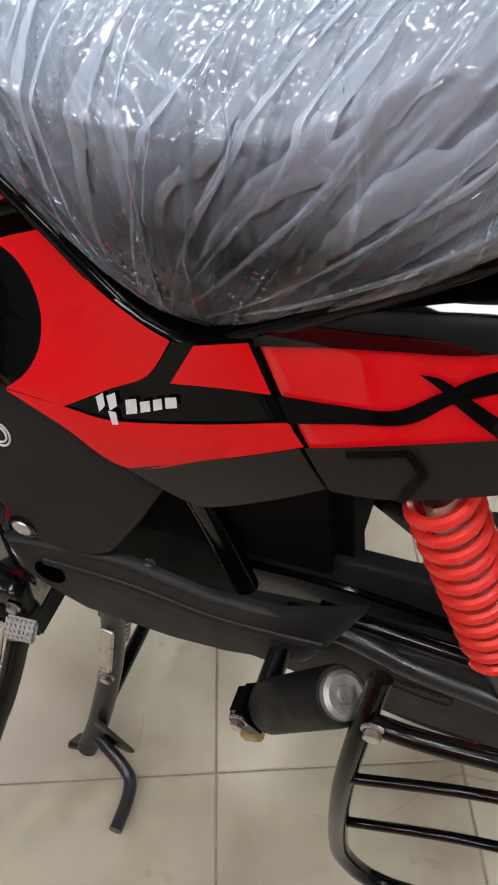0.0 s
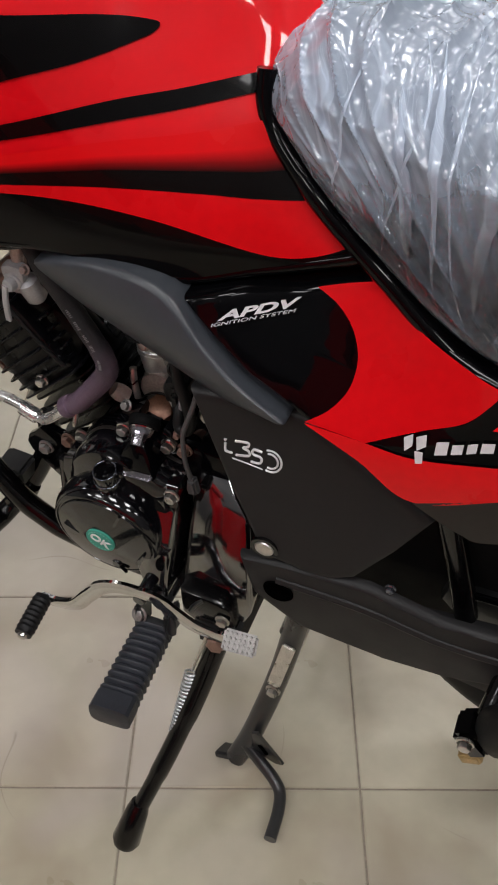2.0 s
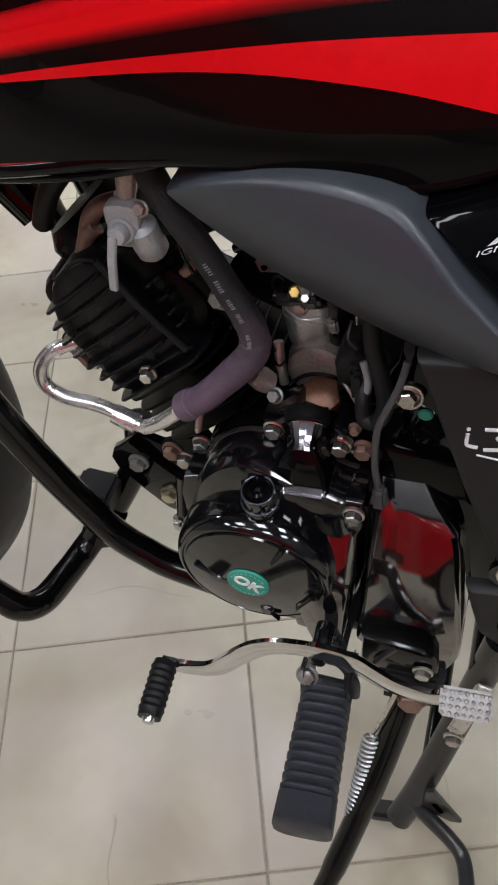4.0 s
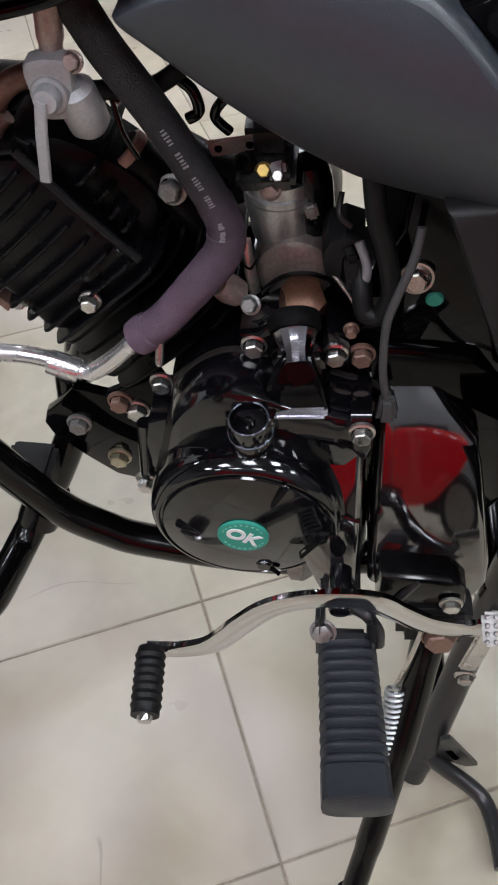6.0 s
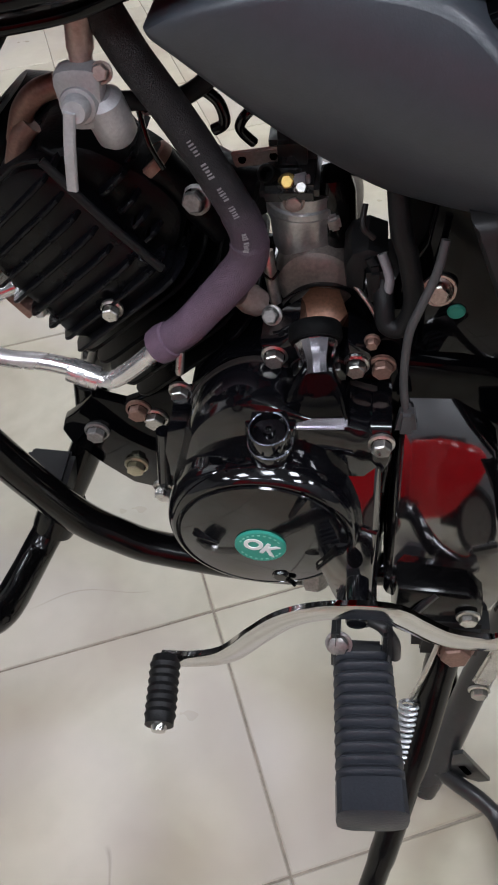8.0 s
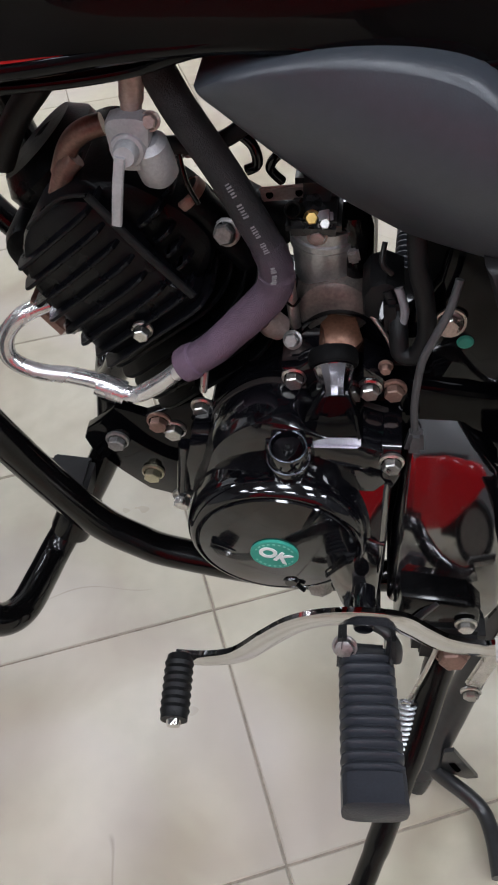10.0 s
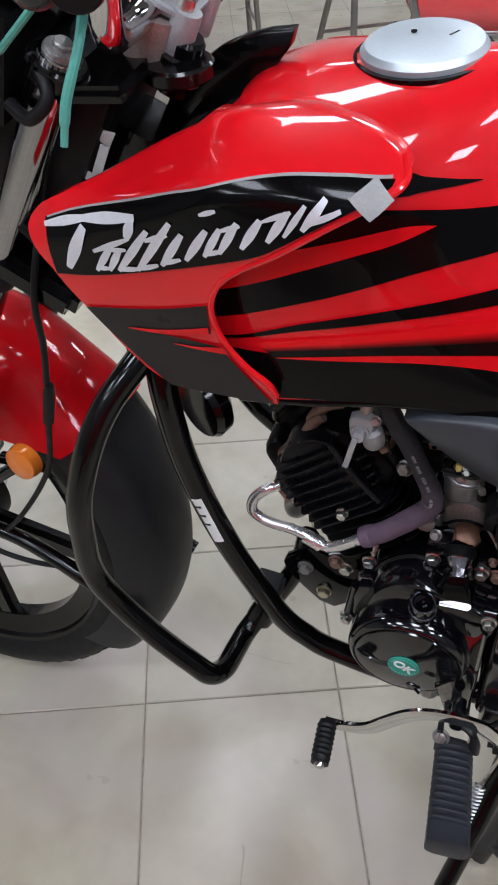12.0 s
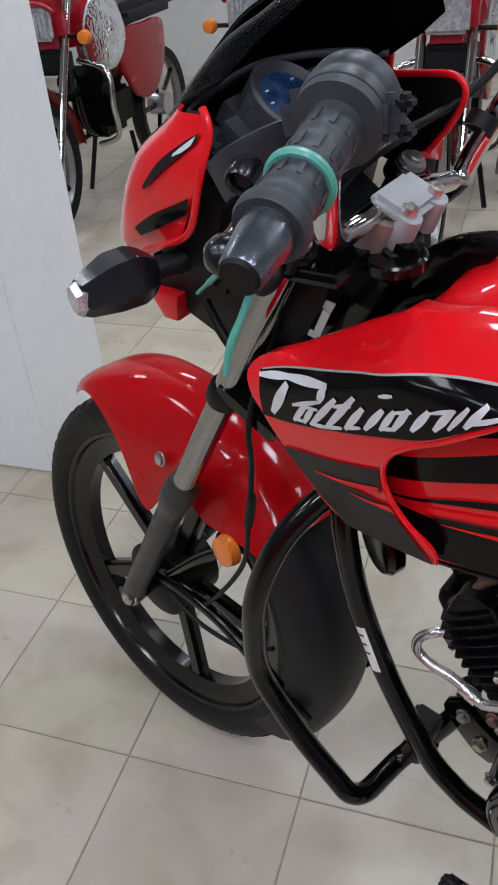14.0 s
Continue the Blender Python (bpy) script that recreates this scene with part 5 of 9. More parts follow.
# fine print round the sticker's edge, unreadable
for i in range(18):
    a = radians(-62 + 124 * (i % 9) / 8 + (180 if i >= 9 else 0) + 90)
    bm = bmesh.new()
    box(bm, (-0.002 - 0.0132 * math.cos(a), 0.16435, 0.431 + 0.0132 * math.sin(a)), (0.0016, 0.0003, 0.0010), 0.0, pose(0, 0, 0, 0, math.degrees(a) + 90, 0))
    part("print_bar", bm, MINTINK, ENG)
# round plug in its own boss
PLUG_AX = (0, 0.12, 1)
PLUG_AT = (-0.0107, 0.1385, 0.5075)
part("plug_boss", prism(bmesh.new(), [(0.0035, 0.512), (-0.0250, 0.511), (-0.0265, 0.500), (-0.020, 0.488), (-0.002, 0.488), (0.0045, 0.502)], 0.10, 0.1365, 0.004), ENGINE, ENG)
part("plug_seat", lathe(bmesh.new(), [(0, -0.004), (0.0126, -0.004), (0.0132, -0.005), (0.0132, -0.014), (0.0110, -0.020), (0, -0.020)], PLUG_AT, PLUG_AX, 36), ENGINE, ENG)
part("filler_plug", lathe(bmesh.new(), [(0, 0.005), (0.0016, 0.005), (0.0018, 0.0078), (0.0036, 0.0078), (0.0038, 0.005), (0.0090, 0.005), (0.0102, 0.0075), (0.0116, 0.0075), (0.0121, 0.006), (0.0121, -0.004), (0, -0.004)], PLUG_AT, PLUG_AX, 40), PIANO, ENG, "round black plug with a hexagon socket")
# thin paler rings stand for the glint along the plug's rims
for r_, h_ in ((0.0111, 0.0078), (0.0128, -0.0042)):
    part("plug_glint", lathe(bmesh.new(), [(r_ - 0.0006, h_), (r_, h_ + 0.0005), (r_ + 0.0006, h_), (r_, h_ - 0.0005)], PLUG_AT, PLUG_AX, 40, ring=True), BAREND, ENG, "pale ring painted as the rim's glint")
# fan-shaped breather casting with a capped neck
FAN = [(-0.0130, 0.506), (-0.0555, 0.505), (-0.0520, 0.524), (-0.0455, 0.5405), (-0.0300, 0.5415), (-0.0200, 0.526)]
part("breather_fan", tilted(prism(bmesh.new(), FAN, 0.07, 0.129, 0.004), 0.505, 0.30), BLACKP, ENG, "black cast breather")
# ledge as a brighter metal strip, standing for the highlight along its edge
bm = bmesh.new()
box(bm, (-0.0385, 0.1265, 0.5085), (0.031, 0.012, 0.0045), 0.0018, pose(0, 0, 0, -24, 2, 0))
part("breather_ledge", bm, CHROMEBLACK, ENG)
NECK = Vector((-0.0355, 0.0990, 0.5425))
NECK_AX = Vector((-0.0018, 0.0160, -0.0080))
part("breather_cap", lathe(bmesh.new(), [(0.0122, 0.0), (0.0124, 0.0012), (0.0118, 0.002), (0.0084, 0.0125), (0.0084, 0.020)], NECK, NECK_AX, 14), CHROMEBLACK, ENG, "polished black neck", sharp=20)
part("cap_collar", lathe(bmesh.new(), [(0, 0.0), (0.0140, 0.0), (0.0152, -0.002), (0.0152, -0.008), (0.0140, -0.010), (0, -0.010)], NECK, NECK_AX, 28), DEEPBLACK, ENG)
part("case_wing", prism(bmesh.new(), [(-0.0165, 0.523), (-0.005, 0.530), (-0.0035, 0.538), (-0.014, 0.541), (-0.026, 0.550), (-0.032, 0.535)], 0.07, 0.098, 0.003), ENGINE, ENG)
part("case_wing", prism(bmesh.new(), [(-0.049, 0.53), (-0.053, 0.540), (-0.066, 0.531), (-0.068, 0.514), (-0.055, 0.506)], 0.07, 0.096, 0.003), ENGINE, ENG)
part("brown_nut", lathe(bmesh.new(), [(0, 0.010), (0.012, 0.0095), (0.0155, 0.0075), (0.0155, -0.012), (0, -0.012)], (-0.0375, 0.068, 0.5360), (0.05, 0.46, 0.88), 6), NUTBROWN, ENG, "dull brown hexagon nut")
part("nut_collar", lathe(bmesh.new(), [(0.0255, -0.010), (0.0282, -0.010), (0.0290, 0.0), (0.0278, 0.002), (0.0262, 0.0)], (-0.038, 0.068, 0.5255), (0.0, 1, 0.25), 44, ring=True), ENGINE, ENG)
part("collar_well", lathe(bmesh.new(), [(0, -0.008), (0.026, -0.008), (0.026, -0.012), (0, -0.012)], (-0.038, 0.068, 0.5255), (0.0, 1, 0.25), 32), ENGINE_ROUGH, ENG)
# black plate behind the engine; a pale tube paints its lit lower edge
part("side_plate", prism(bmesh.new(), [(-0.080, 0.575), (-0.092, 0.60), (-0.10, 0.66), (-0.21, 0.66), (-0.22, 0.42), (-0.15, 0.40), (-0.128, 0.482), (-0.064, 0.488), (-0.066, 0.540)], 0.078, 0.086, 0.004), BLACKP, ENG, "black frame plate behind the engine")
part("lit_edge_line", tube(bmesh.new(), [(-0.062, 0.089, 0.4875), (-0.085, 0.090, 0.4842), (-0.102, 0.090, 0.4815), (-0.1155, 0.090, 0.4798), (-0.124, 0.090, 0.4825), (-0.131, 0.090, 0.482)], 0.0011, 6), DULLALU, ENG, "pale line painted as the lit plate edge")
# sprocket cover: a polished panel that leans back toward its top
SPR_OUT = [(-0.0842, 0.4935), (-0.1160, 0.4935), (-0.1240, 0.480), (-0.1368, 0.4775), (-0.1448, 0.463), (-0.1520, 0.420), (-0.1590, 0.370), (-0.150, 0.352), (-0.110, 0.352), (-0.0790, 0.362), (-0.0815, 0.4186)]
part("sprocket_cover", tilted(sheet(bmesh.new(), SPR_OUT, 0.150), 0.385, 0.34, 1.6), LACQUER, ENG, "polished black sprocket cover")
part("cover_neck", tilted(sheet(bmesh.new(), [(0.0, 0.505), (-0.03, 0.494), (-0.0514, 0.4905), (-0.0676, 0.4895), (-0.0752, 0.482), (-0.0745, 0.42), (-0.0715, 0.372), (-0.05, 0.372), (-0.02, 0.44)], 0.169), 0.385, 0.34, 1.6), LACQUER, ENG)
part("cover_crease", tube(bmesh.new(), [(-0.052, 0.1400, 0.4505), (-0.0614, 0.1470, 0.4345), (-0.073, 0.1490, 0.4295)], 0.0018, 8), ENGINE, ENG)
part("clamp_tab", tilted(prism(bmesh.new(), [(-0.0668, 0.503), (-0.0790, 0.503), (-0.0797, 0.480), (-0.0745, 0.471), (-0.0672, 0.479)], 0.09, 0.136, 0.003), 0.47, 0.30), ENGINE, ENG, "black clamp tab")
# box casting under the cover, behind the pedal
part("pedal_box", prism(bmesh.new(), [(-0.087, 0.394), (-0.1315, 0.390), (-0.142, 0.380), (-0.145, 0.350), (-0.10, 0.340), (-0.085, 0.352)], 0.10, 0.168, 0.005), BLACKM, ENG, "black pedal shaft box")
part("pedal_box_bolt", bolt(bmesh.new(), (-0.1335, 0.170, 0.3675), r=0.0058, h=0.006), STEEL, ENG)
part("box_web", tube(bmesh.new(), [(-0.112, 0.166, 0.388), (-0.103, 0.170, 0.377), (-0.098, 0.170, 0.366)], 0.0028, 8), SATIN, ENG)
part("drain_nut", lathe(bmesh.new(), [(0, 0.012), (0.009, 0.012), (0.011, 0.008), (0.011, -0.006), (0, -0.006)], (-0.030, 0.118, 0.326), (0, 0.5, -0.85), 6), DULLALU, ENG, "dull alloy drain nut")
part("drain_flange", lathe(bmesh.new(), [(0, 0.0), (0.016, 0.0), (0.018, -0.004), (0.018, -0.02), (0, -0.02)], (-0.030, 0.116, 0.336), (0, 0.35, -0.93), 24), ENGINE, ENG)
# front lug with its long bolt, engine mounting plate and its bolts
part("cover_lug", prism(bmesh.new(), [(0.056, 0.484), (0.044, 0.488), (0.046, 0.44), (0.060, 0.418), (0.0715, 0.424)], 0.08, 0.118, 0.003), ENGINE, ENG)
part("lug_bolt", bolt(bmesh.new(), (0.0665, 0.1165, 0.4255), (0.15, 1, -0.1), r=0.0062, h=0.009), STEEL, ENG)
part("lug_shank", tube(bmesh.new(), [(0.060, 0.112, 0.478), (0.066, 0.116, 0.430)], 0.0052, 12), ENGINE, ENG)
part("mount_plate", prism(bmesh.new(), [(0.124, 0.455), (0.1015, 0.4475), (0.060, 0.468), (0.045, 0.43), (0.070, 0.372), (0.094, 0.350), (0.112, 0.356), (0.1195, 0.364), (0.132, 0.378), (0.1515, 0.405), (0.1545, 0.418), (0.150, 0.429), (0.1375, 0.439)], 0.055, 0.063, 0.002), BLACKP, ENG, "black engine mounting plate")
for a, b, m_ in ((0.0920, 0.4435, COPPER), (0.0815, 0.4350, STEEL), (0.1278, 0.4190, DULLALU), (0.1059, 0.3805, YELLOWSTEEL)):
    part("plate_bolt", bolt(bmesh.new(), (a, 0.063, b), r=0.0068, h=0.008), m_, ENG)
part("frame_web", prism(bmesh.new(), [(-0.10, 0.70), (-0.30, 0.70), (-0.37, 0.60), (-0.37, 0.47), (-0.20, 0.44), (-0.12, 0.50), (-0.078, 0.60)], -0.02, 0.07, 0.004), DEEPBLACK, ENG, "black inner frame web")
for a, b, c in [(-0.0115, 0.096, 0.5305), (-0.0578, 0.096, 0.5235), (-0.0735, 0.1285, 0.4925), (-0.1307, 0.088, 0.4595), (0.0522, 0.084, 0.4862)]:
    part("engine_bolt", bolt(bmesh.new(), (a, b, c), r=0.0058, h=0.008), STEEL, ENG)
part("brown_bolt", bolt(bmesh.new(), (-0.0728, 0.092, 0.5190), r=0.006, h=0.008), COPPER, ENG)
part("small_bolt", bolt(bmesh.new(), (-0.0666, 0.090, 0.5365), r=0.0034, h=0.006), COPPER, ENG)
part("case_stud", bolt(bmesh.new(), (-0.010, 0.082, 0.5475), (0.2, 0.8, 0.5), r=0.0045, h=0.006), DULLALU, ENG)
part("engine_bolt", bolt(bmesh.new(), (-0.0998, 0.087, 0.570), (0, 1, 0.2), 0.0060, 0.007), STEEL, ENG)
part("bolt_ring", lathe(bmesh.new(), [(0.0078, 0.0), (0.0092, 0.0), (0.0092, 0.003), (0.0078, 0.003)], (-0.1005, 0.087, 0.571), (0, 1, 0.2), 20, ring=True), STEEL, ENG)
part("paint_dot", lathe(bmesh.new(), [(0, 0.001), (0.004, 0.001), (0.005, 0.0), (0.005, -0.002), (0, -0.002)], (-0.1113, 0.0868, 0.5545), (0, 1, 0), 16), GREEN, ENG, "green paint mark")

# cylinder and head on an axis that leans forward: d along it, b across it
CA = Vector((0.63, 0, 0.776)).normalized()
CB = Vector((-0.776, 0, 0.63)).normalized()
CO = Vector((0.0274, 0, 0.475))


def along(d, b, v):
    return CO + CA * d + CB * b + Vector((0, v, 0))


def fin_plate(d, half_b, half_v, thick, rad):
    bm = bmesh.new()
    rows = []
    for dd, sh in ((-thick / 2, 0.0006), (-thick / 2 + 0.0006, 0), (thick / 2 - 0.0006, 0), (thick / 2, 0.0006)):
        row = []
        for cx, cy, a0 in ((1, 1, 0), (-1, 1, 90), (-1, -1, 180), (1, -1, 270)):
            for j in range(5):
                t = radians(a0 + 90 * j / 4)
                row.append(CO + CA * (d + dd) + CB * (cx * (half_b - rad) + (rad - sh) * math.cos(t)) + Vector((0, 1, 0)) * (cy * ((half_v if cy > 0 else 0.048) - rad) + (rad - sh) * math.sin(t)))
        rows.append([bm.verts.new(p) for p in row])
    n = len(rows[0])
    for A, Bq in zip(rows, rows[1:]):
        for j in range(n):
            bm.faces.new((A[j], A[(j + 1) % n], Bq[(j + 1) % n], Bq[j]))
    bm.faces.new(rows[0])
    bm.faces.new(rows[-1])
    return bm


def head_block(outline, v0, v1, bevel, smooth=0):
    """A casting whose outline is given in (d, b), standing out sideways from v0 to v1."""
    bm = prism(bmesh.new(), outline, v0, v1, bevel, smooth)
    for v in bm.verts:
        v.co = along(v.co.x, v.co.z, v.co.y)
    return bm


def head_rib(d, b0, b1, foot, top, thick=0.0030):
    """A cooling rib across the head: proud along most of its run, tapering off at its upper end."""
    bm = bmesh.new()
    prof = [(b0, 0.02), (b0 - 0.001, top - 0.012), (b0 + 0.003, top - 0.002), (b0 + 0.007, top), (b1 - 0.014, top), (b1 - 0.006, top - 0.002), (b1, foot), (b1, 0.02)]
    rows = []
    for dd, sh in ((-0.5, 0.0007), (-0.2, 0.0), (0.2, 0.0), (0.5, 0.0007)):
        rows.append([bm.verts.new(along(d + dd * thick * (1.0 if v < top - 0.003 else 0.8), b, v - (sh if v > 0.03 else 0))) for b, v in prof])
    for A, Bq in zip(rows, rows[1:]):
        for j in range(len(prof) - 1):
            bm.faces.new((A[j], A[j + 1], Bq[j + 1], Bq[j]))
    bm.faces.new(rows[0])
    bm.faces.new(rows[-1][::-1])
    return bm


part("barrel", lathe(bmesh.new(), [(0, 0.02), (0.038, 0.02), (0.038, 0.19), (0.03, 0.2), (0, 0.2)], CO, CA, 36), ENGINE_ROUGH, ENG)
for k in range(5):
    part("cylinder_fin", fin_plate(0.030 + 0.0115 * k, 0.057, 0.078 - 0.001 * k, 0.0028, 0.024), ENGINE_ROUGH, ENG)
part("cylinder_head", head_block([(0.087, -0.030), (0.120, -0.033), (0.150, -0.030), (0.168, -0.020), (0.182, -0.003), (0.186, 0.015), (0.184, 0.034), (0.176, 0.047), (0.160, 0.050), (0.130, 0.047), (0.105, 0.045), (0.087, 0.045)], -0.020, 0.079, 0.006, 60), HEADBLACK, ENG, "black ribbed cylinder head")
for d, b0, b1 in ((0.1715, -0.020, 0.052), (0.1600, -0.029, 0.048), (0.1475, -0.035, 0.046), (0.1352, -0.038, 0.045), (0.1225, -0.038, 0.042), (0.1100, -0.038, 0.046), (0.0980, -0.038, 0.052), (0.0870, -0.040, 0.056)):
    part("head_rib", head_rib(d, b0, b1, 0.074, 0.0865), HEADBLACK, ENG)
# cast crown over the head, with stubs of ribs behind the rod
part("rocker_cover", head_block([(0.095, 0.040), (0.178, 0.040), (0.174, 0.056), (0.160, 0.068), (0.130, 0.077), (0.102, 0.072)], 0.026, 0.066, 0.009, 40), ENGINE_ROUGH, ENG, "black rocker cover")
for d, b0, b1 in ((0.1440, 0.052, 0.078), (0.1310, 0.051, 0.072), (0.1205, 0.050, 0.068), (0.1105, 0.050, 0.066)):
    part("head_rib", head_rib(d, b0, b1, 0.060, 0.076, 0.0034), HEADBLACK, ENG)
part("rod", tube(bmesh.new(), [along(0.180, 0.058, 0.088), along(0.14, 0.0565, 0.090), along(0.098, 0.0545, 0.088)], 0.0024, 10), RUBBER, ENG, "thin black rod")
part("rod", tube(bmesh.new(), [along(0.180, 0.058, 0.088), along(0.184, 0.050, 0.086), along(0.186, 0.035, 0.080), along(0.184, 0.005, 0.076)], 0.0012, 8), RUBBER, ENG)
CAPC = Vector((0.0480, 0.050, 0.6230))
part("plug_cap", lathe(bmesh.new(), [(0, 0.008), (0.0095, 0.0078), (0.0112, 0.006), (0.0116, 0.0), (0.0108, -0.004), (0.0108, -0.05), (0, -0.05)], CAPC, CA, 28), ENGINE_ROUGH, ENG, "black spark plug cap")
part("plug_cap_ring", lathe(bmesh.new(), [(0.0100, 0.0082), (0.0118, 0.0070), (0.0122, 0.003), (0.0117, 0.002)], CAPC, CA, 28, ring=True), COPPER, ENG, "brown cap ring")
part("cover_bolt", bolt(bmesh.new(), along(0.105, 0.084, 0.060), (0.2, 0.9, 0.3), r=0.0062, h=0.008), DULLALU, ENG)
part("head_bolt", bolt(bmesh.new(), along(0.0955, 0.0066, 0.083), r=0.005, h=0.008), STEEL, ENG)
part("head_bolt", bolt(bmesh.new(), along(0.1150, -0.046, 0.060), (0.3, 1, 0), r=0.005, h=0.008), STEEL, ENG)
part("head_front", head_block([(0.120, -0.055), (0.175, -0.045), (0.180, -0.02), (0.150, -0.02), (0.11, -0.03)], -0.04, 0.052, 0.008, 30), ENGINE_ROUGH, ENG)
part("pipe_flange", head_block([(0.116, -0.056), (0.146, -0.052), (0.148, -0.047), (0.117, -0.050)], 0.030, 0.068, 0.002), COPPER, ENG, "brown pipe flange")
part("intake_stub", tube(bmesh.new(), [(0.034, 0.0, 0.592), (0.016, 0.010, 0.588), (-0.004, 0.02, 0.588)], 0.0145, 14), ENGINE_ROUGH, ENG)
for pts, r in (([(0.122, 0.050, 0.640), (0.113, 0.052, 0.658), (0.103, 0.052, 0.667), (0.092, 0.050, 0.6700)], 0.0062), ([(0.128, 0.055, 0.622), (0.118, 0.056, 0.644), (0.110, 0.054, 0.652)], 0.0060), ([(0.150, 0.055, 0.590), (0.142, 0.058, 0.604), (0.134, 0.058, 0.612)], 0.0070)):
    part("breather_pipe", tube(bmesh.new(), pts, r, 12), COPPER, ENG, "brown breather pipe")

# carburettor
CARB = new("carburettor")
CARB.parent = bike
CC = (-0.0273, 0.034)
part("throttle_cap", lathe(bmesh.new(), [(0, 0.016), (0.008, 0.015), (0.0125, 0.011), (0.0135, 0.004), (0.0135, -0.008), (0, -0.008)], (-0.0235, 0.020, 0.640), (0, 0.1, 1), 24), BLACKM, CARB, "black throttle cap")
part("throttle_cable", tube(bmesh.new(), [(-0.0235, 0.020, 0.652), (-0.018, 0.022, 0.668), (0.004, 0.022, 0.690), (0.05, 0.01, 0.715)], 0.0032, 10), RUBBER, CARB)
part("choke_arm", tube(bmesh.new(), [(-0.002, 0.040, 0.630), (0.004, 0.044, 0.641), (-0.002, 0.044, 0.650), (-0.012, 0.036, 0.652)], 0.0028, 10), BLACKM, CARB)
part("float_bowl", lathe(bmesh.new(), [(0, -0.0335), (0.010, -0.033), (0.0165, -0.029), (0.0195, -0.022), (0.0205, -0.008), (0.0205, -0.001), (0.0222, 0.0), (0.0222, 0.0035), (0.0212, 0.004), (0.0222, 0.0045), (0.0222, 0.008), (0.0208, 0.009), (0.0208, 0.016), (0, 0.016)], (*CC, 0.587), (0, 0, 1), 36), ALU, CARB, "dull alloy float bowl")
bm = bmesh.new()
box(bm, (-0.0205, 0.034, 0.608), (0.032, 0.046, 0.010), 0.003)
box(bm, (-0.0215, 0.022, 0.620), (0.026, 0.028, 0.022), 0.005)
part("carb_body", bm, SATIN, CARB)
part("flange_screw", bolt(bmesh.new(), (-0.0228, 0.0545, 0.6035), r=0.0045, h=0.004), CASTPINK, CARB)
part("vent_tube", lathe(bmesh.new(), [(0.0030, -0.012), (0.0052, -0.012), (0.0052, 0.006), (0.0046, 0.007), (0.0034, 0.006)], (-0.0095, 0.046, 0.6145), (0.15, 0.75, 0.65), 20, ring=True), RUBBER, CARB, "black vent tube")
part("brass_screw", bolt(bmesh.new(), (-0.0195, 0.050, 0.6120), (0, 0.75, 0.65), r=0.0038, h=0.005), BRASS, CARB, "slotted brass screw")
bm = bmesh.new()
box(bm, (-0.0272, 0.049, 0.6110), (0.010, 0.009, 0.010), 0.002, pose(0, 0, 0, -30, 14, 0))
part("screw_block", bm, ALU, CARB)
part("idle_screw", bolt(bmesh.new(), (-0.0272, 0.053, 0.6105), (0, 0.75, 0.65), r=0.0032, h=0.005), STEEL, CARB)
# black accelerator-pump housing over the rear half
part("carb_cover", lathe(bmesh.new(), [(0, -0.030), (0.008, -0.029), (0.0115, -0.025), (0.0125, -0.016), (0.0125, 0.006), (0.010, 0.016), (0, 0.016)], (-0.0435, 0.038, 0.594), (0.06, 0, 1), 24), BLACKM, CARB, "black carburettor housing")
bm = bmesh.new()
box(bm, (-0.0440, 0.051, 0.588), (0.007, 0.008, 0.009), 0.0015, pose(0, 0, 0, 0, 12, 8))
part("cover_clip", bm, DULLALU, CARB)
bm = bmesh.new()
box(bm, (-0.004, 0.031, 0.6165), (0.032, 0.0025, 0.0125), 0.001, pose(0, 0, 0, -18, 6, 0))
part("carb_bracket", bm, CASTPINK, CARB, "tan pressed bracket")
for a, w_ in ((0.0064, 0.6160), (-0.0109, 0.6178)):
    part("bracket_hole", lathe(bmesh.new(), [(0, 0.0), (0.0022, 0.0), (0.0022, -0.002), (0, -0.002)], (a, 0.0335, w_), (0, 0.95, 0.3), 14), UNLITBLACK, CARB)
part("starter_motor", lathe(bmesh.new(), [(0, 0.060), (0.017, 0.060), (0.0225, 0.056), (0.0245, 0.045), (0.0245, 0.02), (0.026, 0.018), (0.026, -0.04), (0, -0.04)], (-0.0335, 0.0, 0.5480), (0, 1, 0), 36), CASTWARM, CARB, "warm grey cast starter motor")
part("drain_pipe", tube(bmesh.new(), [(-0.006, 0.055, 0.572), (-0.008, 0.060, 0.556), (-0.010, 0.062, 0.540)], 0.0036, 10), STEEL, CARB)
part("drain_clip", tube(bmesh.new(), [(-0.003, 0.062, 0.562), (-0.009, 0.066, 0.560), (-0.013, 0.062, 0.563)], 0.0009, 6), BLACKM, CARB)
part("hose_tee", lathe(bmesh.new(), [(0, -0.008), (0.008, -0.008), (0.009, 0.0), (0.007, 0.008), (0, 0.008)], (0.004, 0.070, 0.549), (0.6, 0.3, 0.7), 16), CASTPINK, CARB, "tan hose union")
part("inlet_rubber", tube(bmesh.new(), [(-0.045, 0.02, 0.612), (-0.075, 0.015, 0.636), (-0.13, 0.01, 0.670)], 0.017, 16), RUBBER, CARB)

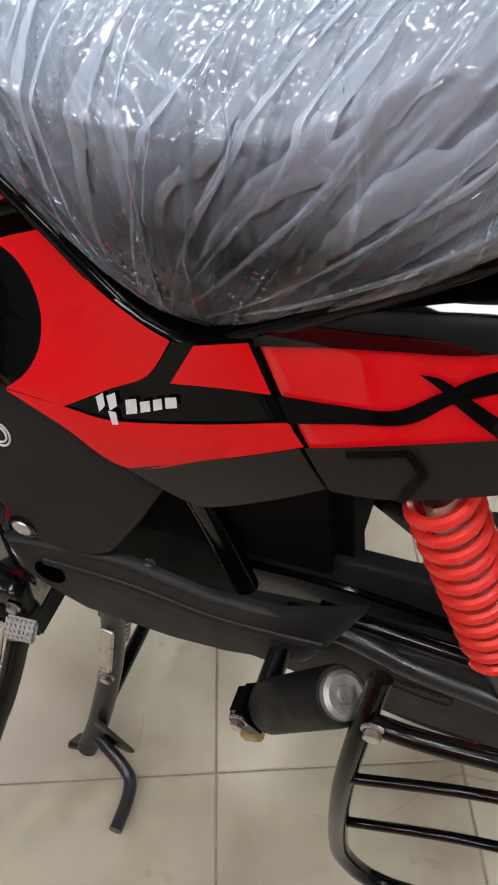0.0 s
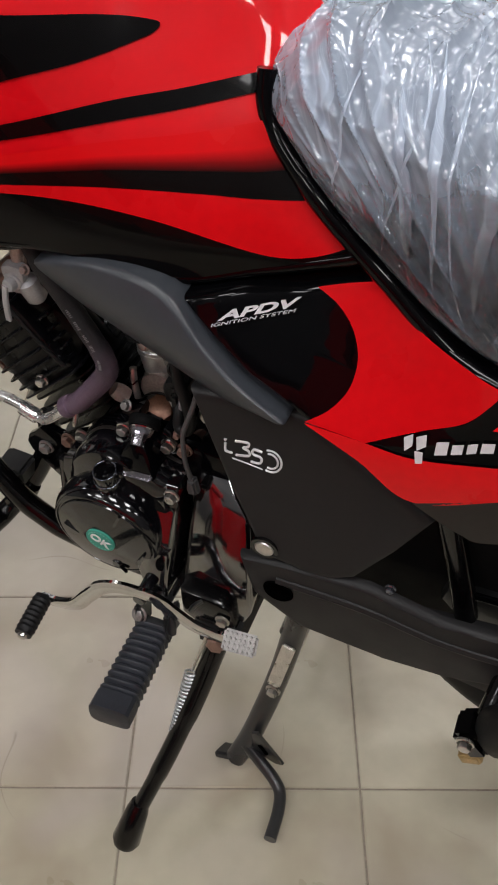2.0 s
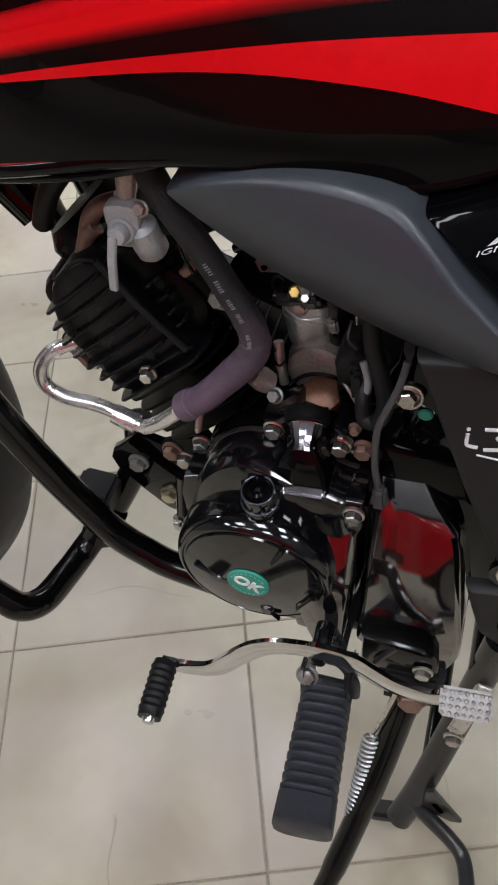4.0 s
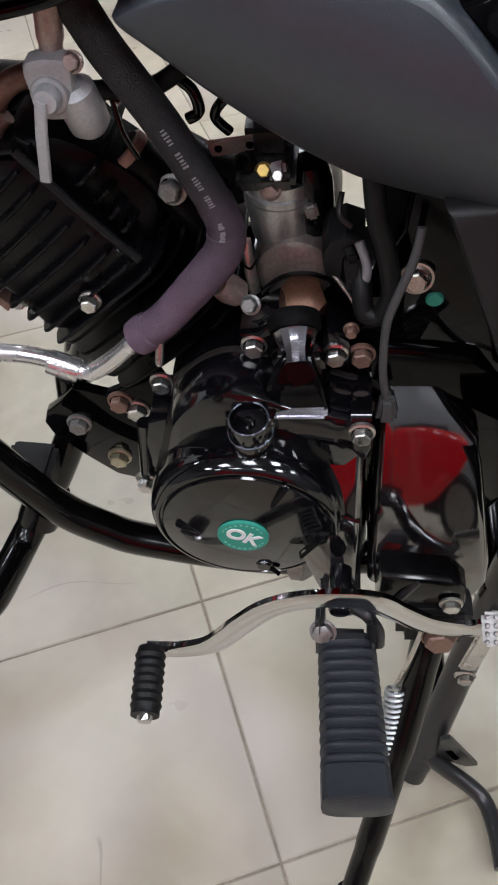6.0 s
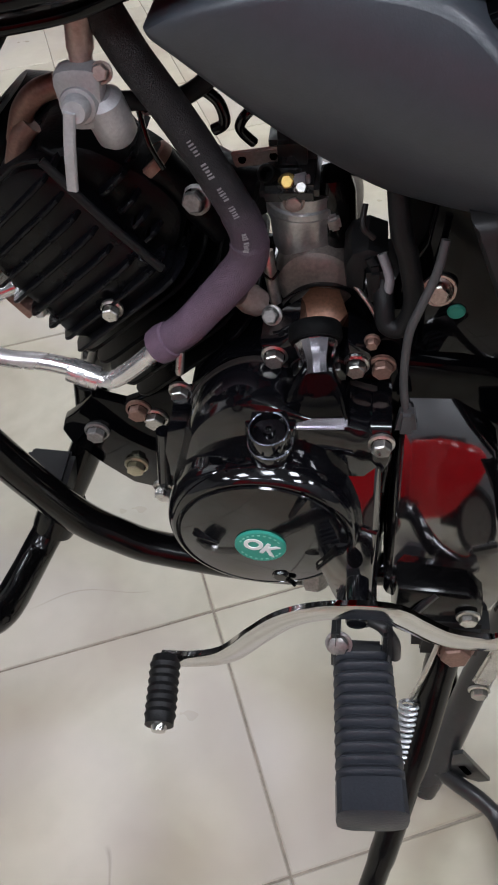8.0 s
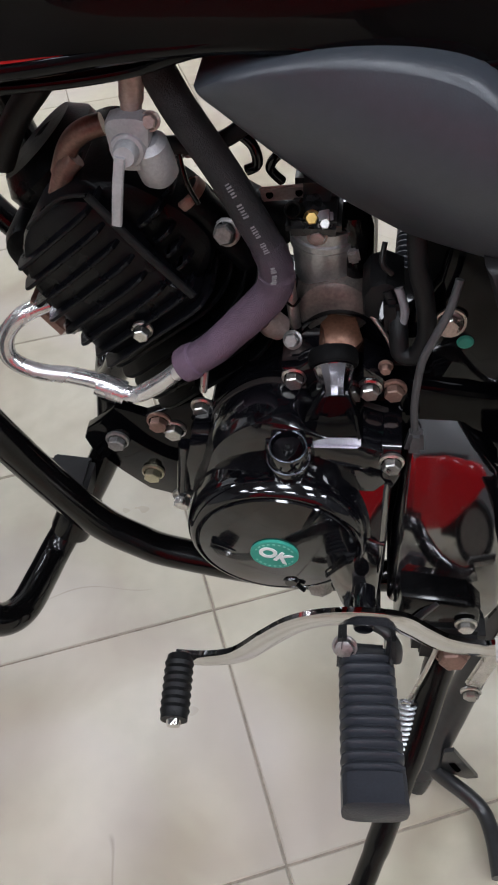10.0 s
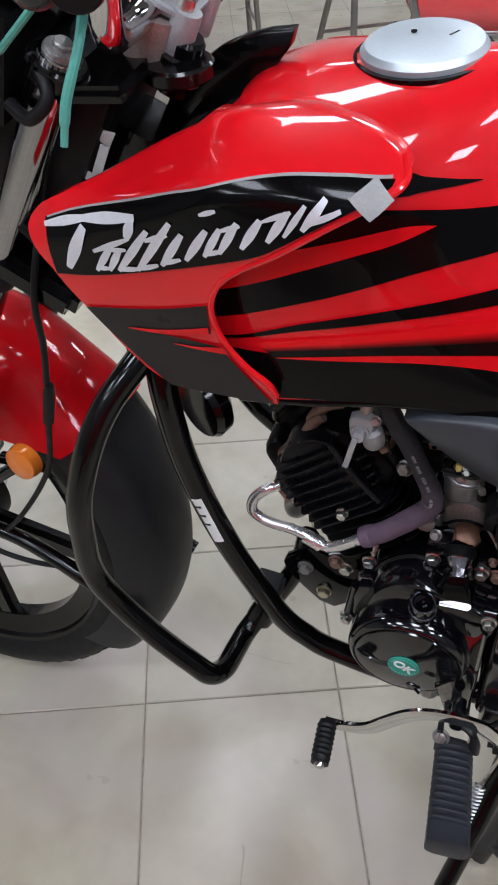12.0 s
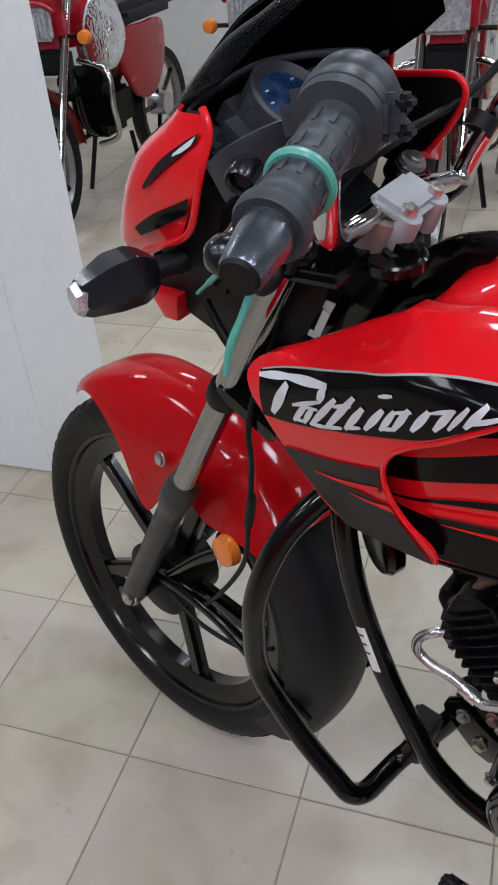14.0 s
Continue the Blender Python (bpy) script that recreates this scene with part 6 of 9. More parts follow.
# air pipe and purple hose
HP = new("air_hose")
HP.parent = bike
HOSE_PATH = spline([(0.0520, 0.082, 0.720), (0.0420, 0.086, 0.701), (0.0345, 0.088, 0.6888), (0.0264, 0.088, 0.6741), (0.0184, 0.088, 0.6583), (0.0112, 0.088, 0.6421), (0.0047, 0.088, 0.6279), (-0.0004, 0.088, 0.6147), (-0.0024, 0.088, 0.6026), (0.0005, 0.088, 0.5901), (0.0099, 0.088, 0.577), (0.0249, 0.088, 0.5592), (0.0408, 0.088, 0.5415), (0.0590, 0.088, 0.5275)], 78)
part("hose", tube(bmesh.new(), HOSE_PATH, [0.0088, 0.0088, 0.0088, 0.0089, 0.0091, 0.0097, 0.0105, 0.0107, 0.0104, 0.0102], 20, 156), HOSE, HP, "braided hose, near black above and purple at its lower end")
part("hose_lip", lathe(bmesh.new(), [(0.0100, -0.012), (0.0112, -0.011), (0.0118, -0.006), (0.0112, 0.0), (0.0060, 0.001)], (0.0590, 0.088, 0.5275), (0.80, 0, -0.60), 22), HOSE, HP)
part("hose_pin", lathe(bmesh.new(), [(0, 0), (0.0026, 0), (0.0026, 0.012), (0.0018, 0.014), (0, 0.014)], (0.0450, 0.092, 0.5270), (0.1, 0.5, -0.85), 12), STEEL, HP)
part("chrome_pipe", tube(bmesh.new(), [(0.0560, 0.088, 0.5300), (0.0716, 0.088, 0.5149), (0.0848, 0.087, 0.5030), (0.0965, 0.086, 0.4955), (0.1040, 0.085, 0.4965), (0.1189, 0.083, 0.5030), (0.1387, 0.080, 0.5055), (0.1640, 0.079, 0.5075), (0.1800, 0.077, 0.5170), (0.1790, 0.074, 0.5340), (0.1650, 0.070, 0.5490), (0.1480, 0.062, 0.5530)], 0.0058, 16, 110), PIPECHROME, HP, "bent chrome air pipe")
part("pipe_sleeve", lathe(bmesh.new(), [(0.0055, 0), (0.0078, 0.0004), (0.0080, 0.002), (0.0080, 0.0185), (0.0078, 0.020), (0.0055, 0.0204)], (0.1030, 0.0852, 0.4958), (0.95, -0.08, 0.36), 24), PIPECHROME, HP, "chrome pipe sleeve")
part("sleeve_hole", lathe(bmesh.new(), [(0, 0.0), (0.0020, 0.0), (0.0020, -0.003), (0, -0.003)], (0.0990, 0.0915, 0.4945), (0, 1, 0.2), 12), UNLITBLACK, HP)
# faded print along the hose
for i in range(46):
    if i in (5, 6, 12, 13, 14, 20, 21, 27, 28, 36):
        continue
    x = 22 + 0.62 * i
    j = int(x)
    p, d = HOSE_PATH[j].lerp(HOSE_PATH[j + 1], x - j), (HOSE_PATH[j + 1] - HOSE_PATH[j - 1]).normalized()
    o = Vector((0.10, 0.80, 0.60))
    o = (o - d * o.dot(d)).normalized()
    a = o.cross(d).normalized()
    bm = bmesh.new()
    c = p + o * (0.0092 if x < 42 else 0.0101)
    vs = [bm.verts.new(c + d * (x * (0.0003 + 0.0002 * (i % 2))) + a * (y * (0.0011 + 0.0002 * (i % 3))) + o * z) for z in (0.0, -0.001) for x, y in ((-1, -1), (1, -1), (1, 1), (-1, 1))]
    bm.faces.new(vs[:4])
    for k in range(4):
        bm.faces.new((vs[k], vs[(k + 1) % 4], vs[4 + (k + 1) % 4], vs[4 + k]))
    part("print_bar", bm, PRINTGREY, HP)

# fuel tap
TAP = new("fuel_tap")
TAP.parent = bike
part("tap_neck", tube(bmesh.new(), [(0.0560, 0.086, 0.760), (0.0610, 0.087, 0.715), (0.0645, 0.088, 0.694)], [0.0068, 0.0060, 0.0052], 14), CASTPINK, TAP, "tan plated tap neck")
bm = prism(bmesh.new(), [(0.0735, 0.6990), (0.0555, 0.6990), (0.0545, 0.6880), (0.0570, 0.6740), (0.0660, 0.6715), (0.0730, 0.6740), (0.0755, 0.6860)], 0.089, 0.0985, 0.003, 28)
part("tap_body", bm, TAPALLOY, TAP, "cast alloy fuel tap")
part("tap_disc", lathe(bmesh.new(), [(0, 0.0085), (0.0050, 0.0082), (0.0062, 0.0060), (0.0064, 0.002), (0.0080, 0.0015), (0.0092, -0.001), (0.0092, -0.004), (0, -0.004)], (0.0655, 0.099, 0.6845), (0, 1, 0.12), 28), TAPALLOY, TAP)
part("tap_lever", strap_lever([(0.0672, 0.1075, 0.6860), (0.0705, 0.1085, 0.6720), (0.0735, 0.1080, 0.6580), (0.0758, 0.1070, 0.6475)], 0.0052, 0.0034), TAPALLOY, TAP, "alloy lever pointing down")
part("tap_bowl", lathe(bmesh.new(), [(0, -0.014), (0.007, -0.0135), (0.0098, -0.010), (0.0102, 0.0), (0.0095, 0.010), (0.006, 0.013), (0, 0.013)], (0.0560, 0.089, 0.6735), (0.12, 0.25, 1), 22), TAPALLOY, TAP)
part("tap_bolt", bolt(bmesh.new(), (0.0535, 0.093, 0.6960), (0, 0.9, 0.4), r=0.0036, h=0.005), CASTPINK, TAP)
part("fuel_line", tube(bmesh.new(), [(0.054, 0.086, 0.6790), (0.044, 0.080, 0.6760), (0.032, 0.070, 0.6700), (0.020, 0.062, 0.6715), (0.006, 0.055, 0.6800)], 0.0046, 12), RUBBER, TAP, "black fuel line")
part("line_clip", lathe(bmesh.new(), [(0.0052, -0.002), (0.0064, -0.002), (0.0064, 0.002), (0.0052, 0.002)], (0.0400, 0.0768, 0.6740), (-0.7, -0.55, -0.3), 16, ring=True), CASTPINK, TAP)

# wiring, breather lines behind the engine
WR = new("wiring")
WR.parent = bike
for pts, r, m_, n_ in (
    ([(-0.1000, 0.100, 0.612), (-0.0965, 0.106, 0.596), (-0.0900, 0.110, 0.578), (-0.0850, 0.112, 0.560), (-0.0842, 0.113, 0.528), (-0.0868, 0.112, 0.503)], 0.0024, GREYCABLE, "grey sheathed sensor cable"),
    ([(-0.0760, 0.088, 0.635), (-0.0785, 0.094, 0.6137), (-0.0828, 0.096, 0.5988), (-0.0872, 0.098, 0.5712), (-0.0825, 0.099, 0.5550), (-0.0740, 0.097, 0.5545), (-0.0718, 0.090, 0.5665), (-0.070, 0.075, 0.578)], 0.0056, RUBBER, "thick cable loop"),
    ([(-0.0700, 0.082, 0.590), (-0.0745, 0.088, 0.578), (-0.0725, 0.090, 0.566)], 0.0026, PRINTGREY, ""),
    ([(-0.0640, 0.080, 0.586), (-0.0690, 0.084, 0.574), (-0.0665, 0.084, 0.562)], 0.0030, RUBBER, ""),
    ([(-0.0610, 0.070, 0.612), (-0.0600, 0.078, 0.604), (-0.0660, 0.080, 0.598)], 0.0016, DECAL_GREY, ""),
    ([(-0.0560, 0.078, 0.566), (-0.0650, 0.084, 0.556), (-0.0700, 0.086, 0.546)], 0.0014, STEEL, ""),
    ([(0.0185, 0.055, 0.668), (0.0110, 0.057, 0.662), (0.0090, 0.058, 0.652), (0.0150, 0.058, 0.648)], 0.0030, BLACKM, ""),
    ([(0.0480, 0.086, 0.712), (0.0450, 0.088, 0.700), (0.0410, 0.088, 0.704)], 0.0010, BLACKM, ""),
    ([(0.160, 0.04, 0.640), (0.140, 0.05, 0.672), (0.115, 0.05, 0.700), (0.10, 0.04, 0.725)], 0.0075, RUBBER, ""),
    ([(0.050, 0.062, 0.662), (0.047, 0.066, 0.646), (0.042, 0.066, 0.632)], 0.0014, BLACKM, ""),
):
    part("cable", tube(bmesh.new(), pts, r, 12), m_, WR, n_)
part("plug_connector", prism(bmesh.new(), [(-0.0500, 0.5800), (-0.0541, 0.5880), (-0.0632, 0.5915), (-0.0735, 0.5870), (-0.0722, 0.5800), (-0.0640, 0.5820), (-0.0614, 0.5720), (-0.0600, 0.5587), (-0.0515, 0.5640)], 0.050, 0.080, 0.005), RUBBER, WR, "black wiring plug")
bm = bmesh.new()
box(bm, (-0.0680, 0.084, 0.5715), (0.010, 0.012, 0.024), 0.003, pose(0, 0, 0, 8, 6, 0))
part("plug_connector", bm, RUBBER, WR, "black wiring plug")
bm = bmesh.new()
box(bm, (-0.0735, 0.086, 0.574), (0.0035, 0.004, 0.012), 0.001, pose(0, 0, 0, 8, -6, 0))
part("connector_tag", bm, TAPE, WR)
bm = bmesh.new()
box(bm, (-0.0877, 0.112, 0.4945), (0.0128, 0.011, 0.021), 0.003)
for v in bm.verts:
    if v.co.z > 0.497:
        v.co.x = -0.0877 + (v.co.x + 0.0877) * 0.66
part("boot", bm, GREYCABLE, WR, "grey rubber sensor boot")

# horn under the shroud
HN = new("horn")
HN.parent = bike
part("horn_body", lathe(bmesh.new(), [(0, -0.02), (0.02, -0.02), (0.032, -0.012), (0.034, 0.0), (0.030, 0.006), (0.012, 0.008), (0, 0.008)], (0.218, 0.085, 0.668), (0.5, 0.85, 0), 28), BLACKM, HN, "round black horn")
part("horn_bracket", tube(bmesh.new(), [(0.22, 0.075, 0.69), (0.23, 0.05, 0.73), (0.25, 0.0, 0.76)], 0.006, 8), COPPER, HN)

# -- gear lever
GL = new("gear_lever")
GL.parent = bike


part("lever_arm", strap_lever([(0.068, 0.198, 0.338), (0.045, 0.199, 0.342), (0.022, 0.20, 0.355), (0.0, 0.20, 0.385), (-0.02, 0.20, 0.409), (-0.045, 0.20, 0.422), (-0.078, 0.20, 0.424), (-0.095, 0.198, 0.408), (-0.115, 0.196, 0.389), (-0.140, 0.193, 0.378), (-0.155, 0.192, 0.381)], 0.0165, 0.006), CHROME, GL, "chrome heel and toe gear lever")
part("toe_rubber", lathe(bmesh.new(), [(0, 0.0), (0.009, 0.0)] + [(0.0095 + 0.0011 * (i % 2), 0.003 + 0.0028 * i) for i in range(15)] + [(0.0095, 0.046), (0, 0.046)], (0.066, 0.200, 0.343), (-0.06, 1, -0.05), 24), RUBBER, GL, "ribbed black toe rubber")
part("toe_pin", lathe(bmesh.new(), [(0, 0.051), (0.0045, 0.050), (0.0055, 0.047), (0.0055, 0.04), (0, 0.04)], (0.066, 0.200, 0.343), (-0.06, 1, -0.05), 18), CHROME, GL)
bm = bmesh.new()
box(bm, (-0.166, 0.198, 0.3905), (0.036, 0.021, 0.005), 0.0024, pose(0, 0, 0, -35, 8, 0))
part("heel_pad", bm, DULLALU, GL, "silver heel pad with raised dots")
for i in range(7):
    for j in range(4):
        a, b = -0.0150 + 0.0050 * i, (j - 1.5) * 0.0050
        part("pad_stud", lathe(bmesh.new(), [(0.0017, 0), (0.0011, 0.0015), (0, 0.0015)], (-0.166 + a, 0.198 + 0.819 * b + 0.0015, 0.3905 - 0.574 * b + 0.0020 - 0.139 * a), (0, 0.574, 0.819), 8), DULLALU, GL)
part("lever_boss", lathe(bmesh.new(), [(0, 0), (0.007, 0), (0.007, 0.028), (0.006, 0.030), (0, 0.030)], (-0.062, 0.172, 0.410), (0, 1, 0), 18), ENGINE, GL)


# -- rider's foot peg: ribbed rubber block
def rider_peg(sgn):
    root = new("foot_peg")
    root.parent = bike
    a, b = Vector((-0.066, sgn * 0.192, 0.348)), Vector((-0.074, sgn * 0.300, 0.362))
    d = (b - a).normalized()
    side = Vector((-1, 0, 0))
    side = (side - d * side.dot(d)).normalized()
    up = d.cross(side)
    bm = bmesh.new()
    L = (b - a).length
    rings = []
    n = 84
    for i in range(n + 1):
        t = i / n
        groove = (0.0034 if i % 6 in (1, 2) else 0.0010 if i % 6 in (0, 3) else 0.0) if 0.03 < t < 0.80 else 0.0
        hw = 0.0192 + 0.0018 * t - groove
        hh = 0.0145 - groove
        if i in (0, n):
            hw, hh = hw - 0.003, hh - 0.003
        row = []
        for k in range(16):
            q = 2 * math.pi * k / 16
            c, s = math.cos(q), math.sin(q)
            row.append(bm.verts.new(a + d * (L * t) + side * hw * math.copysign(abs(c) ** 0.55, c) + up * hh * math.copysign(abs(s) ** 0.55, s)))
        rings.append(row)
    for A, Bq in zip(rings, rings[1:]):
        for k in range(16):
            bm.faces.new((A[k], A[(k + 1) % 16], Bq[(k + 1) % 16], Bq[k]))
    bm.faces.new(rings[0])
    bm.faces.new(rings[-1])
    part("peg_rubber", bm, PEGRUB, root, "ribbed black foot peg rubber", 30)
    # clevis: two cheeks round the stay, the pivot bolt through them
    for du in (-0.0165, 0.0165):
        bm = bmesh.new()
        box(bm, (-0.0655 + du, sgn * 0.184, 0.358), (0.006, 0.030, 0.036), 0.003, pose(0, 0, 0, 14 * sgn, 0, 0))
        part("peg_cheek", bm, SATIN, root)
    bm = bmesh.new()
    box(bm, (-0.0655, sgn * 0.194, 0.350), (0.036, 0.016, 0.026), 0.006)
    part("peg_bracket", bm, SATIN, root)
    part("peg_bolt", bolt(bmesh.new(), (-0.0510, sgn * 0.193, 0.3655), (0.1, 0.8 * sgn, 0.55), 0.0066, 0.005), DULLALU, root)
    part("peg_hook", tube(bmesh.new(), [(-0.068, sgn * 0.178, 0.372), (-0.078, sgn * 0.184, 0.374), (-0.086, sgn * 0.190, 0.364), (-0.087, sgn * 0.194, 0.352)], 0.0042, 10), SATIN, root)
    part("peg_stay", tube(bmesh.new(), [(-0.066, sgn * 0.176, 0.366), (-0.066, sgn * 0.14, 0.362), (-0.070, sgn * 0.10, 0.345), (-0.075, 0.0, 0.325)], 0.0095, 12), SATIN, root)
    return root


rider_peg(1)
rider_peg(-1).location = (-0.035, 0, -0.01)

# -- passenger peg, folded back, with its guard frame
PP = new("passenger_peg")
PP.parent = bike
pa, pd = Vector((-0.4045, 0.196, 0.388)), Vector((-0.066, 0.012, 0.090)).normalized()
part("peg_rubber", lathe(bmesh.new(), [(0, -0.002), (0.019, -0.002), (0.0225, 0.004), (0.0225, 0.104), (0.021, 0.109), (0.0, 0.109)], pa, pd, 28), RUBBER, PP, "black passenger peg rubber")
for i in range(12):
    bm = bmesh.new()
    p = pa + pd * (0.012 + 0.0065 * i)
    box(bm, p + Vector((0.012, 0.012, -0.0175)), (0.0035, 0.014, 0.004), 0.001, pose(0, 0, 0, 0, 39, 0))
    part("peg_rib", bm, RUBBER, PP)
part("peg_end", lathe(bmesh.new(), [(0.0, 0.006), (0.006, 0.0065), (0.007, 0.004), (0.014, 0.005), (0.0175, 0.003), (0.0185, -0.002), (0, -0.002)], pa + pd * 0.110, pd, 32), DULLALU, PP, "round silver peg end")
for k in (-1, 1):
    bm = bmesh.new()
    box(bm, pa + pd * 0.1155 + Vector((-0.001, 0.004, k * 0.005)), (0.002, 0.009, 0.002), 0.0006, pose(0, 0, 0, 0, 39, 0))
    part("end_mark", bm, STEEL, PP)
bm = bmesh.new()
box(bm, (-0.390, 0.20, 0.382), (0.026, 0.034, 0.034), 0.006, pose(0, 0, 0, 0, 40, 0))
part("peg_bracket", bm, BLACKM, PP)
part("bracket_pin", bolt(bmesh.new(), (-0.384, 0.216, 0.392), r=0.006, h=0.008), STEEL, PP)
bm = bmesh.new()
box(bm, (-0.392, 0.212, 0.362), (0.02, 0.012, 0.012), 0.002, pose(0, 0, 0, 0, 30, 0))
part("bracket_tab", bm, YELLOWTAB, PP, "yellowed metal tab")
part("peg_arm", tube(bmesh.new(), [(-0.395, 0.20, 0.38), (-0.40, 0.17, 0.405), (-0.41, 0.13, 0.44)], 0.010, 12), BLACKM, PP)

SG = new("leg_guard")
SG.parent = bike
part("guard_hoop", tube(bmesh.new(), [(-0.495, 0.20, 0.505), (-0.486, 0.225, 0.46), (-0.477, 0.24, 0.38), (-0.472, 0.24, 0.26), (-0.478, 0.24, 0.205), (-0.505, 0.24, 0.165), (-0.56, 0.238, 0.16), (-0.72, 0.225, 0.19), (-0.80, 0.215, 0.24), (-0.80, 0.20, 0.38), (-0.72, 0.19, 0.46)], 0.0085, 14, 90), BLACKM, SG, "gloss black tubular leg guard")
part("guard_bar", tube(bmesh.new(), [(-0.492, 0.22, 0.475), (-0.53, 0.225, 0.482), (-0.62, 0.22, 0.48), (-0.78, 0.205, 0.46)], 0.0075, 10), BLACKM, SG)
for w0 in (0.405, 0.305):
    part("guard_bar", tube(bmesh.new(), [(-0.480, 0.24, w0 + 0.005), (-0.50, 0.239, w0 + 0.014), (-0.58, 0.235, w0 + 0.045), (-0.70, 0.228, w0 + 0.06), (-0.795, 0.21, w0 + 0.04)], 0.0042, 10), BLACKM, SG)
part("guard_bolt", bolt(bmesh.new(), (-0.497, 0.226, 0.478), r=0.007, h=0.008), STEEL, SG)

# -- chain case, swing arm, rear spring
part("chain_case", prism(bmesh.new(), [(-0.34, 0.455), (-0.40, 0.470), (-0.50, 0.470), (-0.62, 0.455), (-0.70, 0.40), (-0.72, 0.33), (-0.66, 0.26), (-0.57, 0.27), (-0.46, 0.33), (-0.36, 0.375), (-0.33, 0.41)], 0.080, 0.098, 0.008), SATIN, bike, "black enclosed chain case")
part("chain_case_seam", tube(bmesh.new(), [(-0.35, 0.1, 0.437), (-0.45, 0.1, 0.436), (-0.56, 0.1, 0.415), (-0.66, 0.1, 0.37)], 0.004, 8), BLACKP, bike)
SWA = part("swing_arm", prism(bmesh.new(), [(-0.30, 0.420), (-0.42, 0.434), (-0.52, 0.441), (-0.60, 0.440), (-0.74, 0.395), (-0.74, 0.325), (-0.589, 0.316), (-0.473, 0.326), (-0.40, 0.352), (-0.30, 0.372)], 0.118, 0.146, 0.008), MATTE, bike, "black pressed swing arm with an embossed panel")
part("arm_tube", tube(bmesh.new(), [(-0.42, 0.142, 0.448), (-0.4626, 0.144, 0.4400), (-0.509, 0.146, 0.4230), (-0.5515, 0.146, 0.4130), (-0.64, 0.146, 0.395)], 0.0095, 14), SATIN, SWA)
part("arm_tube", tube(bmesh.new(), [(-0.43, 0.136, 0.458), (-0.50, 0.138, 0.452), (-0.58, 0.138, 0.442), (-0.68, 0.136, 0.42)], 0.0075, 12), BLACKM, SWA)
part("swing_arm", tube(bmesh.new(), [(-0.30, -0.10, 0.40), (-0.45, -0.11, 0.385), (-0.62, -0.12, 0.345)], 0.019, 14), BLACKM, bike)
part("embossed_rim", tube(bmesh.new(), [(a, 0.1462, b) for a, b in ((-0.474, 0.3985), (-0.505, 0.3945), (-0.537, 0.3895), (-0.5415, 0.3830), (-0.538, 0.3735), (-0.506, 0.3780), (-0.475, 0.3835), (-0.4705, 0.3900))], 0.0009, 6, 64, closed=True), DECAL_GREY, SWA, "worn embossed outline")
for k in range(8):
    bm = bmesh.new()
    box(bm, (-0.479 - 0.0075 * k, 0.1465, 0.3915 - 0.0011 * k), (0.0055 - 0.0012 * (k % 2), 0.001, 0.0060 + 0.0012 * (k % 3)), 0.0004, pose(0, 0, 0, 0, -8, 0))
    part("embossed_bar", bm, DECAL_GREY, SWA)
# black cut line round the shock mount on the tail panel
for a, b in (((-0.4573, 0.6690), (-0.4930, 0.6770)), ((-0.4925, 0.6770), (-0.5031, 0.6624)), ((-0.5031, 0.6640), (-0.4904, 0.6380))):
    d = Vector((b[0] - a[0], b[1] - a[1])).normalized() * 0.0026
    stripe("cut_line", [(a[0] - d.y, a[1] + d.x), (b[0] - d.y, b[1] + d.x)], [(a[0] + d.y, a[1] - d.x), (b[0] + d.y, b[1] - d.x)], DECAL_BLACK, TAILP, side_v, off=0.0046, n=6)
SH = new("rear_shock")
SH.parent = bike
sa, sb = (-0.510, 0.130, 0.628), (-0.566, 0.130, 0.462)
part("spring", coil(bmesh.new(), sa, sb, 0.0215, 0.0046, 10.5), SPRINGRED, SH, "red painted coil spring")
part("top_mount", tube(bmesh.new(), [(-0.485, 0.09, 0.665), (-0.504, 0.128, 0.638)], 0.014, 14), BLACKM, SH)
part("damper_rod", tube(bmesh.new(), [(-0.510, 0.130, 0.626), (-0.590, 0.130, 0.390)], 0.0120, 18), STEEL, SH)
part("damper_body", tube(bmesh.new(), [(-0.562, 0.130, 0.470), (-0.604, 0.130, 0.345)], 0.020, 18), BLACKM, SH)
SH2 = new("rear_shock")
SH2.parent = bike
part("spring", coil(bmesh.new(), (sa[0], -sa[1], sa[2]), (sb[0], -sb[1], sb[2]), 0.027, 0.0062, 9.5, 6, 14), SPRINGRED, SH2)
part("damper_body", tube(bmesh.new(), [(-0.492, -0.142, 0.655), (-0.60, -0.142, 0.36)], 0.015, 12), BLACKM, SH2)

# -- side stand, hanging open, and centre stand
SS = new("side_stand")
SS.parent = bike
part("stand_leg", tube(bmesh.new(), [(-0.125, 0.165, 0.325), (-0.112, 0.205, 0.265), (-0.093, 0.255, 0.20), (-0.075, 0.298, 0.148), (-0.068, 0.315, 0.130)], [0.012, 0.0115, 0.0105, 0.0095, 0.0095], 14), BLACKM, SS, "black side stand leg")
part("stand_foot", lathe(bmesh.new(), [(0, -0.01), (0.0105, -0.01), (0.013, 0.0), (0.0165, 0.040), (0.0135, 0.047), (0, 0.047)], (-0.070, 0.308, 0.137), (0.15, 0.62, -0.75), 20), BLACKM, SS)
part("return_spring", coil(bmesh.new(), (-0.1015, 0.195, 0.2835), (-0.0950, 0.240, 0.217), 0.0070, 0.0014, 18, 6, 14), ZINC, SS, "zinc return spring")
part("spring_hook", tube(bmesh.new(), [(-0.118, 0.175, 0.345), (-0.110, 0.186, 0.315), (-0.1018, 0.194, 0.286)], 0.0018, 8), STEEL, SS)
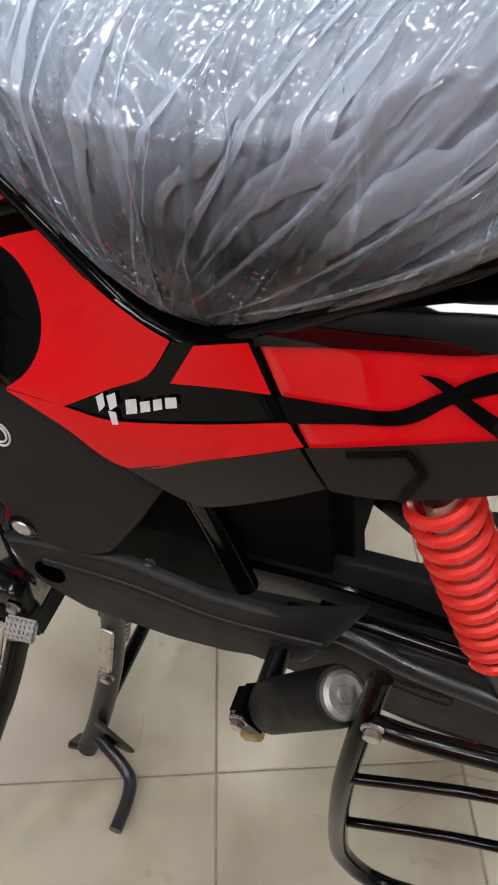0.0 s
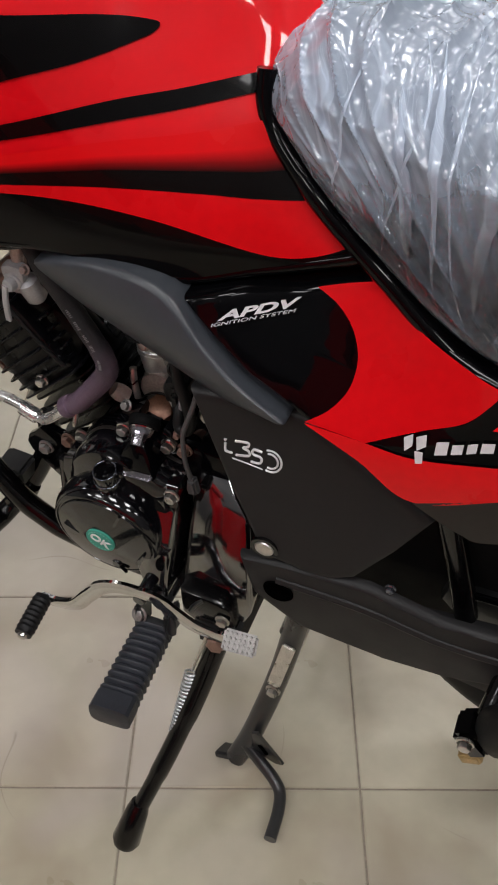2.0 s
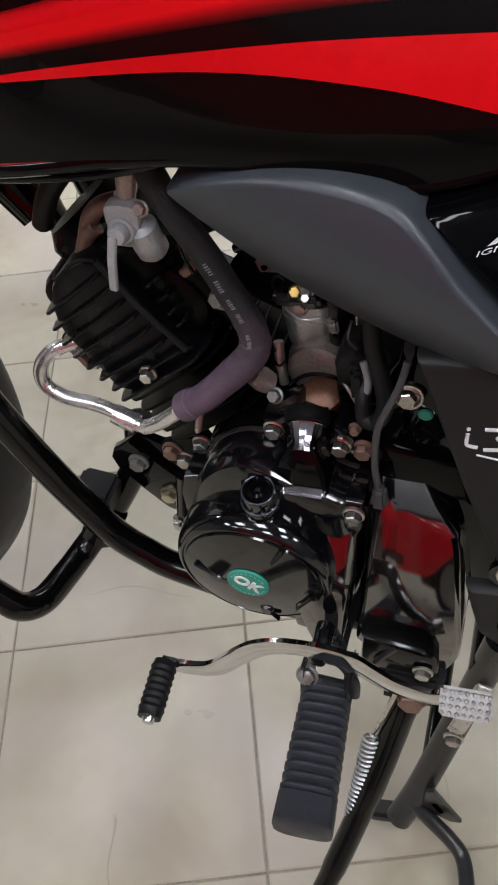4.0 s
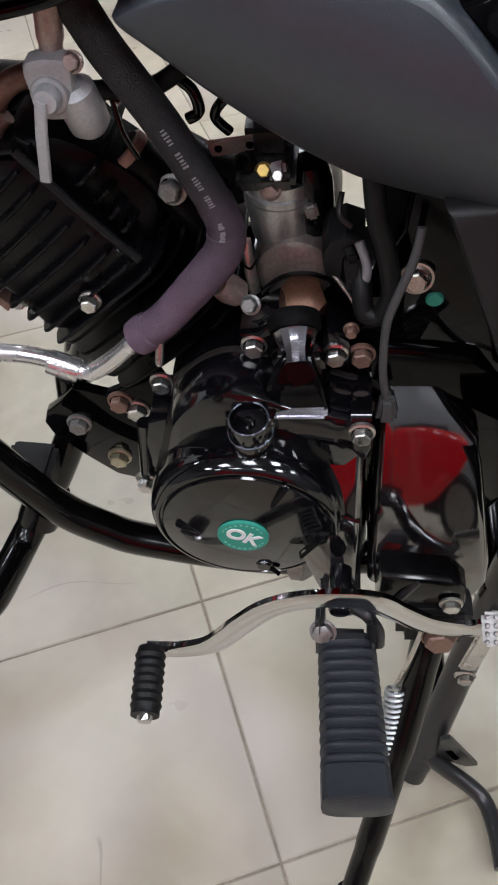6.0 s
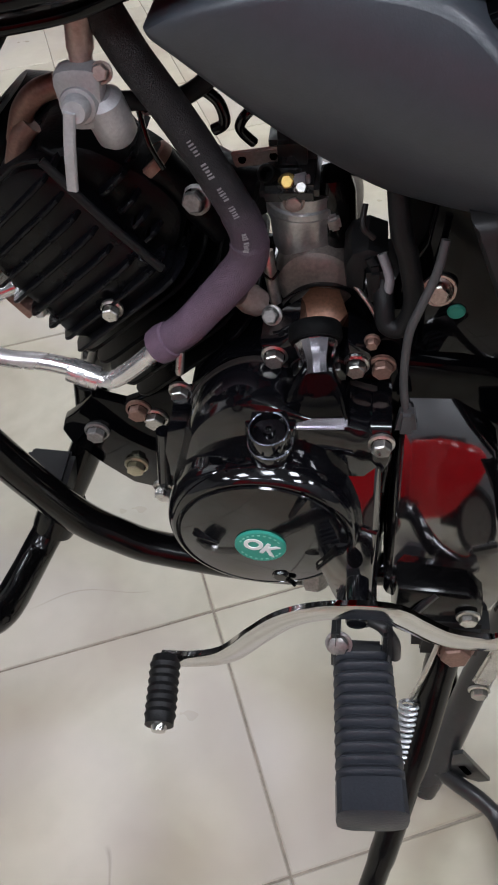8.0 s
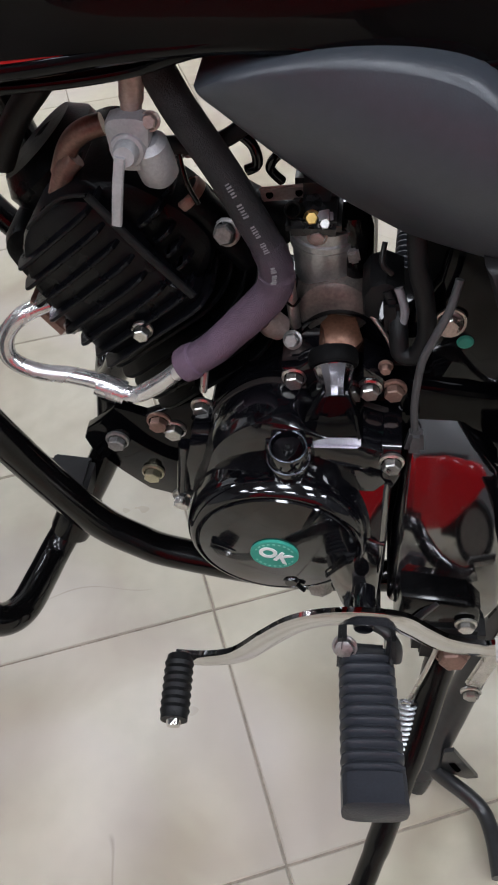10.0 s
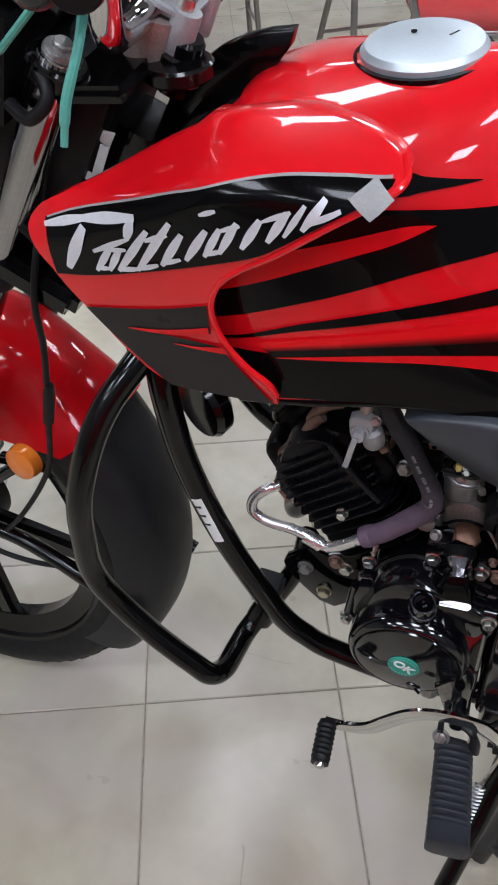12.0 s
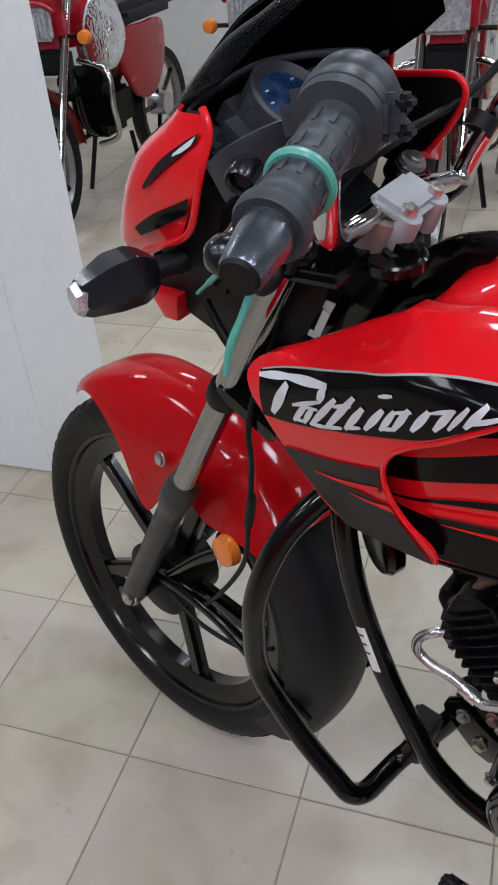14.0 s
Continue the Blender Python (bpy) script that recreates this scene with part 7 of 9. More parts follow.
part("spring_hook", tube(bmesh.new(), [(-0.094, 0.240, 0.217), (-0.091, 0.243, 0.205), (-0.094, 0.247, 0.195)], 0.0022, 8), BLACKM, SS)
part("stand_pivot", bolt(bmesh.new(), (-0.128, 0.175, 0.335), (0, 1, 0.2), 0.010, 0.012), COPPER, SS)
bm = bmesh.new()
box(bm, (-0.125, 0.135, 0.335), (0.05, 0.08, 0.04), 0.006)
part("stand_bracket", bm, MATTE, SS)

CS = new("centre_stand")
CS.parent = bike
for sgn in (1, -1):
    drop = 0.013 * sgn
    part("stand_leg", tube(bmesh.new(), [(-0.190, sgn * 0.100, 0.31), (-0.170, sgn * 0.118, 0.19), (-0.145, sgn * 0.155, 0.085), (-0.128, sgn * 0.178, 0.025 + drop)], 0.0135, 14), SATIN, CS, "black centre stand leg")
    bm = bmesh.new()
    box(bm, (-0.116, sgn * 0.172, 0.018 + drop), (0.034, 0.026, 0.010), 0.003, pose(0, 0, 0, 30 * sgn, 25, 0))
    part("stand_pad", bm, SATIN, CS)
part("cross_tube", tube(bmesh.new(), [(-0.182, 0.11, 0.27), (-0.182, -0.11, 0.27)], 0.014, 14), BLACKM, CS)
part("cross_tube", tube(bmesh.new(), [(-0.150, 0.14, 0.10), (-0.150, -0.14, 0.10)], 0.009, 12), BLACKM, CS)
part("tread_arm", tube(bmesh.new(), [(-0.138, 0.168, 0.070), (-0.160, 0.176, 0.052), (-0.182, 0.186, 0.040), (-0.196, 0.198, 0.034), (-0.203, 0.222, 0.036), (-0.206, 0.256, 0.040)], 0.0078, 14, 48), SATIN, CS, "bent tread bar")
part("gusset", prism(bmesh.new(), [(-0.150, 0.110), (-0.158, 0.116), (-0.190, 0.048), (-0.180, 0.043), (-0.150, 0.062)], 0.166, 0.170, 0.001), SATIN, CS, "slotted stand gusset")
part("gusset_slot", tube(bmesh.new(), [(-0.1600, 0.1685, 0.084), (-0.1680, 0.1685, 0.066)], 0.0036, 10), UNLITBLACK, CS)
part("stand_bolt", bolt(bmesh.new(), (-0.167, 0.134, 0.172), r=0.007, h=0.008), STEEL, CS)
bm = bmesh.new()
box(bm, (-0.176, 0.128, 0.225), (0.016, 0.005, 0.085), 0.002, pose(0, 0, 0, 8, -12, 0))
part("stay_plate", bm, STEEL, CS, "bright steel stay")
part("stand_spring", coil(bmesh.new(), (-0.20, 0.08, 0.32), (-0.175, 0.10, 0.20), 0.008, 0.002, 14, 6, 12), STEEL, CS)

# -- crash guard round the front of the engine
CG = new("crash_guard")
CG.parent = bike
part("guard_hoop", tube(bmesh.new(), [(0.245, 0.06, 0.755), (0.252, 0.10, 0.745), (0.284, 0.15, 0.700), (0.306, 0.18, 0.630), (0.316, 0.186, 0.56), (0.314, 0.187, 0.49), (0.270, 0.186, 0.413), (0.225, 0.185, 0.362), (0.208, 0.182, 0.342), (0.198, 0.165, 0.330), (0.196, 0.13, 0.318), (0.192, 0.10, 0.315), (0.172, 0.072, 0.34), (0.150, 0.055, 0.378), (0.138, 0.047, 0.405), (0.130, 0.042, 0.45)], 0.0128, 18, 130), BLACKM, CG, "gloss black tubular crash guard")
part("guard_hoop", tube(bmesh.new(), [(0.245, -0.06, 0.755), (0.252, -0.10, 0.745), (0.284, -0.15, 0.700), (0.306, -0.18, 0.630), (0.314, -0.187, 0.49), (0.270, -0.186, 0.413), (0.208, -0.182, 0.342), (0.192, -0.10, 0.315), (0.152, -0.075, 0.40), (0.12, -0.068, 0.53)], 0.0135, 14, 90), BLACKM, CG)
part("cradle_tube", tube(bmesh.new(), [(0.245, 0.10, 0.745), (0.238, 0.115, 0.700), (0.226, 0.116, 0.610), (0.193, 0.116, 0.500), (0.145, 0.116, 0.397), (0.110, 0.115, 0.359), (0.078, 0.114, 0.342), (-0.006, 0.112, 0.321), (-0.10, 0.11, 0.325)], 0.0128, 18, 90), BLACKM, CG)
part("cradle_tube", tube(bmesh.new(), [(0.245, -0.10, 0.745), (0.226, -0.116, 0.610), (0.193, -0.116, 0.500), (0.145, -0.116, 0.402), (0.078, -0.114, 0.350), (-0.10, -0.11, 0.325)], 0.0128, 12, 60), BLACKM, CG)
part("sleeve", lathe(bmesh.new(), [(0, 0), (0.0165, 0), (0.017, 0.004), (0.017, 0.03), (0.0165, 0.034), (0, 0.034)], (0.182, 0.086, 0.322), (-0.42, -0.4, 0.82), 20), BLACKM, CG)
bm = bmesh.new()
box(bm, (0.170, 0.078, 0.383), (0.036, 0.034, 0.026), 0.004, pose(0, 0, 0, 0, -6, 0))
part("guard_bracket", bm, MATTE, CG, "black clamp bracket")
bm = bmesh.new()
box(bm, (0.250, 0.085, 0.735), (0.05, 0.05, 0.04), 0.008)
part("guard_bracket", bm, BLACKM, CG)
la, lb = Vector((0.2178, 0.116, 0.583)), Vector((0.1995, 0.116, 0.522))
lx = (lb - la).normalized()
ly = (Vector((0.45, 0.85, 0.2)) - lx * Vector((0.45, 0.85, 0.2)).dot(lx)).normalized()
lz = lx.cross(ly)


def wrap(name, material, s0, s1, a0, a1, r, label=""):
    """A patch of paper round the tube."""
    bm = bmesh.new()
    rows = [[bm.verts.new(la.lerp(lb, s) + r * (math.cos(radians(a)) * ly + math.sin(radians(a)) * lz)) for a in (a0 + (a1 - a0) * k / 10 for k in range(11))] for s in (s0, s1)]
    for k in range(10):
        bm.faces.new((rows[0][k], rows[0][k + 1], rows[1][k + 1], rows[1][k]))
    part(name, bm, material, CG, label)


wrap("paper_label", WHITE, 0.0, 1.0, -50, 50, 0.0133, "white printed label with grey bars")
for k in range(3):
    wrap("label_bar", DECAL_GREY, 0.15 + 0.2 * k, 0.2 + 0.2 * k, -32, 28, 0.0136)


# -- wheels
def wheel(name, centre, steer, camber, label, spokes=5, R=0.305):
    root = new(name)
    root.parent = bike
    root.matrix_basis = pose(*centre, camber, 0, steer)
    ax = (0, 1, 0)
    tyre = [(R - 0.060, -0.026), (R - 0.050, -0.034), (R - 0.030, -0.0385), (R - 0.014, -0.033), (R - 0.004, -0.019), (R, 0.0), (R - 0.004, 0.019), (R - 0.014, 0.033), (R - 0.030, 0.0385), (R - 0.050, 0.034), (R - 0.060, 0.026)]
    pr_ = [(q.x, q.y) for q in spline([(a, b, 0) for a, b in tyre], 40)]
    T = part("tyre", lathe(bmesh.new(), pr_, (0, 0, 0), ax, 96), RUBBER, root, "black rubber tyre with treaded crown")
    bm = bmesh.new()
    for i in range(64):
        a = 2 * math.pi * i / 64
        for s in (-1, 1):
            r_ = R - 0.0095
            m_ = pose(0, 0, 0, 0, math.degrees(a) + 0, 0)
            box(bm, m_ @ Vector((r_ + 0.0015 , s * 0.021, 0)), (0.008, 0.015, 0.014), 0.0015, m_ @ pose(0, 0, 0, 0, 0, s * 30) @ pose(0, 0, 0, 12 * s, 0, 0))
    tagged(part("tread_blocks", bm, RUBBER, root), kind="stuff")
    part("rim", lathe(bmesh.new(), [(R - 0.062, -0.028), (R - 0.054, -0.030), (R - 0.052, -0.026), (R - 0.066, -0.022), (R - 0.080, -0.018), (R - 0.094, -0.012), (R - 0.094, 0.012), (R - 0.080, 0.018), (R - 0.066, 0.022), (R - 0.052, 0.026), (R - 0.054, 0.030), (R - 0.062, 0.028), (R - 0.072, 0.012), (R - 0.072, -0.012)], (0, 0, 0), ax, 96, ring=True), BLACKM, root, "black alloy rim")
    part("hub", lathe(bmesh.new(), [(0, -0.045), (0.05, -0.045), (0.058, -0.04), (0.06, 0.03), (0.064, 0.033), (0.064, 0.040), (0.055, 0.044), (0.03, 0.048), (0.012, 0.05), (0, 0.05)], (0, 0, 0), ax, 48), ENGINE_ROUGH, root, "black drum brake hub")
    for i in range(spokes):
        a = 360 / spokes * i + 102
        bm = bmesh.new()
        box(bm, (0.5 * (0.05 + R - 0.072), 0, 0), (R - 0.072 - 0.05, 0.022, 0.026), 0.006)
        for v in bm.verts:
            f = (v.co.x - 0.05) / (R - 0.122)
            v.co.z *= 1.35 - 0.65 * math.sin(min(max(f, 0), 1) * math.pi)
        bmesh.ops.transform(bm, matrix=pose(0, 0, 0, 0, a, 0), verts=bm.verts)
        part("spoke", bm, BLACKM, root, "")
    part("axle_nut", bolt(bmesh.new(), (0, 0.092, 0), (0, 1, 0), 0.011, 0.012), STEEL, root)
    return root


FWC = (0.0, 0.0, 0.0)
FRONT = pose(0.661, 0.012, 0.306, 8.8, 0, -4)
wheel("front_wheel", (0.661, 0.012, 0.306), -4, 8.8, "")
wheel("rear_wheel", (-0.56, 0.0, 0.345), 0, 0, "")


# -- front mudguard: red blade over the tyre with a black rear flap
def blade(name, r, a0, a1, prof, material, label, parent, n=48, flare=None, thick=0.003):
    bm = bmesh.new()
    grid = []
    for i in range(n + 1):
        a = radians(a0 + (a1 - a0) * i / n)
        f = i / n
        rr = r(f) if callable(r) else r
        hw = prof(f)
        row = []
        for k in range(17):
            q = -1 + k / 8
            x = abs(q)
            drop = hw[1] * (x ** 2.6)
            row.append(bm.verts.new((FWC[0] + (rr - drop) * math.cos(a), hw[0] * math.sin(q * 1.35) / math.sin(1.35), FWC[2] + (rr - drop) * math.sin(a))))
        grid.append(row)
    for A, Bq in zip(grid, grid[1:]):
        for k in range(16):
            bm.faces.new((A[k], A[k + 1], Bq[k + 1], Bq[k]))
    ret = bmesh.ops.solidify(bm, geom=list(bm.faces), thickness=thick)
    return part(name, bm, material, parent, label, 50)


FF = new("front_mudguard")
FF.parent = bike
FF.matrix_basis = FRONT
blade("blade", lambda f: 0.337 + 0.05 * math.sin(min(1.0, f * 1.25) * math.pi / 2), 60, 140, lambda f: (0.036 + 0.044 * math.sin(min(1, f * 2.2) * math.pi / 2) ** 0.8, lerp(f, [(0, 0.02), (0.22, 0.035), (0.34, 0.09), (0.50, 0.185), (0.57, 0.19), (0.66, 0.125), (0.85, 0.105), (1.0, 0.05)])), RED, "gloss red front mudguard", FF, 60)
blade("flap", lambda f: 0.376 - 0.046 * f * f, 139, 206, lambda f: (0.078 - 0.010 * f, 0.05 + 0.02 * f), FLAP, "black plastic rear flap", FF, 40)
part("mudguard_bolt", bolt(bmesh.new(), (-0.085, 0.078, 0.285), (0.1, 1, 0.1), 0.008, 0.006), STEEL, FF)
for sgn in (1, -1):
    part("reflector", lathe(bmesh.new(), [(0, 0.012), (0.012, 0.0115), (0.020, 0.008), (0.022, 0.0), (0.022, -0.006), (0, -0.006)], (-0.21, sgn * 0.084, 0.203), (0.1, sgn, 0.0), 32), AMBER, FF, "round amber reflector")
    part("stay", tube(bmesh.new(), [(-0.06, sgn * 0.06, 0.06), (-0.14, sgn * 0.07, 0.14), (-0.20, sgn * 0.072, 0.19)], 0.008, 10), BLACKM, FF)
    part("stay", tube(bmesh.new(), [(-0.04, sgn * 0.062, 0.05), (-0.18, sgn * 0.068, 0.045), (-0.34, sgn * 0.072, -0.03)], 0.010, 10), BLACKM, FF)

# -- fork
FK = new("front_fork")
FK.parent = bike
FTOP, FBOT = Vector((0.283, 0.090, 0.984)), Vector((0.674, 0.094, 0.318))
fd = (FTOP - FBOT).normalized()
for sgn in (1, -1):
    t_, b_ = Vector((FTOP.x, sgn * FTOP.y, FTOP.z)), Vector((FBOT.x, sgn * FBOT.y, FBOT.z))
    part("stanchion", tube(bmesh.new(), [b_ + fd * 0.30, t_], 0.0155, 24), DARKCHROME, FK, "chrome fork stanchion")
    part("slider", lathe(bmesh.new(), [(0, -0.03), (0.012, -0.03), (0.0165, -0.015), (0.0178, 0.05), (0.0185, 0.29), (0.0205, 0.305), (0.0230, 0.318), (0.0230, 0.345), (0.0205, 0.352), (0.0205, 0.360), (0.0170, 0.366), (0, 0.37)], b_, fd, 28), FORKGREY, FK, "dark grey fork slider with dust seal")
    part("axle_boss", lathe(bmesh.new(), [(0, -0.03), (0.02, -0.03), (0.02, 0.012), (0, 0.012)], b_, (0, sgn, 0), 20), BLACKM, FK)
    part("clamp_ring", lathe(bmesh.new(), [(0.0155, -0.011), (0.0185, -0.011), (0.0195, -0.008), (0.0195, 0.008), (0.0185, 0.011), (0.0155, 0.011)], b_ + fd * 0.555, fd, 28, ring=True), RUBBER, FK)
    part("top_bolt", lathe(bmesh.new(), [(0, 0.009), (0.0062, 0.009), (0.0074, 0.0075), (0.0074, 0.0045), (0.0122, 0.004), (0.0132, 0.002), (0.0132, -0.001), (0.0155, -0.0015), (0.0155, -0.006), (0, -0.006)], t_, fd, 28), DULLALU, FK, "stepped zinc fork top bolt")
    part("yoke_ear", lathe(bmesh.new(), [(0, -0.004), (0.0195, -0.004), (0.0215, -0.006), (0.0215, -0.018), (0.0195, -0.020), (0, -0.020)], t_, fd, 28), BLACKM, FK)
bm = bmesh.new()
box(bm, (0.262, 0.0, 0.962), (0.06, 0.215, 0.012), 0.005, pose(0, 0, 0, 0, 4, 0))
lathe(bm, [(0, -0.006), (0.024, -0.006), (0.026, -0.004), (0.026, 0.004), (0.024, 0.006), (0, 0.006)], (0.218, 0.045, 0.960), (0, 0, 1), 28)
part("top_yoke", bm, BLACKM, FK, "black top yoke")
bm = bmesh.new()
box(bm, FBOT + fd * 0.57 + Vector((-0.03, -0.088, -0.015)), (0.09, 0.21, 0.03), 0.008, pose(0, 0, 0, 0, -29, 0))
part("lower_yoke", bm, BLACKM, FK)
part("brake_cable", tube(bmesh.new(), [(0.33, 0.06, 0.90), (0.345, 0.11, 0.80), (0.36, 0.105, 0.72), (0.385, 0.10, 0.62), (0.42, 0.09, 0.52), (0.50, 0.085, 0.40), (0.56, 0.075, 0.345), (0.62, 0.07, 0.36)], 0.0033, 10, 60), RUBBER, FK, "black cable to the drum")
part("brake_cable", tube(bmesh.new(), [(0.40, 0.08, 0.36), (0.46, 0.085, 0.325), (0.54, 0.085, 0.325), (0.60, 0.08, 0.35)], 0.0035, 10, 40), RUBBER, FK)
part("cable_boot", lathe(bmesh.new(), [(0, 0), (0.0055, 0), (0.006, 0.05), (0.004, 0.06), (0, 0.06)], (0.385, 0.1, 0.62), (-0.3, 0.06, 0.95), 14), RUBBER, FK)

# -- handlebar, grip, controls
HB = new("handlebar")
HB.parent = bike
BAR = [(0.126, 0.315, 1.107), (0.150, 0.212, 1.129), (0.172, 0.178, 1.122), (0.205, 0.150, 1.075), (0.228, 0.120, 1.012), (0.238, 0.075, 0.997), (0.238, 0.0, 0.995)]
part("bar", tube(bmesh.new(), BAR + [(0.242, -0.075, 0.975), (0.249, -0.115, 0.962), (0.240, -0.13, 0.989), (0.218, -0.142, 1.03), (0.198, -0.165, 1.058), (0.180, -0.20, 1.082), (0.150, -0.26, 1.09), (0.126, -0.315, 1.085)], 0.0108, 18, 140), CHROME, HB, "bent chrome handlebar")
ge, gi = Vector((0.1265, 0.311, 1.1085)), Vector((0.1490, 0.214, 1.1285))
gdir = (gi - ge).normalized()
GL_ = (gi - ge).length
part("bar_end", lathe(bmesh.new(), [(0, -0.020), (0.0104, -0.020), (0.0113, -0.018), (0.0140, 0.006), (0.0146, 0.014), (0, 0.014)], ge, gdir, 36), BAREND, HB, "tapered satin metal bar end weight")
part("bar_end_cap", lathe(bmesh.new(), [(0, -0.0225), (0.0092, -0.0225), (0.0104, -0.021), (0.0104, -0.018), (0, -0.018)], ge, gdir, 36), RUBBER, HB)
prof = [(0.011, 0.012), (0.0185, 0.012), (0.0198, 0.015), (0.0198, 0.020), (0.0160, 0.023)]
for i in range(28):
    prof.append((0.0150 + (0.0008 if i % 4 in (1, 2) else 0.0), 0.025 + i * (GL_ - 0.030) / 27))
prof += [(0.0160, GL_), (0.0250, GL_ + 0.002), (0.0258, GL_ + 0.008), (0.02, GL_ + 0.01), (0, GL_ + 0.01)]
part("grip", lathe(bmesh.new(), prof, ge, gdir, 40), GREYRUB, HB, "ribbed grey-black rubber grip")
for ring in range(3):
    for i in range(10):
        a = 2 * math.pi * i / 10
        bm = bmesh.new()
        x = gdir.orthogonal().normalized()
        y = gdir.cross(x)
        c_ = ge + gdir * (0.045 + 0.022 * ring) + 0.0159 * (math.cos(a) * x + math.sin(a) * y)
        rot = Matrix((math.cos(a) * x + math.sin(a) * y, -math.sin(a) * x + math.cos(a) * y, gdir)).transposed().to_4x4()
        box(bm, c_, (0.0008, 0.003, 0.012), 0.0003, rot)
        part("grip_ridge", bm, GREYRUB, HB)
part("switch_housing", lathe(bmesh.new(), [(0, 0), (0.0215, 0), (0.0262, 0.003), (0.0270, 0.008), (0.0262, 0.010), (0.0262, 0.013), (0.0272, 0.015), (0.0262, 0.026), (0.0225, 0.033), (0, 0.033)], gi + gdir * 0.006, gdir, 40), DASHGREY, HB, "dark grey switch housing")
bm = bmesh.new()
box(bm, gi + gdir * 0.026 + Vector((0.020, 0.006, -0.006)), (0.034, 0.036, 0.030), 0.007, pose(0, 0, 0, 15, 10, 25))
part("switch_box", bm, DASHGREY, HB)
bm = bmesh.new()
box(bm, gi + gdir * 0.020 + Vector((-0.026, 0.0, -0.002)), (0.014, 0.020, 0.024), 0.005, pose(0, 0, 0, 12, 0, 12))
part("switch_box", bm, DASHGREY, HB)
for k in range(2):
    bm = bmesh.new()
    box(bm, gi + gdir * 0.022 + Vector((-0.036, 0.002, 0.006 - 0.015 * k)), (0.010, 0.011, 0.009), 0.003)
    part("switch_button", bm, DASHBLACK, HB)
part("clutch_lever", tube(bmesh.new(), [(0.185, 0.172, 1.116), (0.184, 0.205, 1.110), (0.175, 0.245, 1.104), (0.163, 0.280, 1.100), (0.154, 0.303, 1.099)], [0.0075, 0.0065, 0.006, 0.0055, 0.006], 12), DASHBLACK, HB, "black clutch lever")
part("lever_ball", lathe(bmesh.new(), [(0, -0.0108), (0.0054, -0.0094), (0.0094, -0.0054), (0.0108, 0), (0.0094, 0.0054), (0.0054, 0.0094), (0, 0.0108)], (0.151, 0.308, 1.0985), (-0.4, 0.9, -0.2), 20), DASHBLACK, HB)
part("lever_bracket", tube(bmesh.new(), [(0.165, 0.178, 1.122), (0.182, 0.175, 1.120), (0.196, 0.178, 1.116)], 0.013, 14), MATTE, HB)
# one cast cap holds the bar on two risers
bm = bmesh.new()
box(bm, (0.224, 0.018, 1.0005), (0.040, 0.058, 0.013), 0.005, pose(0, 0, 0, 0, -24, 0))
part("bar_clamp", bm, TAPALLOY, HB, "silver alloy handlebar clamp")
for sgn in (1, -1):
    v_ = 0.018 + sgn * 0.020
    part("clamp_bolt", lathe(bmesh.new(), [(0, 0.005), (0.0030, 0.005), (0.0034, 0.008), (0.0062, 0.008), (0.0066, 0.006), (0.0066, -0.004), (0, -0.004)], (0.211, v_, 0.9985), (-0.42, 0, 0.9), 18), STEEL, HB)
    part("clamp_boss", lathe(bmesh.new(), [(0, 0.0), (0.0100, 0.0), (0.0105, -0.002), (0.0105, -0.030), (0, -0.030)], (0.2085, v_, 0.9970), (-0.42, 0, 0.9), 20), TAPALLOY, HB)
    part("riser", lathe(bmesh.new(), [(0, 0), (0.017, 0), (0.0165, 0.036), (0, 0.036)], (0.246, v_, 0.962), (-0.4, 0, 0.9), 20), CASTPINK, HB, "tan cast riser")
part("ignition_barrel", lathe(bmesh.new(), [(0, 0.012), (0.012, 0.012), (0.0145, 0.009), (0.0145, 0.0), (0.018, -0.002), (0.018, -0.008), (0.0135, -0.01), (0.0135, -0.03), (0, -0.03)], (0.218, 0.034, 0.968), (-0.4, 0, 0.9), 24), BLACKM, HB, "black ignition barrel")
part("barrel_ring", lathe(bmesh.new(), [(0.0142, -0.012), (0.0185, -0.012), (0.0185, -0.016), (0.0142, -0.016)], (0.218, 0.034, 0.966), (-0.4, 0, 0.9), 24, ring=True), STEEL, HB)
for pts in ([(0.232, 0.125, 1.02), (0.262, 0.10, 1.00), (0.29, 0.04, 0.99), (0.30, -0.05, 1.0), (0.25, -0.16, 1.04), (0.215, -0.20, 1.085)], [(0.30, 0.06, 1.0), (0.29, -0.02, 1.015), (0.25, -0.13, 1.035), (0.22, -0.185, 1.08)]):
    part("control_cable", tube(bmesh.new(), pts, 0.004, 10, 50), RUBBER, HB)
part("cable_band", lathe(bmesh.new(), [(0.0112, 0), (0.0145, 0), (0.0145, 0.014), (0.0112, 0.014)], (0.2335, -0.118, 1.009), (-0.2, -0.6, 0.7), 18, ring=True), RUBBER, HB)
part("right_grip", tube(bmesh.new(), [(0.168, -0.228, 1.113), (0.126, -0.335, 1.104)], 0.019, 20), GREYRUB, HB)
bm = bmesh.new()
box(bm, (0.185, -0.205, 1.110), (0.05, 0.045, 0.05), 0.008)
part("right_switch", bm, MATTE, HB)
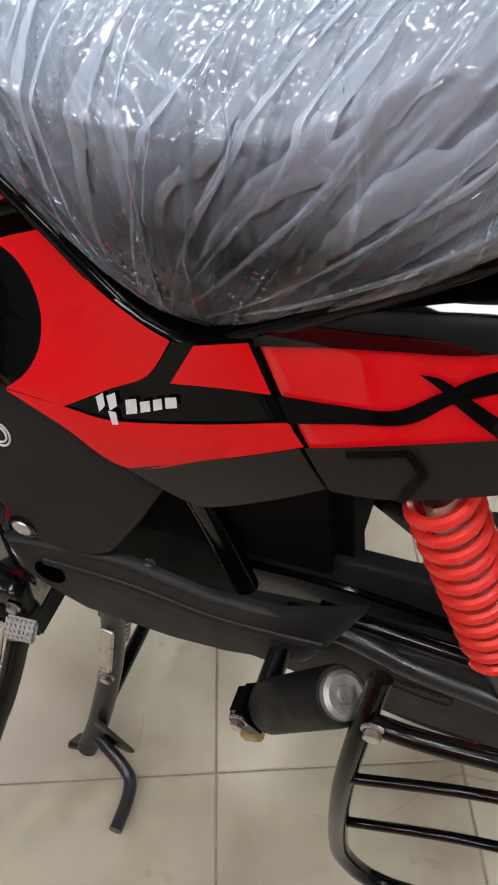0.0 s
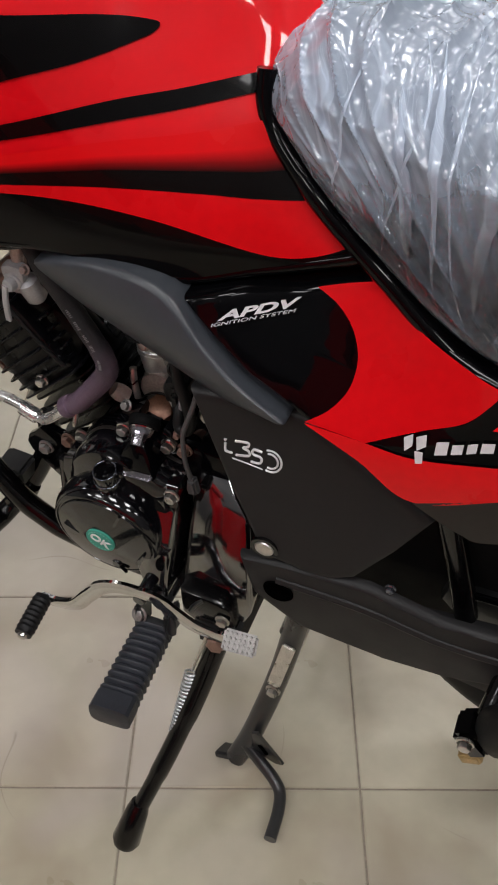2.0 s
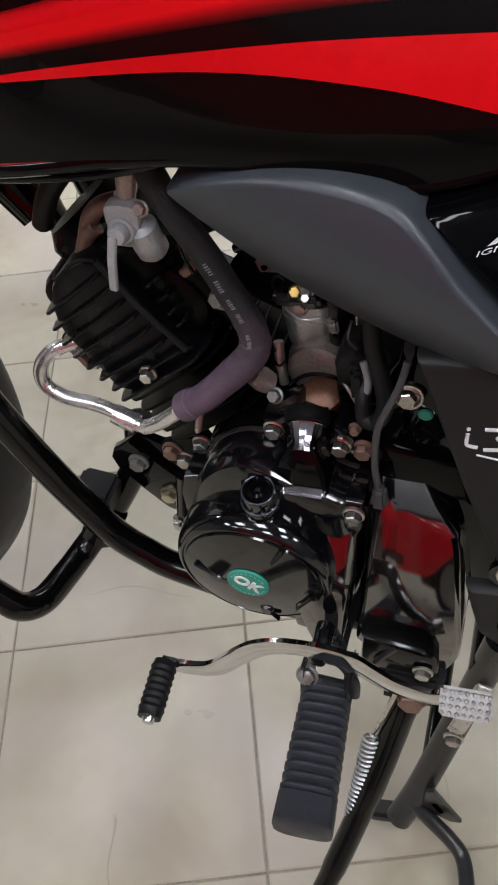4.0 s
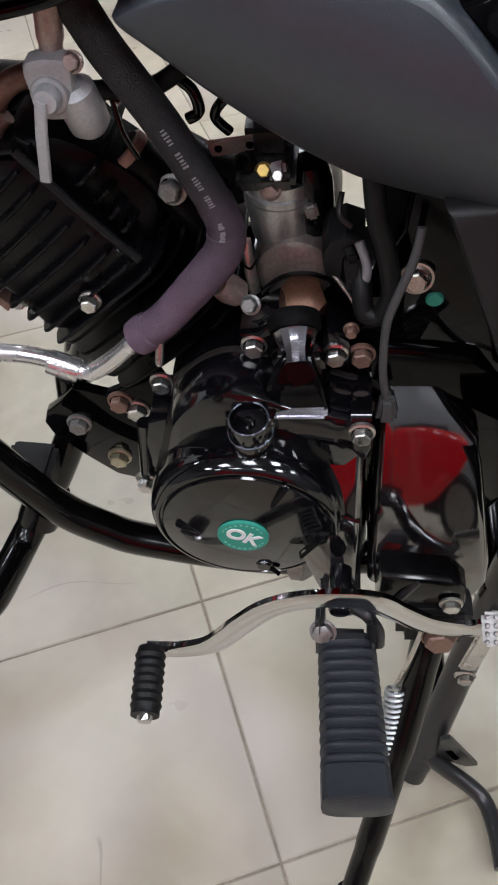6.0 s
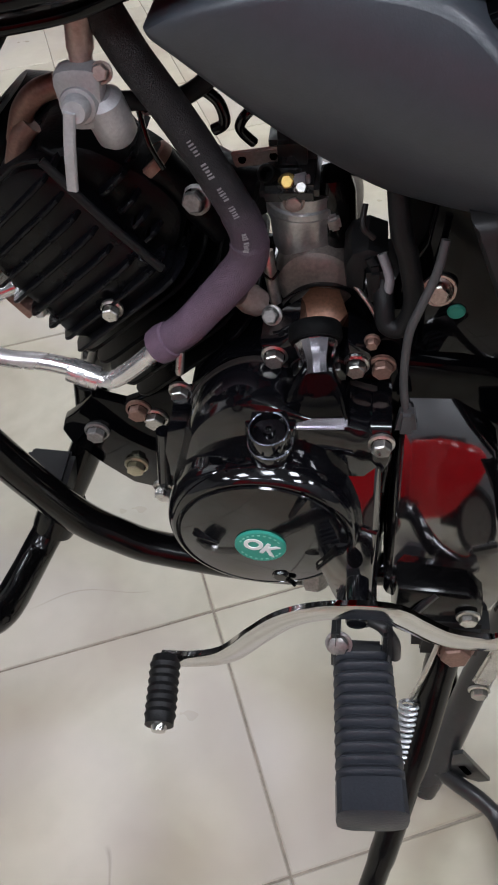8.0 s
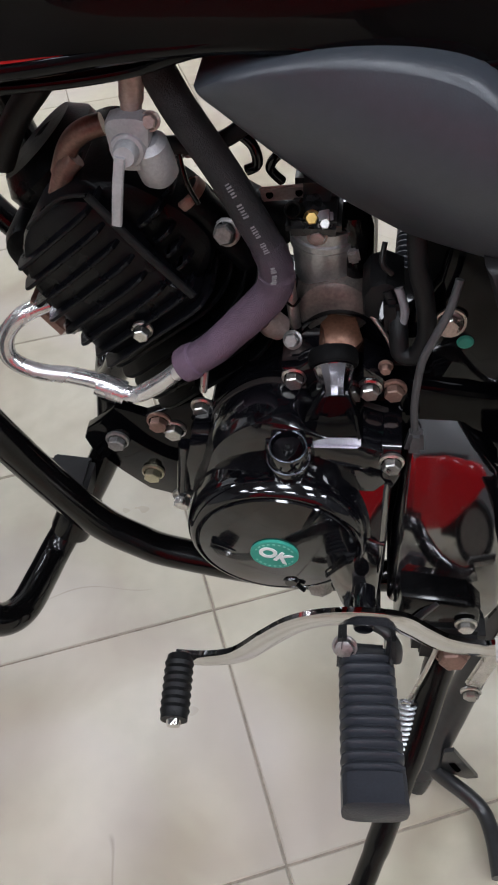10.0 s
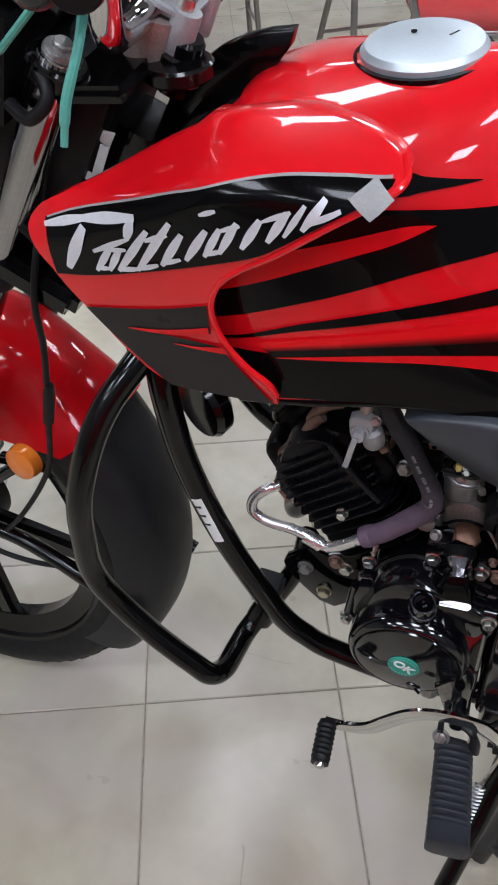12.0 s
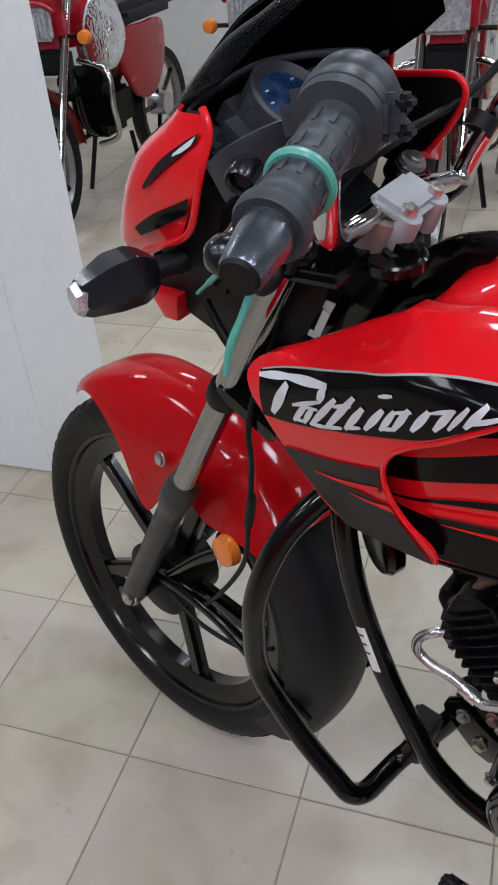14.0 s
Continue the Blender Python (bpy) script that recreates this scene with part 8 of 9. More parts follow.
# teal tie knotted round the grip
part("plastic_tie", tube(bmesh.new(), [ge + gdir * 0.052 + 0.0166 * (math.cos(a) * gdir.orthogonal().normalized() + math.sin(a) * gdir.cross(gdir.orthogonal().normalized())) for a in (2 * math.pi * i / 12 for i in range(12))], 0.0030, 8, 48, closed=True), TEAL, HB, "teal plastic tie round the grip")
part("plastic_tie", tube(bmesh.new(), [(0.1400, 0.292, 1.0950), (0.1310, 0.312, 1.0900), (0.1300, 0.323, 1.0800), (0.1350, 0.330, 1.0640), (0.1380, 0.3335, 1.0480)], [0.0024, 0.0022, 0.0020, 0.0022, 0.0016], 8, 40), TEAL, HB, "hanging end of the teal tie")
part("plastic_tie", tube(bmesh.new(), [(0.150, 0.285, 1.0985), (0.168, 0.284, 1.082), (0.188, 0.283, 1.065), (0.2026, 0.2822, 1.0524)], [0.0022, 0.0018, 0.0012], 8, 30), TEAL, HB)

# -- headlamp cowl, visor, dials
CW = new("headlamp_cowl")
CW.parent = bike


def cowl(name, rows, material, label, n=40, keep=(0.0, 1.0), side=0, thick=0.003):
    """A hooded shell: rows of (w, rear u, nose u, half width)."""
    bm = bmesh.new()
    grid = []
    for w, ur, un, h in rows:
        row = []
        for k in range(n + 1):
            q = -1 + 2 * k / n
            x = abs(q)
            v = math.copysign(h * (1 - (1 - min(1, x * 1.25)) ** 2.0) if x < 0.8 else h, q)
            f = 1 - x
            row.append(bm.verts.new((ur + (un - ur) * (1 - x ** 2.2), v * (1 + 0.02 * x), w)))
        grid.append(row)
    for A, Bq in zip(grid, grid[1:]):
        for k in range(n):
            q = -1 + (2 * k + 1) / n
            if keep[0] <= abs(q) <= keep[1] and q * side >= 0:
                bm.faces.new((A[k], A[k + 1], Bq[k + 1], Bq[k]))
    bmesh.ops.delete(bm, geom=[v for v in bm.verts if not v.link_faces], context="VERTS")
    bmesh.ops.solidify(bm, geom=list(bm.faces), thickness=thick)
    return part(name, bm, material, CW, label, 50)


def rows_of(table, n):
    P = spline([(a, b, c) for a, b, c, d in table], n)
    D = spline([(d, 0, 0) for a, b, c, d in table], n)
    return [(p.x, p.y, p.z, d.x) for p, d in zip(P, D)]


COWL_ROWS = rows_of([(0.938, 0.435, 0.485, 0.095), (0.955, 0.428, 0.50, 0.115), (0.985, 0.375, 0.49, 0.130), (1.02, 0.350, 0.47, 0.134), (1.05, 0.335, 0.445, 0.132), (1.072, 0.325, 0.41, 0.126), (1.088, 0.335, 0.385, 0.118)], 28)
for side in (1, -1):
    cowl("cowl_wing", COWL_ROWS, RED, "gloss red cowl wing", keep=(0.5, 1.0), side=side)
cowl("cowl_liner", [(a, b + 0.004, c - 0.012, d - 0.006) for a, b, c, d in COWL_ROWS], RUBBER, "black inner liner")
cowl("cowl_centre", COWL_ROWS, BLACKM, "black cowl centre", keep=(0.0, 0.5))
part("under_fairing", prism(bmesh.new(), [(0.503, 0.919), (0.424, 0.946), (0.396, 1.016), (0.334, 0.985), (0.30, 0.960), (0.262, 0.945), (0.31, 0.864), (0.402, 0.839), (0.456, 0.862), (0.514, 0.88)], -0.068, 0.068, 0.006), RUBBER, CW, "black under fairing")
VISOR_ROWS = rows_of([(1.060, 0.392, 0.47, 0.104), (1.096, 0.360, 0.43, 0.102), (1.128, 0.322, 0.39, 0.098), (1.148, 0.292, 0.35, 0.096), (1.166, 0.267, 0.32, 0.088), (1.185, 0.245, 0.29, 0.065)], 24)
cowl("visor", [(w, ur - 0.012, un - 0.034, h - 0.012) for w, ur, un, h in VISOR_ROWS], THINSMOKE, "smoked see-through visor", side=1)
cowl("visor", [(w, ur - 0.045, un, h + 0.012) for w, ur, un, h in VISOR_ROWS], SMOKE, "smoked dark visor", side=-1)
bm = bmesh.new()
box(bm, (0.375, 0.0, 0.985), (0.10, 0.235, 0.12), 0.02, pose(0, 0, 0, 0, -18, 0))
part("lamp_backing", bm, RUBBER, CW, "black inner fairing")
bm = bmesh.new()
box(bm, (0.42, 0.0, 0.985), (0.06, 0.16, 0.10), 0.02)
part("headlamp", bm, CLEARLENS, CW, "clear headlamp lens")
part("lower_chin", prism(bmesh.new(), [(0.490, 0.886), (0.4490, 0.887), (0.4545, 0.858), (0.4740, 0.857)], -0.082, 0.082, 0.003), RED, CW, "red chin under the headlamp")


def cowl_v(u, w):
    """Side of the cowl at (u, w)."""
    rows = sorted(COWL_ROWS)
    ur, un, h = (lerp(w, [(r[0], r[i]) for r in rows]) for i in (1, 2, 3))
    x = (1 - min(max((u - ur) / (un - ur), 0.0), 1.0)) ** (1 / 2.2)
    return (h if x >= 0.8 else h * (1 - (1 - 1.25 * x) ** 2)) * (1 + 0.02 * x)


stripe("cowl_slash", [(0.347, 1.0290), (0.372, 1.0175), (0.395, 1.0070), (0.424, 0.9895)], [(0.352, 1.0150), (0.375, 1.0035), (0.398, 0.9920), (0.420, 0.9815)], DECAL_BLACK, CW, cowl_v, off=0.0025)
# grey patch on the wing, with a pale streak at its upper end
stripe("cowl_patch", [(0.334, 1.0780), (0.351, 1.0695), (0.377, 1.0530), (0.400, 1.0305)], [(0.338, 1.0700), (0.356, 1.0580), (0.372, 1.0475), (0.398, 1.0280)], DECAL_GREY, CW, cowl_v, off=0.0025, label="grey patch on the cowl wing")
stripe("cowl_patch", [(0.337, 1.0755), (0.348, 1.0690), (0.360, 1.0610)], [(0.341, 1.0690), (0.350, 1.0635), (0.361, 1.0590)], DECAL_WHITE, CW, cowl_v, off=0.0032)
# raised rim round the wing
WING_RIM = [(0.334, 1.094), (0.3262, 1.077), (0.3350, 1.045), (0.3520, 1.004), (0.370, 0.988), (0.400, 0.974), (0.432, 0.960), (0.444, 0.950)]
for sgn in (1, -1):
    part("wing_rim", tube(bmesh.new(), [(a, sgn * cowl_v(max(a, 0.328), min(b, 1.086)), b) for a, b in WING_RIM], 0.0032, 10, 60), RED, CW)
# inside of the far wing: black moulding with a red upper and rear edge
FAR_WING = [(0.345, 1.058), (0.322, 1.050), (0.256, 1.052), (0.247, 1.037), (0.283, 0.984), (0.33, 0.970), (0.38, 0.990)]
part("wing_lining", prism(bmesh.new(), FAR_WING, -0.128, -0.119, 0.002), DEEPBLACK, CW, "black inner wing lining")
part("wing_edge", tube(bmesh.new(), [(a, -0.121, b) for a, b in ((0.342, 1.060), (0.322, 1.0515), (0.290, 1.0530), (0.258, 1.0530), (0.2475, 1.038), (0.262, 1.010), (0.284, 0.983))], 0.0034, 10, 60), RED, CW)
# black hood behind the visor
part("visor_hood", prism(bmesh.new(), [(0.440, 1.030), (0.438, 1.075), (0.4135, 1.100), (0.356, 1.134), (0.255, 1.138), (0.249, 1.113), (0.270, 1.096), (0.330, 1.060), (0.400, 1.020)], -0.085, -0.012, 0.006), UNLITBLACK, CW, "black hood behind the visor")
part("hood_edge", tube(bmesh.new(), [(0.405, 0.055, 1.060), (0.372, 0.050, 1.088), (0.345, 0.030, 1.100), (0.300, 0.0, 1.102), (0.262, -0.02, 1.098)], 0.0030, 10, 40), DASHGREY, CW, "dark grey hood edge")

DB = new("dashboard")
DB.parent = bike
bm = bmesh.new()
box(bm, (0.318, 0, 1.045), (0.10, 0.19, 0.05), 0.015, pose(0, 0, 0, 0, -40, 0))
part("dash_housing", bm, DASHGREY, DB, "dark grey instrument housing")
for sgn in (1,):
    c_ = Vector((0.312, 0.046, 1.078))
    ax_ = Vector((-0.62, 0, 0.78))
    part("dial_rim", lathe(bmesh.new(), [(0.025, -0.01), (0.036, -0.014), (0.036, 0.006), (0.033, 0.008), (0.026, 0.003)], c_, ax_, 40, ring=True), DASHGREY, DB)
    D_ = part("dial_face", lathe(bmesh.new(), [(0, 0.003), (0.0262, 0.003), (0.0262, 0.0), (0, 0.0)], c_, ax_, 40), DIALBLUE, DB, "blue dial face")
    for i in range(9):
        a = radians(-40 + 260 * i / 8)
        x_, y_ = Vector((0, 1, 0)), ax_.normalized().cross(Vector((0, 1, 0)))
        bm = bmesh.new()
        box(bm, c_ + ax_.normalized() * 0.0036 + 0.021 * (math.cos(a) * x_ + math.sin(a) * y_), (0.002, 0.0035, 0.001), 0.0003)
        part("dial_mark", bm, DECAL_WHITE, DB)
bm = bmesh.new()
box(bm, (0.352, 0.075, 1.016), (0.026, 0.030, 0.082), 0.004, pose(0, 0, 0, 0, -22, 0))
part("relay_box", bm, DASHGREY, DB, "dark relay box with a pale label")
bm = bmesh.new()
box(bm, (0.365, 0.090, 1.058), (0.050, 0.036, 0.008), 0.003, pose(0, 0, 0, 0, -12, 0))
part("dash_ledge", bm, DASHGREY, DB)
part("cable_shroud", strap_lever([(0.190, 0.190, 1.112), (0.203, 0.206, 1.108), (0.222, 0.216, 1.098), (0.240, 0.214, 1.086)], 0.026, 0.004), DASHGREY, DB, "grey cable shroud")
part("shroud_mouth", lathe(bmesh.new(), [(0.0075, -0.014), (0.0105, -0.014), (0.0110, 0.0), (0.0098, 0.002), (0.0080, 0.0)], (0.213, 0.222, 1.0930), (-0.15, 0.85, -0.35), 24, ring=True), DASHBLACK, DB)
bm = bmesh.new()
box(bm, (0.338, 0.091, 1.022), (0.004, 0.012, 0.022), 0.001, pose(0, 0, 0, 0, -22, 0))
part("relay_label", bm, DECAL_WHITE, DB)
for pts in ([(0.30, 0.10, 0.985), (0.285, 0.115, 0.965), (0.30, 0.12, 0.95), (0.32, 0.11, 0.955)], [(0.31, 0.08, 0.95), (0.33, 0.07, 0.91), (0.36, 0.05, 0.90), (0.40, 0.05, 0.88)], [(0.40, 0.09, 0.90), (0.37, 0.10, 0.87), (0.345, 0.095, 0.84), (0.33, 0.08, 0.79)]):
    part("harness", tube(bmesh.new(), pts, 0.005, 10, 30), RUBBER, DB)
for strip in ([(0.310, 0.901), (0.2850, 0.9180), (0.2810, 0.9120), (0.304, 0.895)], [(0.2850, 0.9180), (0.2690, 0.9155), (0.2760, 0.9040), (0.2830, 0.9080)], [(0.2760, 0.9040), (0.2900, 0.8760), (0.2970, 0.8790), (0.2835, 0.9060)], [(0.2920, 0.8730), (0.3140, 0.8770), (0.3120, 0.8840), (0.2920, 0.8800)]):
    part("head_tag", prism(bmesh.new(), strip, 0.061, 0.0625, 0.0004), WHITE, DB, "torn white paper label")

for sgn in (1, -1):
    IN = new("turn_indicator")
    IN.parent = bike
    ia, idr = Vector((0.398, sgn * 0.134, 0.957)), Vector((0.30, sgn * 0.95, 0.05)).normalized()
    part("indicator_stalk", tube(bmesh.new(), [ia - idr * 0.03, ia + idr * 0.022], 0.011, 12), RUBBER, IN)
    bm = bmesh.new()
    x_ = Vector((0, 0, 1)).cross(idr).normalized()
    z_ = idr.cross(x_)
    rings = []
    # six flat sides, widest near the root, pinched to a small lens
    for t, a, b, up in ((0.008, 0.012, 0.012, 0.0), (0.018, 0.020, 0.020, 0.0), (0.028, 0.025, 0.0235, 0.001), (0.050, 0.0255, 0.023, 0.001), (0.078, 0.017, 0.0165, -0.003), (0.082, 0.014, 0.0135, -0.003)):
        rings.append([bm.verts.new(ia + idr * t + x_ * a * cx + z_ * (b * cz + up)) for cx, cz in ((1.0, -0.25), (0.62, 0.92), (-0.55, 1.0), (-1.0, 0.10), (-0.62, -0.95), (0.60, -0.95))])
    for A, Bq in zip(rings, rings[1:]):
        for j in range(6):
            bm.faces.new((A[j], A[(j + 1) % 6], Bq[(j + 1) % 6], Bq[j]))
    bm.faces.new(rings[0])
    bm.faces.new(rings[-1])
    bmesh.ops.bevel(bm, geom=list(bm.edges), offset=0.0012, segments=2, affect="EDGES")
    part("indicator_body", bm, DASHBLACK, IN, "faceted satin black indicator body", 24)
    part("indicator_lens", lathe(bmesh.new(), [(0.0155, -0.004), (0.0160, 0.002), (0.0125, 0.007), (0, 0.0085)], ia + idr * 0.080 - z_ * 0.003, idr, 7), CLEARLENS, IN, "pale clear indicator lens", 20)
    part("indicator_screw", lathe(bmesh.new(), [(0, 0.0), (0.003, 0.0), (0.003, -0.004), (0, -0.004)], ia + idr * 0.062 - x_ * 0.0195 - z_ * 0.012, -x_, 12), UNLITBLACK, IN)


# ---- behind: chairs and parked bikes ----
def chair():
    root = new("chair")
    bm = bmesh.new()
    nu, nw = 14, 14
    seat = [[bm.verts.new((-0.21 + 0.42 * i / nu, -0.20 + 0.40 * j / nw, 0.44 + 0.02 * ((i / nu * 2 - 1) ** 2) - 0.018 * (1 - (j / nw * 2 - 1) ** 2) - (0.03 * max(0, 1 - j / 2.0)))) for j in range(nw + 1)] for i in range(nu + 1)]
    for A, Bq in zip(seat, seat[1:]):
        for j in range(nw):
            bm.faces.new((A[j], A[j + 1], Bq[j + 1], Bq[j]))
    bmesh.ops.solidify(bm, geom=list(bm.faces), thickness=0.014)
    part("seat", bm, REDPLASTIC, root, "moulded red plastic seat")
    bm = bmesh.new()
    back = [[bm.verts.new((-0.20 + 0.40 * i / nu, 0.20 + 0.02 * j / nw * 4 - 0.03 * (1 - (i / nu * 2 - 1) ** 2) * -1, 0.48 + 0.36 * j / nw - 0.05 * (i / nu * 2 - 1) ** 4 * (j / nw))) for j in range(nw + 1)] for i in range(nu + 1)]
    for A, Bq in zip(back, back[1:]):
        for j in range(nw):
            bm.faces.new((A[j], A[j + 1], Bq[j + 1], Bq[j]))
    bmesh.ops.solidify(bm, geom=list(bm.faces), thickness=0.012)
    part("backrest", bm, REDPLASTIC, root, "moulded red plastic backrest")
    for s in (-1, 1):
        part("leg", tube(bmesh.new(), [(s * 0.19, -0.17, 0.44), (s * 0.20, -0.19, 0.40), (s * 0.205, -0.22, 0.0)], 0.0125, 12), GREYSTEEL, root, "grey steel tube leg")
        part("leg", tube(bmesh.new(), [(s * 0.18, -0.10, 0.435), (s * 0.19, 0.05, 0.38), (s * 0.20, 0.27, 0.0)], 0.0125, 12), GREYSTEEL, root)
        part("back_post", tube(bmesh.new(), [(s * 0.195, -0.05, 0.43), (s * 0.20, 0.17, 0.45), (s * 0.20, 0.235, 0.55), (s * 0.19, 0.29, 0.84)], 0.0115, 12), GREYSTEEL, root)
    part("cross_bar", tube(bmesh.new(), [(-0.2, -0.205, 0.22), (0.2, -0.205, 0.22)], 0.007, 10), GREYSTEEL, root)
    part("cross_bar", tube(bmesh.new(), [(-0.19, 0.16, 0.19), (0.19, 0.16, 0.19)], 0.007, 10), GREYSTEEL, root)
    return tagged(root, "red plastic chair on grey steel tube legs", "chair", "visitor chairs")


ch = chair()
ch.matrix_basis = pose(0.25, 3.0, 0, 0, 0, 12)
for x, y, r in ((0.40, 2.28, 82), (1.25, 3.2, 15), (1.75, 3.3, 5)):
    copy_thing(ch, pose(x, y, 0, 0, 0, r))


def black_chair():
    """A dark office chair: padded seat, upright back, arm, four tube legs."""
    root = new("office_chair")
    bm = bmesh.new()
    box(bm, (0, 0, 0.440), (0.31, 0.32, 0.045), 0.018)
    part("seat", bm, SEATBLACK, root, "dark padded seat")
    bm = bmesh.new()
    box(bm, (0.06, 0.19, 0.69), (0.20, 0.04, 0.34), 0.018, pose(0, 0, 0, -8, 0, 0))
    part("backrest", bm, SEATBLACK, root, "dark padded backrest")
    for a in (-1, 1):
        for b in (-1, 1):
            part("leg", tube(bmesh.new(), [(a * 0.115, b * 0.11, 0.42), (a * 0.14, b * 0.14, 0.0)], 0.011, 12), GREYSTEEL, root, "grey steel tube leg")
        part("cross_bar", tube(bmesh.new(), [(a * 0.129, -0.124, 0.20), (a * 0.129, 0.124, 0.20)], 0.007, 10), GREYSTEEL, root)
        part("back_post", tube(bmesh.new(), [(0.06 + a * 0.07, 0.14, 0.43), (0.06 + a * 0.07, 0.185, 0.50), (0.06 + a * 0.07, 0.20, 0.60)], 0.010, 10), BLACKM, root)
    return tagged(root, "dark padded office chair on grey steel tube legs", "chair")


black_chair().matrix_basis = pose(-0.36, 3.36, 0, 0, 0, 6)


def parked_bike():
    """Another motorcycle of the row, seen nose on: x forward, y left."""
    root = new("parked_motorcycle")
    for u in (0.62, -0.62):
        w_ = part("tyre", lathe(bmesh.new(), [(0.24, -0.03), (0.28, -0.036), (0.30, 0), (0.28, 0.036), (0.24, 0.03)], (u, 0, 0.30), (0, 1, 0), 48), RUBBER, root)
        part("rim", lathe(bmesh.new(), [(0.235, -0.025), (0.245, -0.025), (0.245, 0.025), (0.235, 0.025), (0.225, 0)], (u, 0, 0.30), (0, 1, 0), 48, ring=True), GREYSTEEL, root)
        part("hub", lathe(bmesh.new(), [(0, -0.05), (0.06, -0.05), (0.06, 0.05), (0, 0.05)], (u, 0, 0.30), (0, 1, 0), 24), ALU, root)
        for i in range(5):
            bm = bmesh.new()
            box(bm, (0.145, 0, 0), (0.18, 0.02, 0.025), 0.005)
            bmesh.ops.transform(bm, matrix=pose(u, 0, 0.30, 0, 72 * i, 0), verts=bm.verts)
            part("spoke", bm, BLACKM, root)
    for s in (-1, 1):
        part("fork_leg", tube(bmesh.new(), [(0.62, s * 0.09, 0.30), (0.30, s * 0.09, 0.95)], 0.018, 14), CHROME, root)
        part("indicator", lathe(bmesh.new(), [(0, -0.03), (0.022, -0.025), (0.03, 0), (0.025, 0.022), (0, 0.028)], (0.40, s * 0.20, 0.80), (1, 0, 0), 20), AMBER, root, "amber indicator")
        part("indicator_stalk", tube(bmesh.new(), [(0.37, s * 0.10, 0.80), (0.39, s * 0.20, 0.80)], 0.009, 10), BLACKM, root)
        part("guard_hoop", tube(bmesh.new(), [(0.24, s * 0.05, 0.68), (0.27, s * 0.2, 0.64), (0.29, s * 0.22, 0.5), (0.25, s * 0.2, 0.36), (0.18, s * 0.06, 0.30)], 0.013, 12), CHROME, root, "chrome leg guard")
        part("grip", tube(bmesh.new(), [(0.16, s * 0.23, 1.02), (0.12, s * 0.34, 1.01)], 0.018, 14), RUBBER, root)
        part("stand_leg", tube(bmesh.new(), [(-0.06, s * 0.10, 0.30), (-0.02, s * 0.16, 0.012)], 0.012, 12), BLACKM, root)
        part("side_panel", shell(bmesh.new(), [(-0.02, 0.72), (-0.30, 0.75), (-0.54, 0.72), (-0.50, 0.54), (-0.32, 0.42), (-0.14, 0.46)], (-0.3, 0.61), lambda u, w: 0.13 - 0.3 * (u + 0.3) ** 2, 0.02, sign=s), MAROON, root)
    part("handlebar", tube(bmesh.new(), [(0.14, 0.30, 1.02), (0.20, 0.18, 1.02), (0.25, 0.08, 0.95), (0.25, -0.08, 0.95), (0.20, -0.18, 1.02), (0.14, -0.30, 1.02)], 0.011, 12), CHROME, root)
    bm = bmesh.new()
    box(bm, (0.385, 0, 0.85), (0.14, 0.215, 0.19), 0.05, pose(0, 0, 0, 0, -8, 0))
    part("headlamp_shell", bm, MAROON, root, "dark red headlamp shell")
    bm = bmesh.new()
    box(bm, (0.448, 0, 0.855), (0.03, 0.165, 0.125), 0.030)
    part("headlamp", bm, CLEARLENS, root, "clear rounded headlamp")
    for k in range(-3, 4):
        bm = bmesh.new()
        box(bm, (0.4625, 0.021 * k, 0.855), (0.005, 0.009, 0.104 - 0.004 * abs(k)), 0.002)
        part("lens_flute", bm, CLEARLENS, root)
    part("lamp_visor", tube(bmesh.new(), [(0.445, 0.098, 0.900), (0.462, 0.06, 0.930), (0.466, 0.0, 0.936), (0.462, -0.06, 0.930), (0.445, -0.098, 0.900)], 0.010, 10), MAROON, root)
    part("horn", lathe(bmesh.new(), [(0, 0.012), (0.03, 0.012), (0.042, 0.006), (0.042, -0.006), (0.02, -0.03), (0, -0.03)], (0.40, 0.07, 0.62), (1, 0.2, 0), 20), BLACKM, root)
    part("exhaust", tube(bmesh.new(), [(0.17, -0.08, 0.52), (0.26, -0.10, 0.44), (0.20, -0.13, 0.30), (-0.10, -0.16, 0.27), (-0.55, -0.18, 0.30)], 0.022, 14), CHROME, root, "chrome exhaust")
    part("film_wrap", shell(bmesh.new(), [(0.30, 0.70), (0.10, 0.62), (-0.08, 0.74), (0.05, 0.92), (0.24, 0.90)], (0.12, 0.78), lambda u, w: 0.155 - 0.5 * (u - 0.1) ** 2, 0.004), FOLD, root, "loose clear film on the tank")
    bm = bmesh.new()
    arc = [[bm.verts.new((0.62 + r * math.cos(radians(a)), v, 0.30 + r * math.sin(radians(a)))) for v, r in ((-0.055, 0.325), (-0.035, 0.343), (0.0, 0.35), (0.035, 0.343), (0.055, 0.325))] for a in range(35, 176, 7)]
    for A, Bq in zip(arc, arc[1:]):
        for k in range(4):
            bm.faces.new((A[k], A[k + 1], Bq[k + 1], Bq[k]))
    bmesh.ops.solidify(bm, geom=list(bm.faces), thickness=0.003)
    part("mudguard", bm, MAROON, root)
    bm = bmesh.new()
    box(bm, (0.37, 0, 0.70), (0.10, 0.17, 0.10), 0.015)
    part("lamp_bracket", bm, RUBBER, root, "black bracket under the headlamp")
    bm = bmesh.new()
    lathe(bm, [(0, -0.24), (0.07, -0.22), (0.13, -0.1), (0.145, 0.05), (0.12, 0.18), (0, 0.23)], (0.04, 0, 0.83), (1, 0, 0), 32)
    bmesh.ops.scale(bm, vec=(1, 1, 0.85), space=Matrix.Translation((-0.04, 0, -0.83)), verts=bm.verts)
